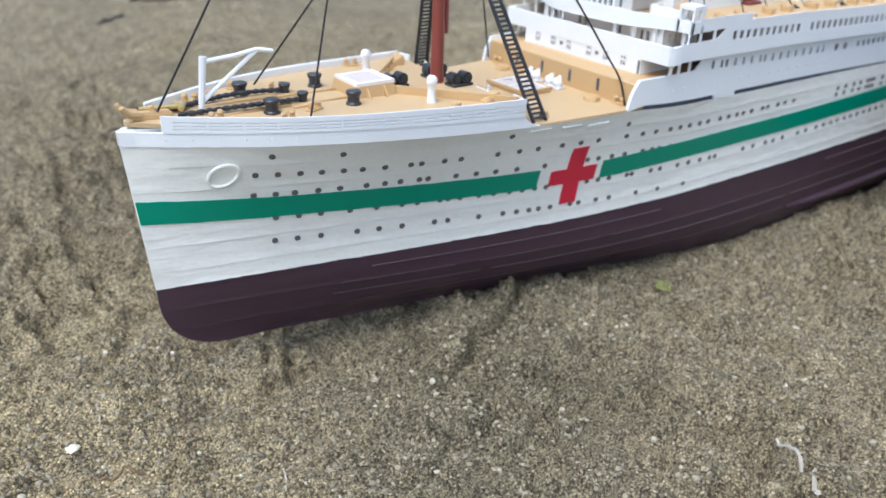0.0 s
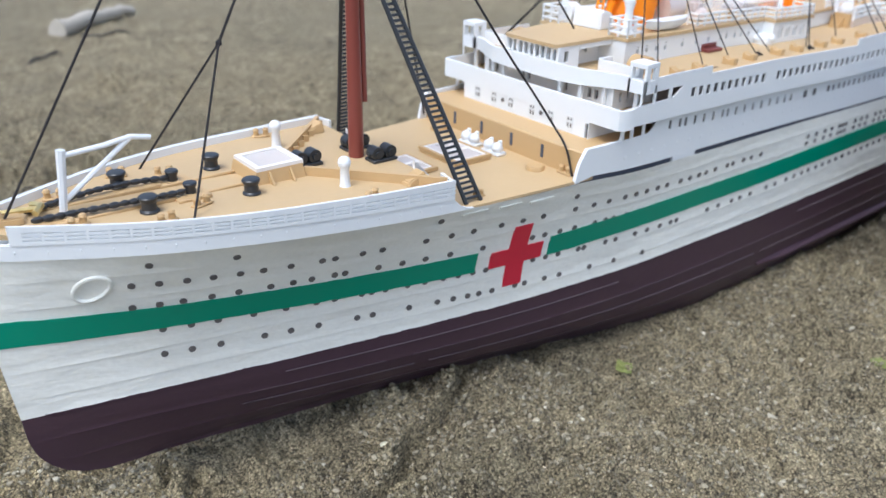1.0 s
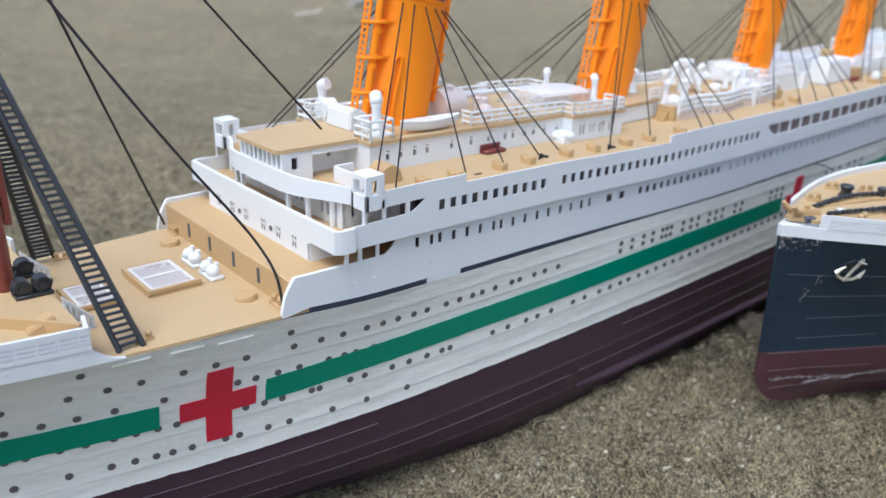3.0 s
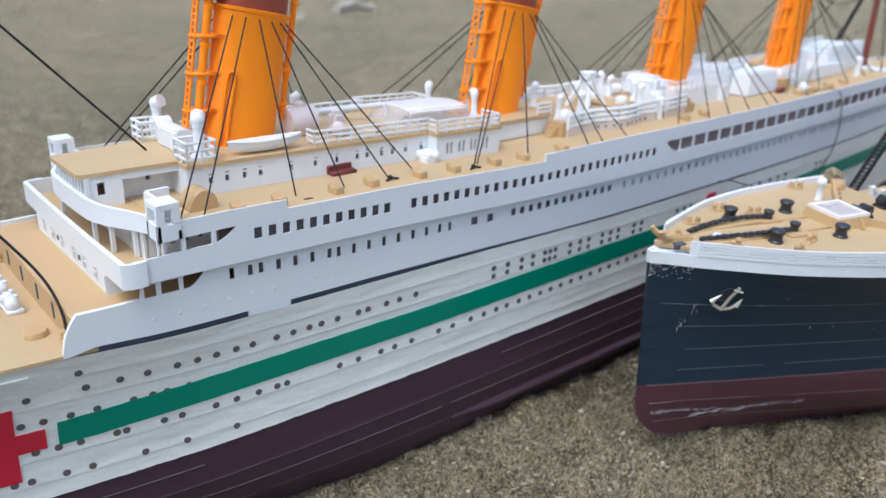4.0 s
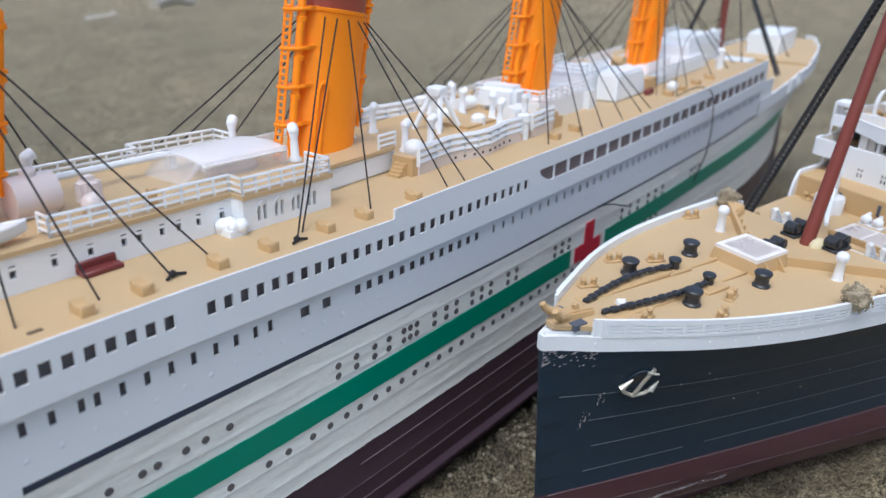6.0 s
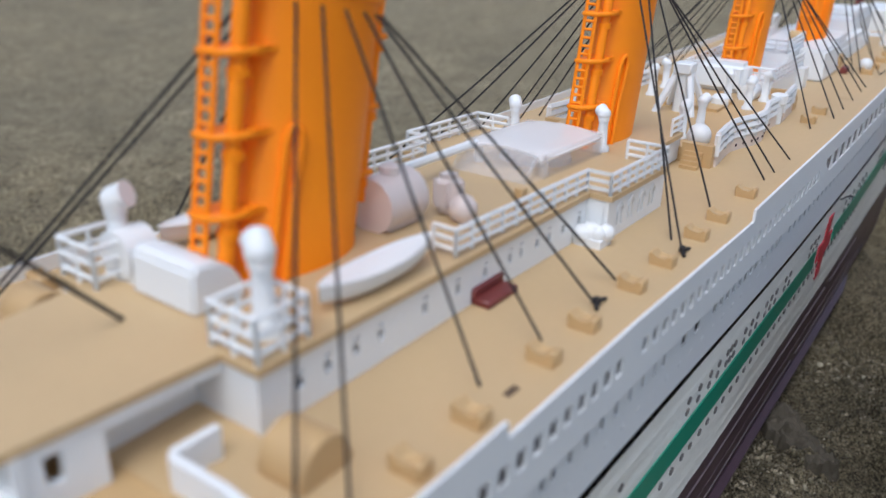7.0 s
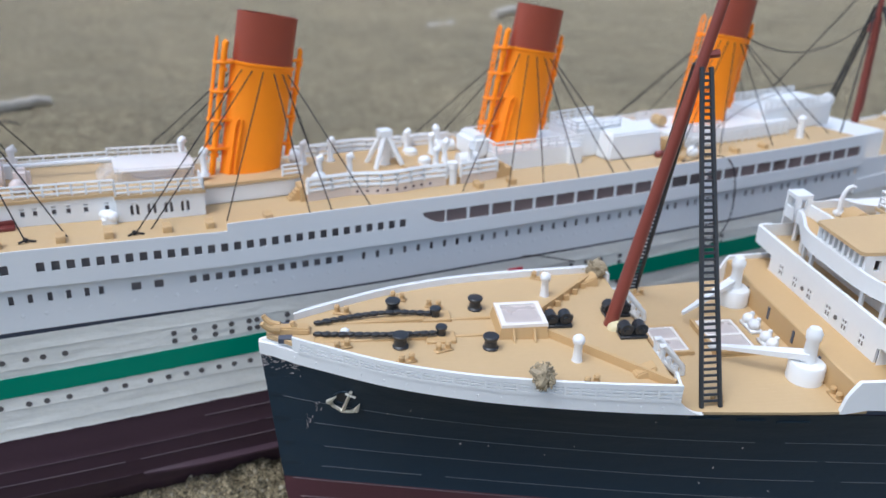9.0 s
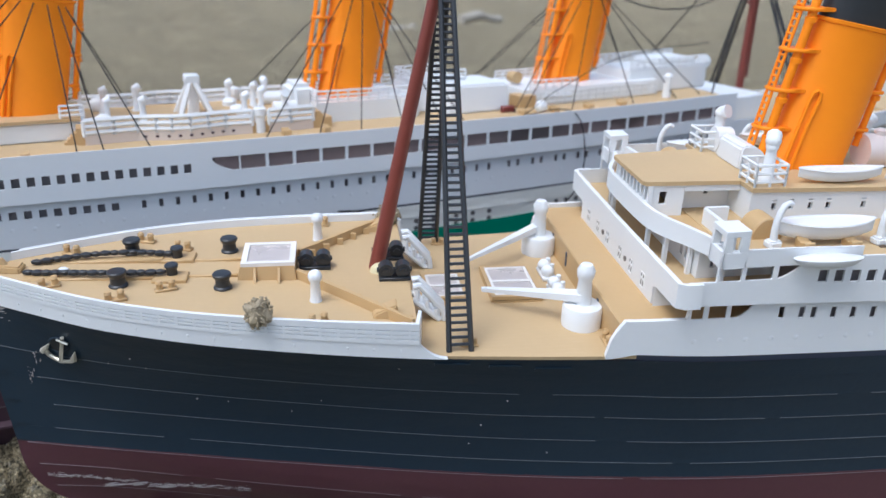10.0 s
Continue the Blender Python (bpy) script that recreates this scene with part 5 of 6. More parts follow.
    for s in (-1, 1):
        # wing cab: hollow box with window openings
        x0, x1, y0, y1 = 151.8, 156.6, 29.6, 35.1
        for a in ((x0, x1, y1 - 0.8, y1, 78.0, 81.4), (x0, x1, y0, y0 + 0.8, 78.0, 81.4), (x0, x0 + 0.8, y0, y1, 78.0, 81.4), (x1 - 0.8, x1, y0, y1, 78.0, 80.0),
                  (x0, x0 + 1.7, y1 - 0.8, y1, 81.4, 84.4), (x1 - 1.7, x1, y1 - 0.8, y1, 81.4, 84.4), (x0, x0 + 1.7, y0, y0 + 0.8, 81.4, 84.4), (x1 - 1.7, x1, y0, y0 + 0.8, 81.4, 84.4),
                  (x0, x1, y0, y1, 84.4, 85.6)):
            ya, yb = sorted((s * a[2], s * a[3]))
            part("cab_roof" if a[4] > 84 else "cab_post" if a[4] > 81 else "cab_wall", soft_box(a[0], a[1], ya, yb, a[4], a[5], 0.08, 1), WHITE, bdeck)
        bm = bmesh.new()
        ribbon(bm, [(156.4, s * 29.8), (157.2, s * 22.0), (157.1, s * 15.6), (157.6, s * 15.0), (162.2, s * 15.2)], 79.0, 82.6, 0.9)
        part("wind_screen", bm, WHITE, bdeck)
        bm = bmesh.new()
        prof = [(165.8 + 3.2 * math.cos(math.pi * k / 12), 79.0 + 1.0 + 3.6 * math.sin(math.pi * k / 12)) for k in range(13)]
        prof = [(169.0, 79.0)] + prof + [(162.6, 79.0)]
        a = [bm.verts.new((x, s * 19.6, z)) for x, z in prof]
        b = [bm.verts.new((x, s * 25.2, z)) for x, z in prof]
        ring_faces(bm, [a, b])
        rounded(bm, 0.25, 1)
        part("rounded_casing", bm, TANP, bdeck)
    # wheelhouse
    bm = bmesh.new()
    front_y = [-9.6 + 19.2 * k / 9 for k in range(10)]
    for y in front_y:
        box(bm, 146.7, 147.7, y - 0.42, y + 0.42, 82.0, 86.0)
    box(bm, 146.6, 147.6, -9.9, 9.9, 78.5, 82.2)
    box(bm, 146.6, 147.6, -9.9, 9.9, 85.4, 86.0)
    for s in (-1, 1):
        wall(bm, 147.0, 154.4, 79.0, 86.0, [(149.2, 150.8, 81.8, 84.6)], lambda x, z: 9.7 + 0.08 * (x - 147), 0.8, s)
    part("wheelhouse", bm, WHITE, bdeck, "white wheelhouse with a row of front windows", 3.0)
    for s in (-1, 1):
        bm = bmesh.new()
        wall(bm, 153.6, 168.0, 79.0, 86.0, [(160.6, 161.6, 82.4, 84.2)], lambda x, z: 6.6, 0.8, s)
        box(bm, 153.6, 154.4, *sorted((s * 6.5, s * 9.4)), 79.0, 86.0)
        part("recess_wall", bm, WHITE, bdeck, "", 3.0)
        bm = bmesh.new()
        wall(bm, 154.4, 167.0, 84.6, 86.0, [], lambda x, z: 10.4 + 0.07 * (x - 154), 0.7, s)
        part("roof_fascia", bm, WHITE, bdeck, "", 3.0)
    part("chart_room_core", soft_box(154.6, 166.0, -5.6, 5.6, 79.2, 85.8, 0.1, 1), DARK, bdeck)
    bm = bmesh.new()
    prism(bm, [(145.5, -9.2), (146.2, -9.9), (154, -10.7), (160, -11.2), (165.9, -11.7), (165.9, 11.7), (160, 11.2), (154, 10.7), (146.2, 9.9), (145.5, 9.2)], 86.0, 86.9)
    part("wheelhouse_roof", bm, TAN, bdeck, "tan wheelhouse roof")
    bdeck2 = part("boat_deck", deck_strip(156, 505, lambda x: 79.3, lambda x: flank(x, 70) + 0.75, 0.9, 60), TAN, ship, "tan planked boat deck")

    # officers' house with windows, eyebrow strips, tan roof
    wx = [171.6, 175.5, 179.8, 183.8, 191.8, 198.5, 204.7, 210.8, 213.8, 218.3, 221.8, 226.1, 231.4]
    bm = bmesh.new()
    for s in (-1, 1):
        wall(bm, 166.3, 233.6, 79.2, 86.0, [h for x in wx for h in ((x - 0.5, x + 0.55, 81.9, 83.3), (x - 0.5, x + 0.6, 83.8, 84.1))], lambda x, z: 16.1, 0.8, s, 12)
    box(bm, 166.35, 167.1, -15.25, 15.25, 79.2, 86.0)
    part("officers_house", bm, WHITE, bdeck2, "white deckhouse with small square windows", 3.0)
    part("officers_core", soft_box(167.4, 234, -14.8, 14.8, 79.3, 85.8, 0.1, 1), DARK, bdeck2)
    bm = bmesh.new()
    box(bm, 166.0, 233.4, -16.6, 16.6, 85.9, 86.8)
    house_roof = part("house_roof", bm, TAN, bdeck2)
    gx = [238.2, 242.6, 247.0, 251.4]
    for s in (-1, 1):
        bm = bmesh.new()
        gh = [(x + d - 0.4, x + d + 0.4, 80.9, 83.9) for x in gx for d in (-0.75, 0.75)]
        wall(bm, 233.6, 256.8, 79.2, 86.0, gh, lambda x, z: 19.8, 0.8, s, 12)
        for x in gx:
            tube(bm, [(x - 1.3, s * 19.95, 83.4), (x - 0.9, s * 19.95, 84.4), (x, s * 19.95, 84.9), (x + 0.9, s * 19.95, 84.4), (x + 1.3, s * 19.95, 83.4)], 0.15, 4)
        box(bm, 233.6, 234.4, *sorted((s * 15.4, s * 19.1)), 79.2, 86.0)
        box(bm, 256.0, 256.8, *sorted((s * 11.6, s * 19.1)), 79.2, 86.0)
        part("lounge_house", bm, WHITE, bdeck2, "white deckhouse with paired tall windows", 3.0)
    part("lounge_core", soft_box(234.6, 255.8, -18.5, 18.5, 79.3, 85.8, 0.1, 1), DARK, bdeck2)
    bm = bmesh.new()
    box(bm, 233.4, 257.2, -20.3, 20.3, 85.9, 86.8)
    box(bm, 257.2, 286.0, -12.4, 12.4, 84.6, 85.5)
    part("lounge_roof", bm, TAN, bdeck2)
    part("funnel_house", soft_box(257.0, 287.0, -11.8, 11.8, 79.2, 84.7, 0.5), WHITE, bdeck2)
    # rails on the roofs
    bm = bmesh.new()
    z = 86.8
    for s in (-1, 1):
        rail(bm, [(198.8, s * 12.0, z), (198.8, s * 15.4, z), (233.8, s * 15.8, z), (233.8, s * 19.8, z), (256.6, s * 19.8, z), (256.6, s * 12.5, z)], 3.4)
        rail(bm, [(166.6, s * 16.0, z), (173.4, s * 15.6, z), (173.4, s * 9.6, z)], 4.6, gap=2.6)
        rail(bm, [(173.4, s * 9.6, z), (166.6, s * 9.6, z), (166.6, s * 16.0, z)], 4.6, gap=2.6)
        rail(bm, [(281.0, s * 11.6, 85.5), (287.0, s * 11.6, 85.5)], 3.4)
    part("roof_rail", bm, WHITE, house_roof, "white moulded railing")
    for x, y, t in ((171.4, -11.8, 60), (171.4, 11.8, -60), (208.5, 10.6, 0), (255.0, 10.2, 40), (259.2, -6.2, 60)):
        place("cowl_vent", MESHES["cowl"], house_roof, x, y, 86.6, t, 1.28 if x < 180 else 1.0)
    bm = bmesh.new()
    prof = [(168.9, 86.7), (175.8, 86.7), (175.7, 88.2), (175.1, 89.6), (174.0, 90.9), (172.6, 91.7), (171.0, 92.1), (169.8, 92.0), (169.2, 91.4)]
    ring_faces(bm, [[bm.verts.new((x, y, z)) for x, z in prof] for y in (-4.0, 6.4)])
    rounded(bm, 0.35, 2)
    part("skylight_box", bm, WHITE, house_roof, "", 35)
    bm = bmesh.new()
    tube(bm, [(169.6, 10.2, 89.6), (170.0, 10.2, 89.6), (173.2, 10.2, 89.6), (173.6, 10.2, 89.6)], 2.9, 18)
    box(bm, 169.8, 173.4, 7.6, 12.8, 86.7, 89.4)
    part("round_tank", bm, WHITE, house_roof)
    for s in (-1, 1):
        place("lifeboat", MESHES["boat"], house_roof, 187.0, s * 13.2, 86.8, 0, 0.9, "small white covered boat")
    bm = bmesh.new()
    tube(bm, [(199.0, -1.5, 90.0), (199.8, -1.5, 90.0), (206.0, -1.5, 90.0), (206.8, -1.5, 90.0)], 3.8, 18)
    box(bm, 200.0, 206.0, -4.0, 1.0, 86.7, 88.6)
    lathe(bm, [(1.4, 93.0), (1.4, 94.6), (0.8, 95.0)], 203, -1.5, 12)
    part("boiler_casing", bm, PINK, house_roof, "milky pinkish plastic casing")
    bm = bmesh.new()
    box(bm, 209.4, 213.6, -7.2, -3.2, 86.7, 92.4)
    rounded(bm, 1.1, 3)
    bmesh.ops.create_uvsphere(bm, u_segments=12, v_segments=8, radius=2.1, matrix=Matrix.Translation((210.2, -8.6, 88.2)))
    part("fan_casing", bm, PINK, house_roof)
    bm = bmesh.new()
    tube(bm, [(207.0, 6.0, 90.0), (233.0, 6.0, 90.4), (236.0, 6.0, 90.2), (236.4, 6.0, 87.0)], 0.75, 8)
    box(bm, 206.4, 208.4, 4.8, 7.2, 86.7, 90.6)
    part("trunk_pipe", bm, WHITE, house_roof)
    # skylight cover: a white lid on milky clear sides, with a clear sloping front
    bm = bmesh.new()
    crown = [(-8.2, 90.2), (-7.2, 90.9), (-4, 91.4), (0, 91.6), (4, 91.4), (7.2, 90.9), (8.2, 90.2)]
    shell = crown + [(y * 0.96, z - 0.45) for y, z in crown[::-1]]
    ring_faces(bm, [[bm.verts.new((x, y * w, z - d)) for y, z in shell] for x, w, d in ((234.6, 0.86, 0.5), (236.0, 0.97, 0.1), (238.0, 1, 0), (253.0, 1, 0), (255.0, 0.97, 0.1), (256.4, 0.86, 0.5))])
    cover = part("dome_cover", bm, MILK, house_roof, "milky white plastic skylight cover")
    for s in (-1, 1):
        part("clear_side", soft_box(235.0, 256.0, s * 7.6 - 0.3, s * 7.6 + 0.3, 86.7, 90.9, 0.1, 1), CLEAR, cover)
        for x in (235.8, 255.2):
            part("cover_leg", soft_box(x - 0.7, x + 0.7, s * 7.1 - 0.6, s * 7.1 + 0.6, 86.7, 90.9, 0.1, 1), CLEAR, cover)
        bm = bmesh.new()
        hexa(bm, [(229.8, s * 7.0 - 0.3, 86.7), (234.9, s * 7.6 - 0.3, 86.7), (234.9, s * 7.6 + 0.3, 86.7), (229.8, s * 7.0 + 0.3, 86.7),
                  (232.6, s * 7.0 - 0.3, 90.2), (234.9, s * 7.6 - 0.3, 90.9), (234.9, s * 7.6 + 0.3, 90.9), (232.6, s * 7.0 + 0.3, 90.2)])
        part("clear_wing", bm, CLEAR, cover)
    part("clear_side", soft_box(255.7, 256.3, -7.2, 7.2, 86.7, 90.9, 0.1, 1), CLEAR, cover)
    bm = bmesh.new()
    hexa(bm, [(229.6, -6.7, 86.7), (230.2, -6.7, 86.7), (230.2, 6.7, 86.7), (229.6, 6.7, 86.7), (234.6, -6.7, 90.8), (235.2, -6.7, 90.8), (235.2, 6.7, 90.8), (234.6, 6.7, 90.8)])
    part("clear_front", bm, CLEAR, cover)
    part("tan_post", soft_box(218.7, 220.3, -12.9, -11.5, 86.6, 89.9, 0.15, 1), TANP, house_roof)
    bm = bmesh.new()
    lathe(bm, [(6.4, 86.7), (6.2, 87.6), (5.0, 88.2), (2.5, 88.6)], 245.5, 0, 24)
    part("dome_grille", bm, GLASS, house_roof)

    # along the boat deck
    for x in (170.8, 180.5, 195.0, 205.0, 219.5, 230.7, 245.1, 256.1, 272, 340, 352, 420, 432, 446, 460):
        for s in (-1, 1):
            place("deck_chock", MESHES["chock"], bdeck2, x, s * (30.4 if x < 330 else 26.0), 79.2, 90, 0.7)
    for s in (-1, 1):
        part("deck_slot", soft_box(186.4, 188.6, *sorted((s * 30.3, s * 31.2)), 79.25, 79.42, 0.05, 1), SLOTBROWN, bdeck2, "small dark slot in the deck")
        bm = bmesh.new()
        box(bm, 201.6, 208.8, *sorted((s * 16.4, s * 18.9)), 79.2, 80.3)
        box(bm, 201.6, 208.8, *sorted((s * 15.6, s * 16.6)), 79.2, 81.5)
        rounded(bm, 0.25, 1)
        part("bench", bm, BENCH, bdeck2, "red-brown deck bench")
        bm = bmesh.new()
        for k, (x, y, r) in enumerate(((231.6, 18.2, 1.9), (232.6, 20.2, 1.5), (230.6, 17.2, 1.6), (231.2, 19.6, 1.3))):
            bmesh.ops.create_icosphere(bm, subdivisions=2, radius=r, matrix=Matrix.Translation((x, s * y, 80.9 + 0.3 * (k % 2))))
        box(bm, 229.6, 233.4, *sorted((s * 16.4, s * 20.8)), 79.2, 80.6)
        part("deck_locker", bm, WHITE, bdeck2)
    aft_boat_deck(bdeck2, hospital)
    aft_decks(ship, hospital)

    for cx in FUNNELS:
        funnel(ship, cx, REDBROWN if hospital else BLACK, 86.6 if cx < 200 else 84.8)
    lean = 0.0 if hospital else 0.208
    mast(ship, 90.0, zf(90), 172 if hospital else 168, lean, 1.9 if hospital else 1.7, (103.9 if hospital else 104.8, 27.6, 59.3, 4.4, 117 if hospital else 129), hospital)
    mast(ship, 541.0, 66.0, 165, 0.01, 1.7, shrouds=(551, 27, 66.0, 4.4, 124))
    rigging(ship, hospital)
    if not hospital:
        # open lifeboats and their davits along the boat deck
        for s in (-1, 1):
            for x in (176.3, 200.3, 224.3):
                place("lifeboat", MESHES["boat_low"], bdeck2, x, s * 27.4, 80.0, 0, 1.0, "white covered lifeboat on the boat deck")
                for d in (-11.4, 11.0):
                    place("davit", MESHES["davit"], bdeck2, x + d, s * 29.0, 79.2, 12 if s < 0 else -12)
            bm = bmesh.new()
            lathe(bm, [(0.25, 78.3), (0.8, 78.9), (1.0, 79.9), (1.03, 80.3), (0.9, 80.5), (0.4, 80.8)], 171.7, s * 36.9, 20, 6.8, 1.9)
            part("emergency_boat", bm, WHITE, side_a, "white boat hung outboard")
        # dark blocks stand in for the shade in the gap below the anchor crane
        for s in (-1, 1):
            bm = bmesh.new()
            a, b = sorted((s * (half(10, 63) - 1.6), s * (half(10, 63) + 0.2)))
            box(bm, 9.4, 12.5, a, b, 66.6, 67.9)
            part("gap_shade_block", bm, SEAM_SHADE, fdeck, "dark block painted as the shaded gap beside the stem")
        rng = random.Random(5)
        bm = bmesh.new()
        for k in range(340):
            u = rng.random()
            x = 13 + 47 * u
            z = 13.0 + 2.4 * (1 - u) ** 2 + 1.6 * u + 0.4 * math.sin(u * 9) + rng.gauss(0, 0.3 + 0.25 * u)
            r = 0.06 + 0.15 * rng.random() ** 3
            bmesh.ops.create_icosphere(bm, subdivisions=1, radius=r, matrix=Matrix.Translation((x, -half(x, z) - 0.16, z)) @ Matrix.Rotation(0.05 + 0.2 * rng.random(), 4, "Y") @ Matrix.Diagonal((1 + 9 * rng.random() ** 2, 0.4, 0.7, 1)))
        for k in range(26):
            x = 27 + 15 * rng.random()
            z = 12.7 + 0.05 * (x - 27) + 0.3 * rng.gauss(0, 1)
            bmesh.ops.create_icosphere(bm, subdivisions=1, radius=0.14, matrix=Matrix.Translation((x, -half(x, z) - 0.14, z)) @ Matrix.Rotation(-0.08, 4, "Y") @ Matrix.Diagonal((12 + 8 * rng.random(), 0.5, 1.2, 1)))
        for k in range(90):
            x, z = 5.0 + 9 * rng.random() ** 2, 62.6 - 4.0 * rng.random() ** 1.5
            bmesh.ops.create_icosphere(bm, subdivisions=1, radius=0.06 + 0.12 * rng.random(), matrix=Matrix.Translation((x, -half(x, z) - 0.16, z)) @ Matrix.Diagonal((1 + 5 * rng.random() ** 2, 0.4, 0.7, 1)))
        for cx, cz in ((17.8, 49.8), (14.8, 44.1)):
            for k in range(14):
                x, z = cx + rng.gauss(0, 0.5), cz + rng.gauss(0, 1.0)
                bmesh.ops.create_icosphere(bm, subdivisions=1, radius=0.07 + 0.1 * rng.random(), matrix=Matrix.Translation((x, -half(x, z) - 0.16, z)) @ Matrix.Diagonal((0.7, 0.4, 1 + 3 * rng.random(), 1)))
        for k in range(12):
            x, z = 12 + 120 * rng.random(), 30 + 26 * rng.random()
            bmesh.ops.create_icosphere(bm, subdivisions=1, radius=0.10 + 0.12 * rng.random(), matrix=Matrix.Translation((x, -half(x, z) - 0.16, z)))
        tagged(part("scrape_mark", bm, CHIP, hull, "chalky scrape marks on the paint"), kind="stuff")
        bm = bmesh.new()
        lathe(bm, [(2.6, 65.2), (2.4, 66.2), (1.6, 66.9), (0.6, 67.2)], 91.0, -2.2, 12, 1.0, 0.7)
        part("glue_blob", bm, GLUE, fdeck, "dried yellowish glue at the mast foot")
    return ship


def aft_boat_deck(deck, hospital):
    """Platforms, rails and ventilators between the second funnel and the mainmast."""
    bm = bmesh.new()
    prism(bm, [(286.0, -19.2), (300, -18.6), (312, -19.8), (325, -19.4), (334, -19.8), (356, -19.2), (356, 19.2), (286.0, 19.2)], 79.2, 82.4)
    plat = part("raised_platform", bm, TANP, deck, "low tan platform with curved white rails")
    for s in (-1, 1):
        bm = bmesh.new()
        edge = [(286.4, 19.6), (294, 18.8), (300, 18.4), (305, 19.6), (309, 20.9), (314, 21.3), (319, 20.4), (324, 19.4), (331.5, 19.8)]
        ribbon(bm, [(x, s * y) for x, y in edge], 79.2, 82.0, 0.6)
        part("platform_side", bm, CREAM, plat, "cream side wall with small dark ports", 3.0)
        for k in range(9):
            x = 302 + 3.0 * k
            place("port", MESHES["bead"], plat, x, s * (float(np.interp(x, *zip(*edge))) + 0.32), 80.5)
        bm = bmesh.new()
        rail(bm, [(x, s * y, 81.6) for x, y in edge], 4.4, r=0.72, gap=9)
        part("curved_rail", bm, WHITE, plat)
        edge = [(336.5, 20.2), (343, 19.8), (350, 19.2)]
        bm = bmesh.new()
        ribbon(bm, [(x, s * y) for x, y in edge], 79.2, 82.0, 0.6)
        part("platform_side", bm, CREAM, plat, "", 3.0)
        bm = bmesh.new()
        rail(bm, [(x, s * y, 81.6) for x, y in edge], 4.4, r=0.72, gap=7)
        part("curved_rail", bm, WHITE, plat)
        bm = bmesh.new()
        for k in range(4):
            box(bm, 281.2 + 0.8 * k, 282.0 + 0.8 * k, *sorted((s * 14.0, s * 17.6)), 79.2, 80.0 + 0.8 * k)
        box(bm, 284.4, 286.4, *sorted((s * 13.0, s * 19.4)), 79.2, 83.9)
        part("tan_steps", bm, TANP, plat)
        bm = bmesh.new()
        hexa(bm, [(351.0, s * 13.0, 79.2), (355.2, s * 13.0, 79.2), (355.2, s * 19.4, 79.2), (351.0, s * 19.4, 79.2), (351.0, s * 13.0, 84.4), (352.4, s * 13.0, 84.4), (352.4, s * 19.4, 84.4), (351.0, s * 19.4, 84.4)])
        part("tan_steps", bm, TANP, plat)
        bm = bmesh.new()
        lathe(bm, [(1.5, 79.2), (1.5, 84.0), (1.9, 84.4), (1.9, 86.4), (1.2, 86.8)], 334.0, s * 19.2, 12)
        part("rail_post", bm, WHITE, plat)
        for x, y, t in ((293.0, 9.6, 0), (302.5, 10.4, 20), (343.0, 13.6, 90), (337.5, 5.6, -30), (331.0, 12.8, 0)):
            place("cowl_vent", MESHES["cowl"], plat, x, s * y, 82.2, t * s)
        bm = bmesh.new()
        tube(bm, [(340.5, s * 9.4, 84.0), (347.5, s * 9.4, 84.0)], 2.3, 12)
        part("white_tank", bm, WHITE, plat)
        bm = bmesh.new()
        bmesh.ops.create_uvsphere(bm, u_segments=12, v_segments=8, radius=2.6, matrix=Matrix.Translation((291.5, s * 14.0, 84.0)))
        part("round_vent", bm, WHITE, plat)
        bm = bmesh.new()
        lathe(bm, [(2.2, 82.2), (2.2, 84.6), (1.4, 85.4)], 330.0, s * 6.0, 12)
        part("white_tank", bm, WHITE, plat)
    bm = bmesh.new()
    box(bm, 315.8, 320.2, -2.3, 2.3, 91.6, 94.4)
    rounded(bm, 0.4, 1)
    for x, y in ((313.3, -4.6), (313.3, 4.6), (322.9, -4.6), (322.9, 4.6)):
        tube(bm, [(318 + (x - 318) * 0.15, y * 0.35, 92.0), (x, y, 82.2)], 0.85, 6)
    lathe(bm, [(1.9, 82.2), (1.7, 85.5), (1.6, 89.0), (1.6, 92.2)], 318, 0, 12)
    part("compass_tower", bm, WHITE, plat, "white compass platform on splayed legs")
    bm = bmesh.new()
    box(bm, 322.0, 336.0, -8.0, 8.0, 82.3, 83.2)
    part("tan_hatch", bm, TANP, plat)
    # houses round the third and fourth funnels
    bm = bmesh.new()
    box(bm, 353.0, 388.0, -12.6, 12.6, 79.2, 85.4)
    box(bm, 381.5, 386.5, -14.6, 14.6, 79.2, 85.4)
    house3 = part("funnel_house", bm, WHITE, deck)
    for s in (-1, 1):
        bm = bmesh.new()
        rail(bm, [(353.4, s * 5.0, 85.4), (353.4, s * 12.2, 85.4), (387.6, s * 12.2, 85.4)], 3.6)
        part("funnel_rail", bm, WHITE, house3)
    part("bow_ended_casing", soft_box(347.0, 354.4, -7.0, 7.0, 82.2, 90.6, 1.6, 3), WHITE, plat)
    bm = bmesh.new()
    hexa(bm, [(387.4, -8.5, 79.2), (408.0, -8.5, 79.2), (408.0, 12.5, 79.2), (387.4, 12.5, 79.2), (388.4, -7.5, 88.4), (408.0, -7.5, 89.2), (408.0, 11.5, 89.2), (388.4, 11.5, 88.4)])
    rounded(bm, 0.6, 2)
    casing = part("tank_house", bm, WHITE, deck, "white engine-room casing")
    bm = bmesh.new()
    rail(bm, [(407.5, -7.0, 88.8), (388.8, -7.0, 88.2), (388.8, 11.0, 88.2), (407.5, 11.0, 88.8)], 3.6)
    part("casing_rail", bm, WHITE, casing)
    bm = bmesh.new()
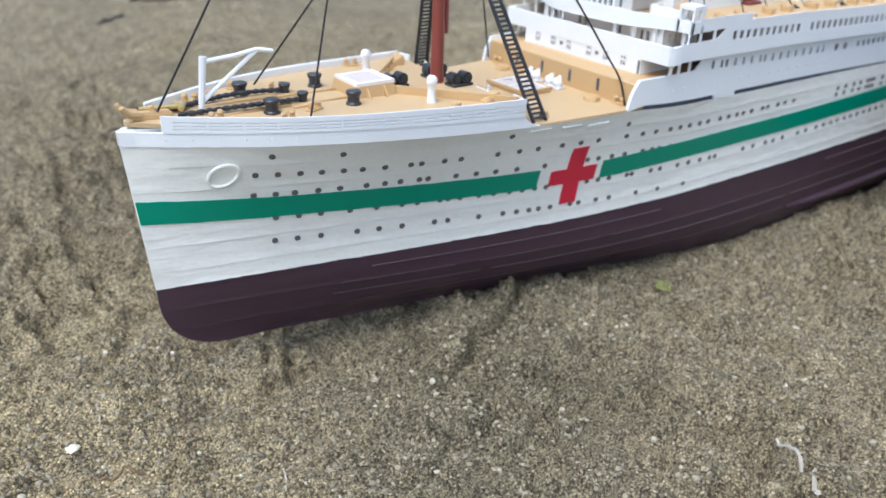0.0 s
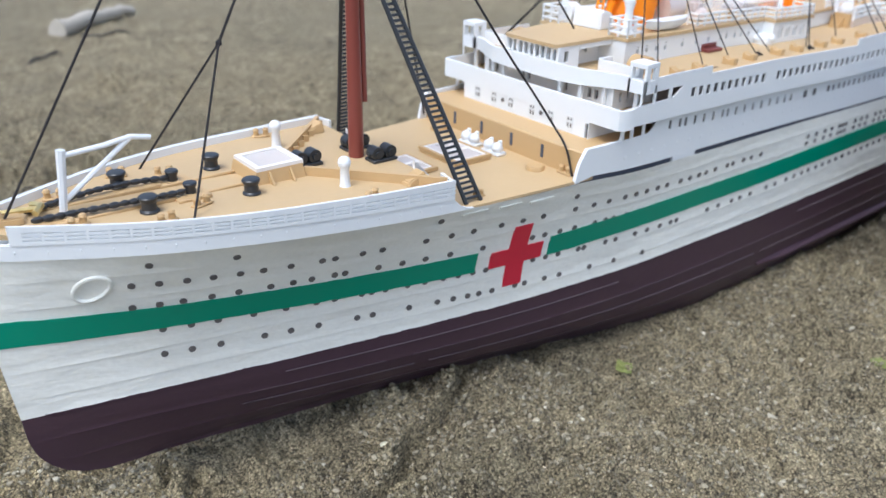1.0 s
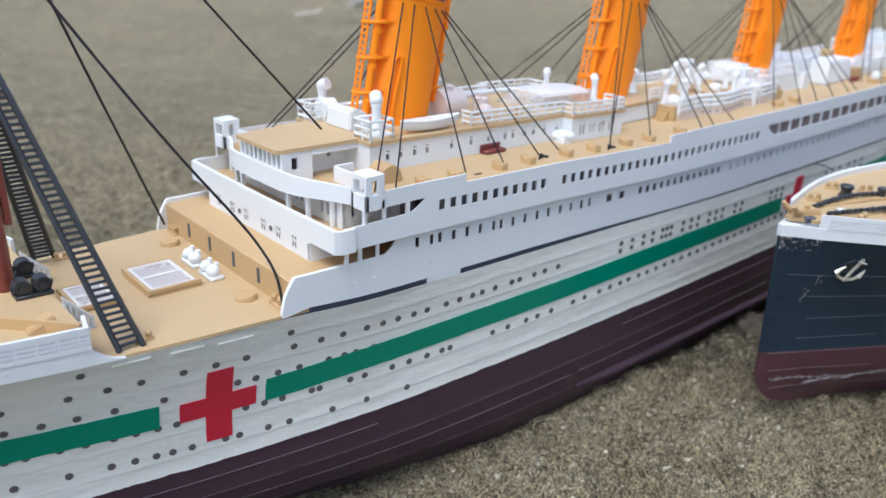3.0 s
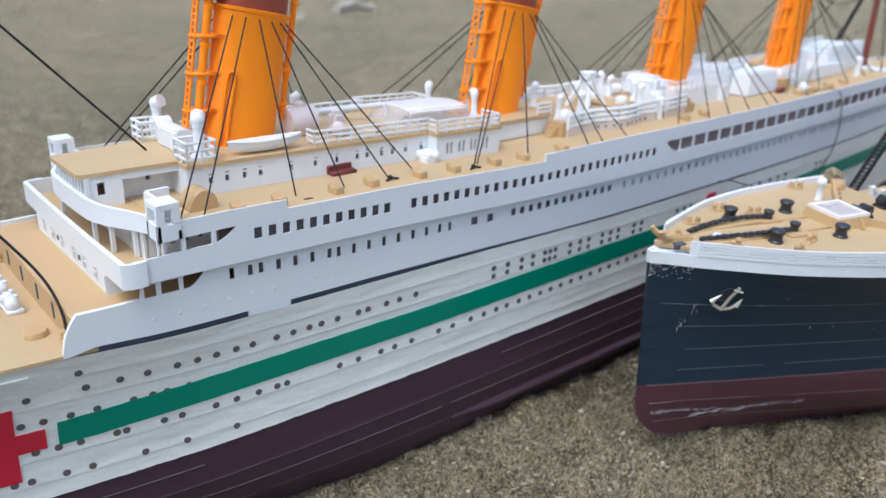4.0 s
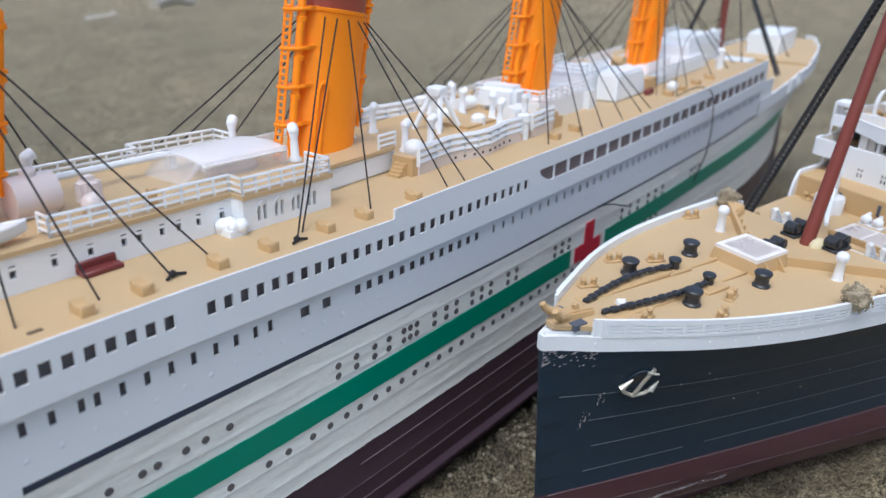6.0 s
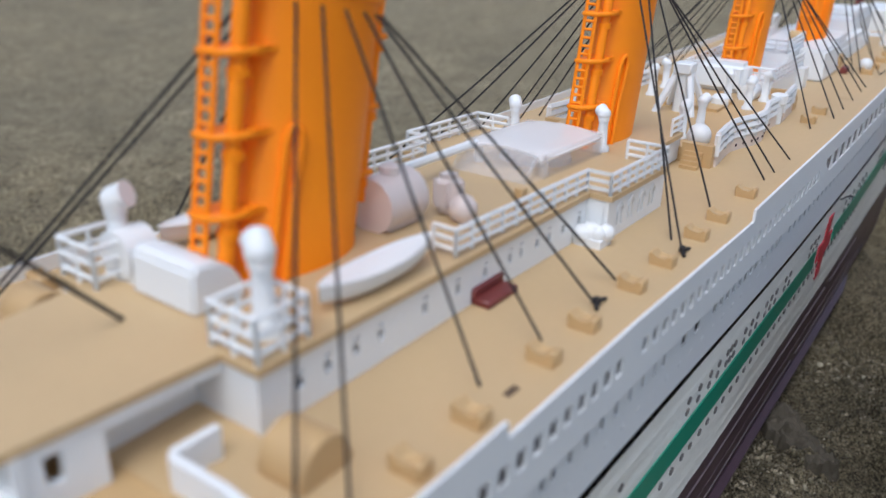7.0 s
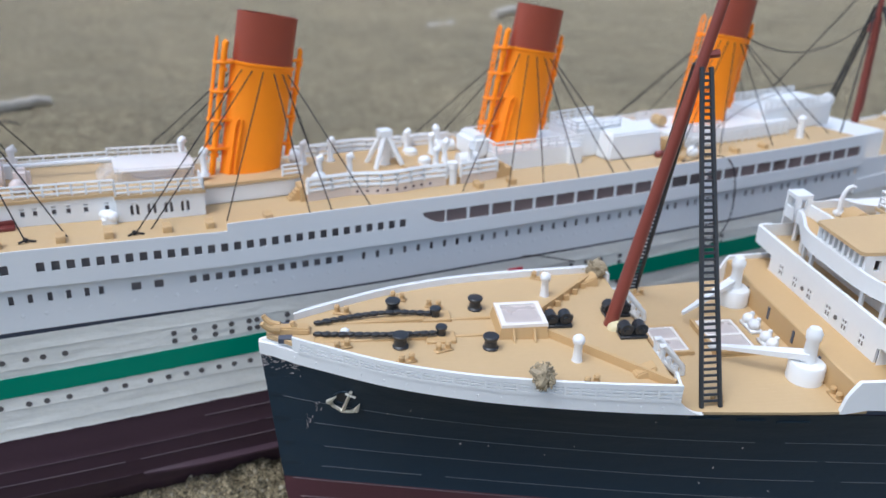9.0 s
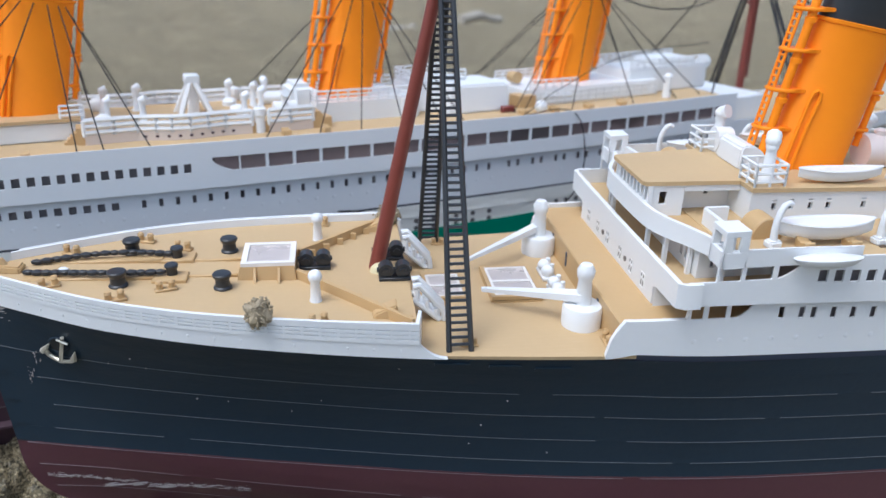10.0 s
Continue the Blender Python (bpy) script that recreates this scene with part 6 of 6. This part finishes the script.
    hexa(bm, [(396.0, -17.0, 79.2), (420.0, -17.0, 79.2), (420.0, -8.6, 79.2), (396.0, -8.6, 79.2), (397.5, -16.2, 88.6), (419.0, -16.2, 88.6), (419.0, -8.6, 89.2), (397.5, -8.6, 89.2)])
    rounded(bm, 0.7, 2)
    part("low_casing", bm, WHITE, deck)
    part("casing", soft_box(408.2, 423.0, -8.0, 12.0, 79.2, 87.2, 0.8), WHITE, deck)
    bm = bmesh.new()
    box(bm, 428.0, 486.0, -13.0, 13.0, 79.2, 84.6)
    house4 = part("funnel_house", bm, WHITE, deck)
    for s in (-1, 1):
        bm = bmesh.new()
        rail(bm, [(430.0, s * 15.0, 79.4), (484.0, s * 15.0, 79.4)], 4.6)
        rail(bm, [(430.0, s * 12.6, 84.6), (450.0, s * 12.6, 84.6)], 3.2)
        part("rail", bm, WHITE, house4)
        part("side_locker", soft_box(436, 447, *sorted((s * 13.1, s * 14.5)), 79.2, 83.0, 0.2, 1), WHITE, house4)
    bm = bmesh.new()
    box(bm, 424.0, 430.5, -16.5, -9.0, 79.2, 83.4)
    tube(bm, [(431.0, -2.4, 87.4), (431.0, 2.4, 87.4)], 2.1, 14)
    part("tan_casing", bm, TANP, deck)
    bm = bmesh.new()
    box(bm, 474.0, 512.0, -10.5, 10.5, 79.2, 88.4)
    box(bm, 490.0, 508.0, -8.0, 8.0, 88.4, 90.6)
    rounded(bm, 0.6, 2)
    rail(bm, [(475, -10, 88.4), (511, -10, 88.4)], 3.2)
    rail(bm, [(475, 10, 88.4), (511, 10, 88.4)], 3.2)
    part("deckhouse", bm, WHITE, deck, "white aft deckhouse")
    bm = bmesh.new()
    bmesh.ops.create_uvsphere(bm, u_segments=14, v_segments=10, radius=3.0, matrix=Matrix.Translation((513.5, -6.0, 88.2)))
    part("dome", bm, WHITE, deck)
    for s in (-1, 1):
        bm = bmesh.new()
        lathe(bm, [(1.6, 79.2), (1.4, 84), (1.7, 87), (0.8, 88)], 484.0, s * 21.0, 10)
        part("vent", bm, WHITE, deck)
        bm = bmesh.new()
        bmesh.ops.create_uvsphere(bm, u_segments=12, v_segments=8, radius=2.2, matrix=Matrix.Translation((428.0, s * 24.0, 81.0)))
        part("round_vent", bm, WHITE, deck)
    if hospital:
        bm = bmesh.new()
        box(bm, 415.0, 420.0, -20.6, -18.4, 79.2, 81.4)
        rounded(bm, 0.4, 1)
        part("bench", bm, BENCH, deck, "red-brown deck bench")


def aft_decks(ship, hospital):
    """Aft well and poop, seen far off."""
    part("well_deck", deck_strip(505, 600, lambda x: SHEER(x) + 4.8, lambda x: half(x, SHEER(x)) - 0.2, 3.0, 10), TAN, ship)
    poop = part("poop_deck", deck_strip(596, 666, lambda x: SHEER(x) + 6.0, lambda x: max(half(x, SHEER(x)) - 0.2, 0.5), 3.0, 14), TAN, ship)
    for s in (-1, 1):
        bm = bmesh.new()
        wall(bm, 505, 600, SHEER, lambda x: SHEER(x) + 6.0, [], flank, 1.0, s, 6)
        wall(bm, 600, 670, SHEER, lambda x: SHEER(x) + 7.5, [], flank, 1.0, s, 3)
        part("stern_bulwark", bm, WHITE, ship)
    bm = bmesh.new()
    box(bm, 515, 535, -20, 20, SHEER(520) + 4, 76)
    rounded(bm, 0.6, 1)
    part("deckhouse", bm, WHITE, ship)
    bm = bmesh.new()
    box(bm, 610, 640, -9, 9, SHEER(620) + 5, 76.5)
    rounded(bm, 0.6, 1)
    part("docking_house", bm, WHITE, poop)


def curved(pts, n=7):
    """A smooth run of points through the given ones."""
    v = [Vector(p) for p in pts]
    v = [v[0] * 2 - v[1]] + v + [v[-1] * 2 - v[-2]]
    out = []
    for p0, p1, p2, p3 in zip(v, v[1:], v[2:], v[3:]):
        for k in range(n):
            t = k / n
            out.append(0.5 * (2 * p1 + (p2 - p0) * t + (2 * p0 - 5 * p1 + 4 * p2 - p3) * t * t + (3 * p1 - p0 - 3 * p2 + p3) * t**3))
    return out + [v[-2]]


def rigging(ship, hospital):
    """Black thread stays from the funnel rims to the boat deck, and the mast stays."""
    rig = new("rigging")
    rig.parent = ship
    rig.empty_display_size = 0.01
    lean = math.tan(radians(10.3))
    feet = {FUNNELS[0]: ((159.4, 27.6), (163.3, 30.0), (186.2, 27.7), (199.0, 27.9), (211.5, 28.9), (220.9, 27.4)),
            FUNNELS[1]: ((236.9, 31.1), (241.3, 27.7), (261.2, 27.4), (284.0, 30.5), (290.5, 30.7), (302.3, 30.8)),
            FUNNELS[2]: ((333.5, 28.0), (348.6, 30.4), (361.6, 30.2), (375.5, 30.0), (389.5, 29.8), (396.6, 29.8)),
            FUNNELS[3]: ((418.6, 22.0), (421.0, 24.0), (440, 25.0), (466, 25.0), (486, 24.0), (499, 22.0))}
    if not hospital:
        feet = {}
    for cx, xs in feet.items():
        rx = cx + lean * 32.5
        for s in (-1, 1):
            for k, (x, y) in enumerate(xs):
                bm = bmesh.new()
                ang = math.radians((134, 114, 95, 76, 59, 46)[k])
                a = (rx + 9.7 * math.cos(ang), s * 5.2 * math.sin(ang), 115.4 - 1.7 * math.cos(ang))
                stay(bm, a, (x, s * y, 79.3), 0.19)
                if (k == 4 and cx < 200) or (k == 0 and 200 < cx < 300):
                    tube(bm, [(x - 1.6, s * (y + 0.8), 79.6), (x, s * y, 80.0), (x + 2.4, s * (y + 0.2), 79.5)], 0.3, 5)
                    bmesh.ops.create_icosphere(bm, subdivisions=1, radius=0.75, matrix=Matrix.Translation((x, s * y, 80.0)))
                part("funnel_stay", bm, WIRE, rig)
    if hospital:
        bm = bmesh.new()
        stay(bm, (13.4, -1.0, 69.0), (90.0, 0, 190.0), 0.26)
        part("mast_stay", bm, WIRE, rig)
        bm = bmesh.new()
        knot = Vector((58.2, 0.0, 95.6))
        stay(bm, (44.0, 17.0, 66.6), knot, 0.26)
        stay(bm, (43.0, -15.8, 66.6), knot, 0.26)
        stay(bm, knot, (88.0, 0, 152.0), 0.3)
        bmesh.ops.create_icosphere(bm, subdivisions=1, radius=0.75, matrix=Matrix.Translation(knot))
        part("mast_stay", bm, WIRE, rig)
        bm = bmesh.new()
        tube(bm, curved([(134.7, -29.4, 59.4), (134.9, -26.2, 66.1), (133.4, -22.0, 71.7), (129.2, -19.6, 78.7), (122.0, -16.6, 89.3), (113.8, -13.2, 102.2), (102.0, -6.5, 122.5), (91.2, -0.6, 141.0)], 4), 0.3, 5)
        part("mast_stay", bm, WIRE, rig)
        for a, b, r, sag in (((134.5, 31.5, 60.5), (92, 0, 160.0), 0.3, 1.0), ((164.2, 1.2, 87.0), (92, 0, 168.0), 0.28, 0.0)):
            bm = bmesh.new()
            stay(bm, a, b, r, sag)
            part("mast_stay", bm, WIRE, rig)
        bm = bmesh.new()
        for s in (-1, 1):
            for x, y, z in ((503.0, 24.0, 79.5), (590.0, 20.0, 68.5)):
                bm = bmesh.new()
                stay(bm, (x, s * y, z), (541.6, 0, 140), 0.3)
                part("mast_stay", bm, WIRE, rig)
        bm = bmesh.new()
        stay(bm, (466.0, -3, 117.0), (541.4, 0, 120), 0.26, 10)
        part("mast_stay", bm, WIRE, rig)
        bm = bmesh.new()
        tube(bm, curved([(418, -30, 80.0), (430, -33.0, 81.6), (435, -36.6, 79.0), (438, -37.2, 68.0), (437, -36.8, 56.0), (428, -36.6, 47.0)]), 0.2, 5)
        part("loose_thread", bm, WIRE, rig)
        bm = bmesh.new()
        tube(bm, curved([(418, -30, 80.0), (436, -22, 86.0), (470, -12, 94), (512, -9, 96)]), 0.15, 5)
        part("loose_thread", bm, WIRE, rig)
        bm = bmesh.new()
        tube(bm, curved([(352, -35.8, 57.5), (358, -37.0, 57.0), (372, -36.4, 52.6)]), 0.22, 5)
        part("loose_thread", bm, WIRE, rig)


def mushroom_mesh():
    bm = bmesh.new()
    lathe(bm, [(1.3, 0), (1.1, 0.6), (0.95, 4.2), (1.25, 4.6), (1.45, 5.3), (1.3, 6.1), (0.8, 6.6), (0.25, 6.75)], n=14)
    return finish(bm, "mushroom_vent", WHITE, 50)


MESHES["mushroom"] = mushroom_mesh()
build_ship("white model hospital liner with green stripe, red crosses and orange funnels", True, pose(0, 0, 0))
build_ship("black-hulled model liner with dark red bottom, white upperworks and orange funnels", False, spot2())


# ---- things on and round the ships ----
def lump(name, label, category, x, y, z, r, mat, seed, squash=0.8, rough=0.35):
    bm = bmesh.new()
    bmesh.ops.create_icosphere(bm, subdivisions=4, radius=r)
    for v in bm.verts:
        d = v.co.normalized()
        k = 1 + rough * noise.noise(d * 1.6 + Vector((seed, 0, 0))) + rough * 0.6 * noise.noise(d * 5 + Vector((0, seed, 0))) + rough * 0.3 * noise.noise(d * 14 + Vector((0, 0, seed)))
        v.co = Vector((d.x, d.y, d.z * squash)) * r * k
    ob = new(name, finish(bm, name, mat, 60, 1.0))
    ob.location = (x, y, z)
    return tagged(ob, label, category)


def from_ship2(x, y, z):
    return spot2() @ Vector((x / 1000, y / 1000, z / 1000))


def sand_clump(label, x, y, z, r, seed):
    """A crumbly ball of stuck-together grains."""
    rng = random.Random(seed)
    bm = bmesh.new()
    bmesh.ops.create_icosphere(bm, subdivisions=3, radius=r * 0.72)
    for v in bm.verts:
        v.co *= 1 + 0.55 * noise.noise(v.co / r * 1.8 + Vector((seed, 0, 0)))
    for k in range(520):
        d = Vector((rng.gauss(0, 1), rng.gauss(0, 1), rng.gauss(0, 1))).normalized()
        d *= r * (0.60 + 0.32 * rng.random()) * (1 + 0.55 * noise.noise(d * 1.8 + Vector((seed, 0, 0))))
        bmesh.ops.create_icosphere(bm, subdivisions=1, radius=r * (0.04 + 0.06 * rng.random()), matrix=Matrix.Translation((d.x, d.y, d.z * 0.85)))
    ob = new("sand_clump", finish(bm, "sand_clump", CLUMP, 30, 1.0))
    ob.location = (x, y, z)
    tagged(ob, label, "sand clump")


sand_clump("clump of damp sand stuck on the bulwark of the black ship", *from_ship2(66.5, -25.6, 68.6), 0.0032, 3)
sand_clump("clump of damp sand by the mast on the black ship's deck", *from_ship2(94.5, 27.0, 67.4), 0.0032, 8)
def sand_clod(label, x, y, length, width, height, turn, seed):
    """A slab of broken crust: a jagged outline, steep crumbling sides and an uneven top."""
    bm = bmesh.new()
    nu, nv = 84, 34
    grid = []
    for i in range(nu + 1):
        row = []
        for j in range(nv + 1):
            u, v = 2.6 * i / nu - 1.3, 2.6 * j / nv - 1.3
            q = Vector((u * length * 90, v * width * 90, seed))
            r = (abs(u) ** 3 + abs(v) ** 3) ** (1 / 3) + 0.34 * noise.noise(q * 1.1) + 0.16 * noise.noise(q * 3.4)
            top = 0.62 + 0.5 * noise.noise(q * 1.7 + Vector((5, 0, 0))) + 0.28 * noise.noise(q * 5.0)
            edge = min(max((1.0 - r) / 0.12, 0), 1)
            row.append(bm.verts.new((u * length / 2, v * width / 2, height * edge * max(top, 0.1) - 0.0025 * (1 - edge))))
        grid.append(row)
    for a, b in zip(grid, grid[1:]):
        for j in range(nv):
            bm.faces.new((a[j], b[j], b[j + 1], a[j + 1]))
    ob = new("sand_clod", finish(bm, "sand_clod", DAMPSAND, 30, 1.0))
    ob.matrix_world = pose(x, y, float(ground_height(x, y)), 0, 0, turn)
    return tagged(ob, label, "sand clod")


sand_clod("broken slab of dark damp sand crust between the ships", 0.3225, -0.0425, 0.030, 0.0105, 0.0042, 48, 5.0)
sand_clod("small crumbling clod of damp sand beside the white hull", 0.3345, -0.0365, 0.013, 0.008, 0.003, 20, 15.0)


def crumbs():
    """Loose crumbs and grains of sand lying on the ground, too many to count."""
    rng = np.random.default_rng(7)
    base = bmesh.new()
    bmesh.ops.create_icosphere(base, subdivisions=1, radius=1.0)
    bv = np.array([v.co[:] for v in base.verts])
    bf = np.array([[v.index for v in f.verts] for f in base.faces])
    base.free()
    n, m = 50000, 4000
    x = np.concatenate([rng.uniform(-0.09, 0.40, n), rng.uniform(-0.12, 0.62, m)])
    y = np.concatenate([rng.uniform(-0.15, 0.03, n), rng.uniform(-0.17, 0.16, m)])
    thick = fbm(x * 40, y * 40, 91, 4) + 0.9 * rng.random(len(x))
    keep = ~((np.abs(y) < 0.03) & (x > 0.14)) & (thick > 0.1)
    sx, sy = x - SHIP2[0], y - SHIP2[1]
    a = radians(SHIP2[2])
    s, t = sx * math.cos(a) + sy * math.sin(a), -sx * math.sin(a) + sy * math.cos(a)
    keep &= ~((np.abs(t) < 0.028) & (s > 0.02))
    x, y = x[keep], y[keep]
    r = 0.00026 + 0.0006 * rng.random(len(x)) ** 5
    z = ground_height(x, y) + r * 0.2
    sc = rng.uniform(0.55, 1.35, (len(x), 3)) * r[:, None]
    jit = rng.uniform(0.7, 1.3, (len(x), len(bv), 1))
    V = bv[None] * jit * sc[:, None, :] + np.stack([x, y, z], -1)[:, None, :]
    F = bf[None] + (np.arange(len(x)) * len(bv))[:, None, None]
    me = bpy.data.meshes.new("sand_crumbs")
    me.from_pydata(V.reshape(-1, 3).tolist(), [], F.reshape(-1, 3).tolist())
    me.materials.append(GRAINS)
    tagged(new("sand_crumbs", me), "loose crumbs and coarse grains of sand", "sand grains", kind="stuff")


crumbs()


def driftwood(x, y, length, r, turn, seed, name="driftwood", label="bleached stick of driftwood lying on the sand", mat=None, bend=1.0):
    """An uneven, knotty stick that follows the ground."""
    bm = bmesh.new()
    rng = random.Random(seed)
    c, s = math.cos(radians(turn)), math.sin(radians(turn))
    base = float(ground_height(x, y))
    pts, off = [], 0.0
    for k in range(13):
        u = length * (k / 12 - 0.5)
        off += bend * length * 0.012 * rng.gauss(0, 1)
        pts.append((u, off, float(ground_height(x + c * u - s * off, y + s * u + c * off)) - base + r * (0.6 + 0.2 * rng.random())))
    tube(bm, pts, r, 9, r * 0.6)
    for v in bm.verts:
        v.co += Vector((noise.noise(v.co / r * 0.5), noise.noise(v.co / r * 0.5 + Vector((9, 0, 0))), noise.noise(v.co / r * 0.5 + Vector((0, 9, 0))))) * r * 0.35
    ob = new(name, finish(bm, name, mat or WOOD, 50, 1.0))
    ob.matrix_world = pose(x, y, base, 0, 0, turn)
    return tagged(ob, label, "driftwood" if r > 0.002 else "twig")


driftwood(0.170, 0.486, 0.084, 0.0068, 33.7, 1, bend=0.3)
driftwood(0.165, 0.452, 0.035, 0.0012, -10, 11, "twig", "dark twig lying beside the driftwood", STONE, 2.0)
driftwood(0.115, 0.425, 0.030, 0.0012, 30, 12, "twig", "dark crooked twig lying on the sand", STONE, 3.0)
driftwood(0.036, 0.204, 0.036, 0.0006, -35, 4, "twig", "thin dark twig lying on the sand", STONE, 3.0)
driftwood(0.1133, -0.1115, 0.018, 0.0007, 61, 6, "twig", "short bleached twig lying on the sand", bend=0.4)
driftwood(-0.012, -0.025, 0.010, 0.0004, -20, 7, "twig", "thin brown straw lying on the sand", TWIG, 3.0)
driftwood(0.0181, -0.0445, 0.003, 0.00028, 80, 8, "twig", "scrap of pale straw on the sand")
driftwood(-0.0108, -0.0024, 0.0035, 0.00035, 80, 9, "twig", "scrap of pale straw on the sand")
driftwood(1.10, 1.295, 0.12, 0.012, 20, 2)
driftwood(0.86, 1.15, 0.05, 0.008, -30, 3)
for k, (x, y, r, flat) in enumerate(((-0.0188, -0.0100, 0.0015, 0.4), (0.0800, -0.0252, 0.0011, 0.22))):
    lump("shell_fragment", "small pale shell fragment on the sand", "shell", x, y, float(ground_height(x, y)) + 0.0006, r, SHELL, 20.0 + k, flat, 0.25)
for k, (x, y) in enumerate(((0.1529, -0.040), (0.2195, -0.0829))):
    lump("leaf_scrap", "curled yellow-green scrap of leaf on the sand", "leaf", x, y, float(ground_height(x, y)) + 0.0006, 0.0018, LEAF, 40.0 + k, 0.3, 1.1)
x, y, z = from_ship2(24.6, -0.7, 67.4)
lump("paint_chip", "small white chip lying on the black ship's foredeck", "chip", x, y, z, 0.0011, WHITE, 51.0, 0.6, 0.4)
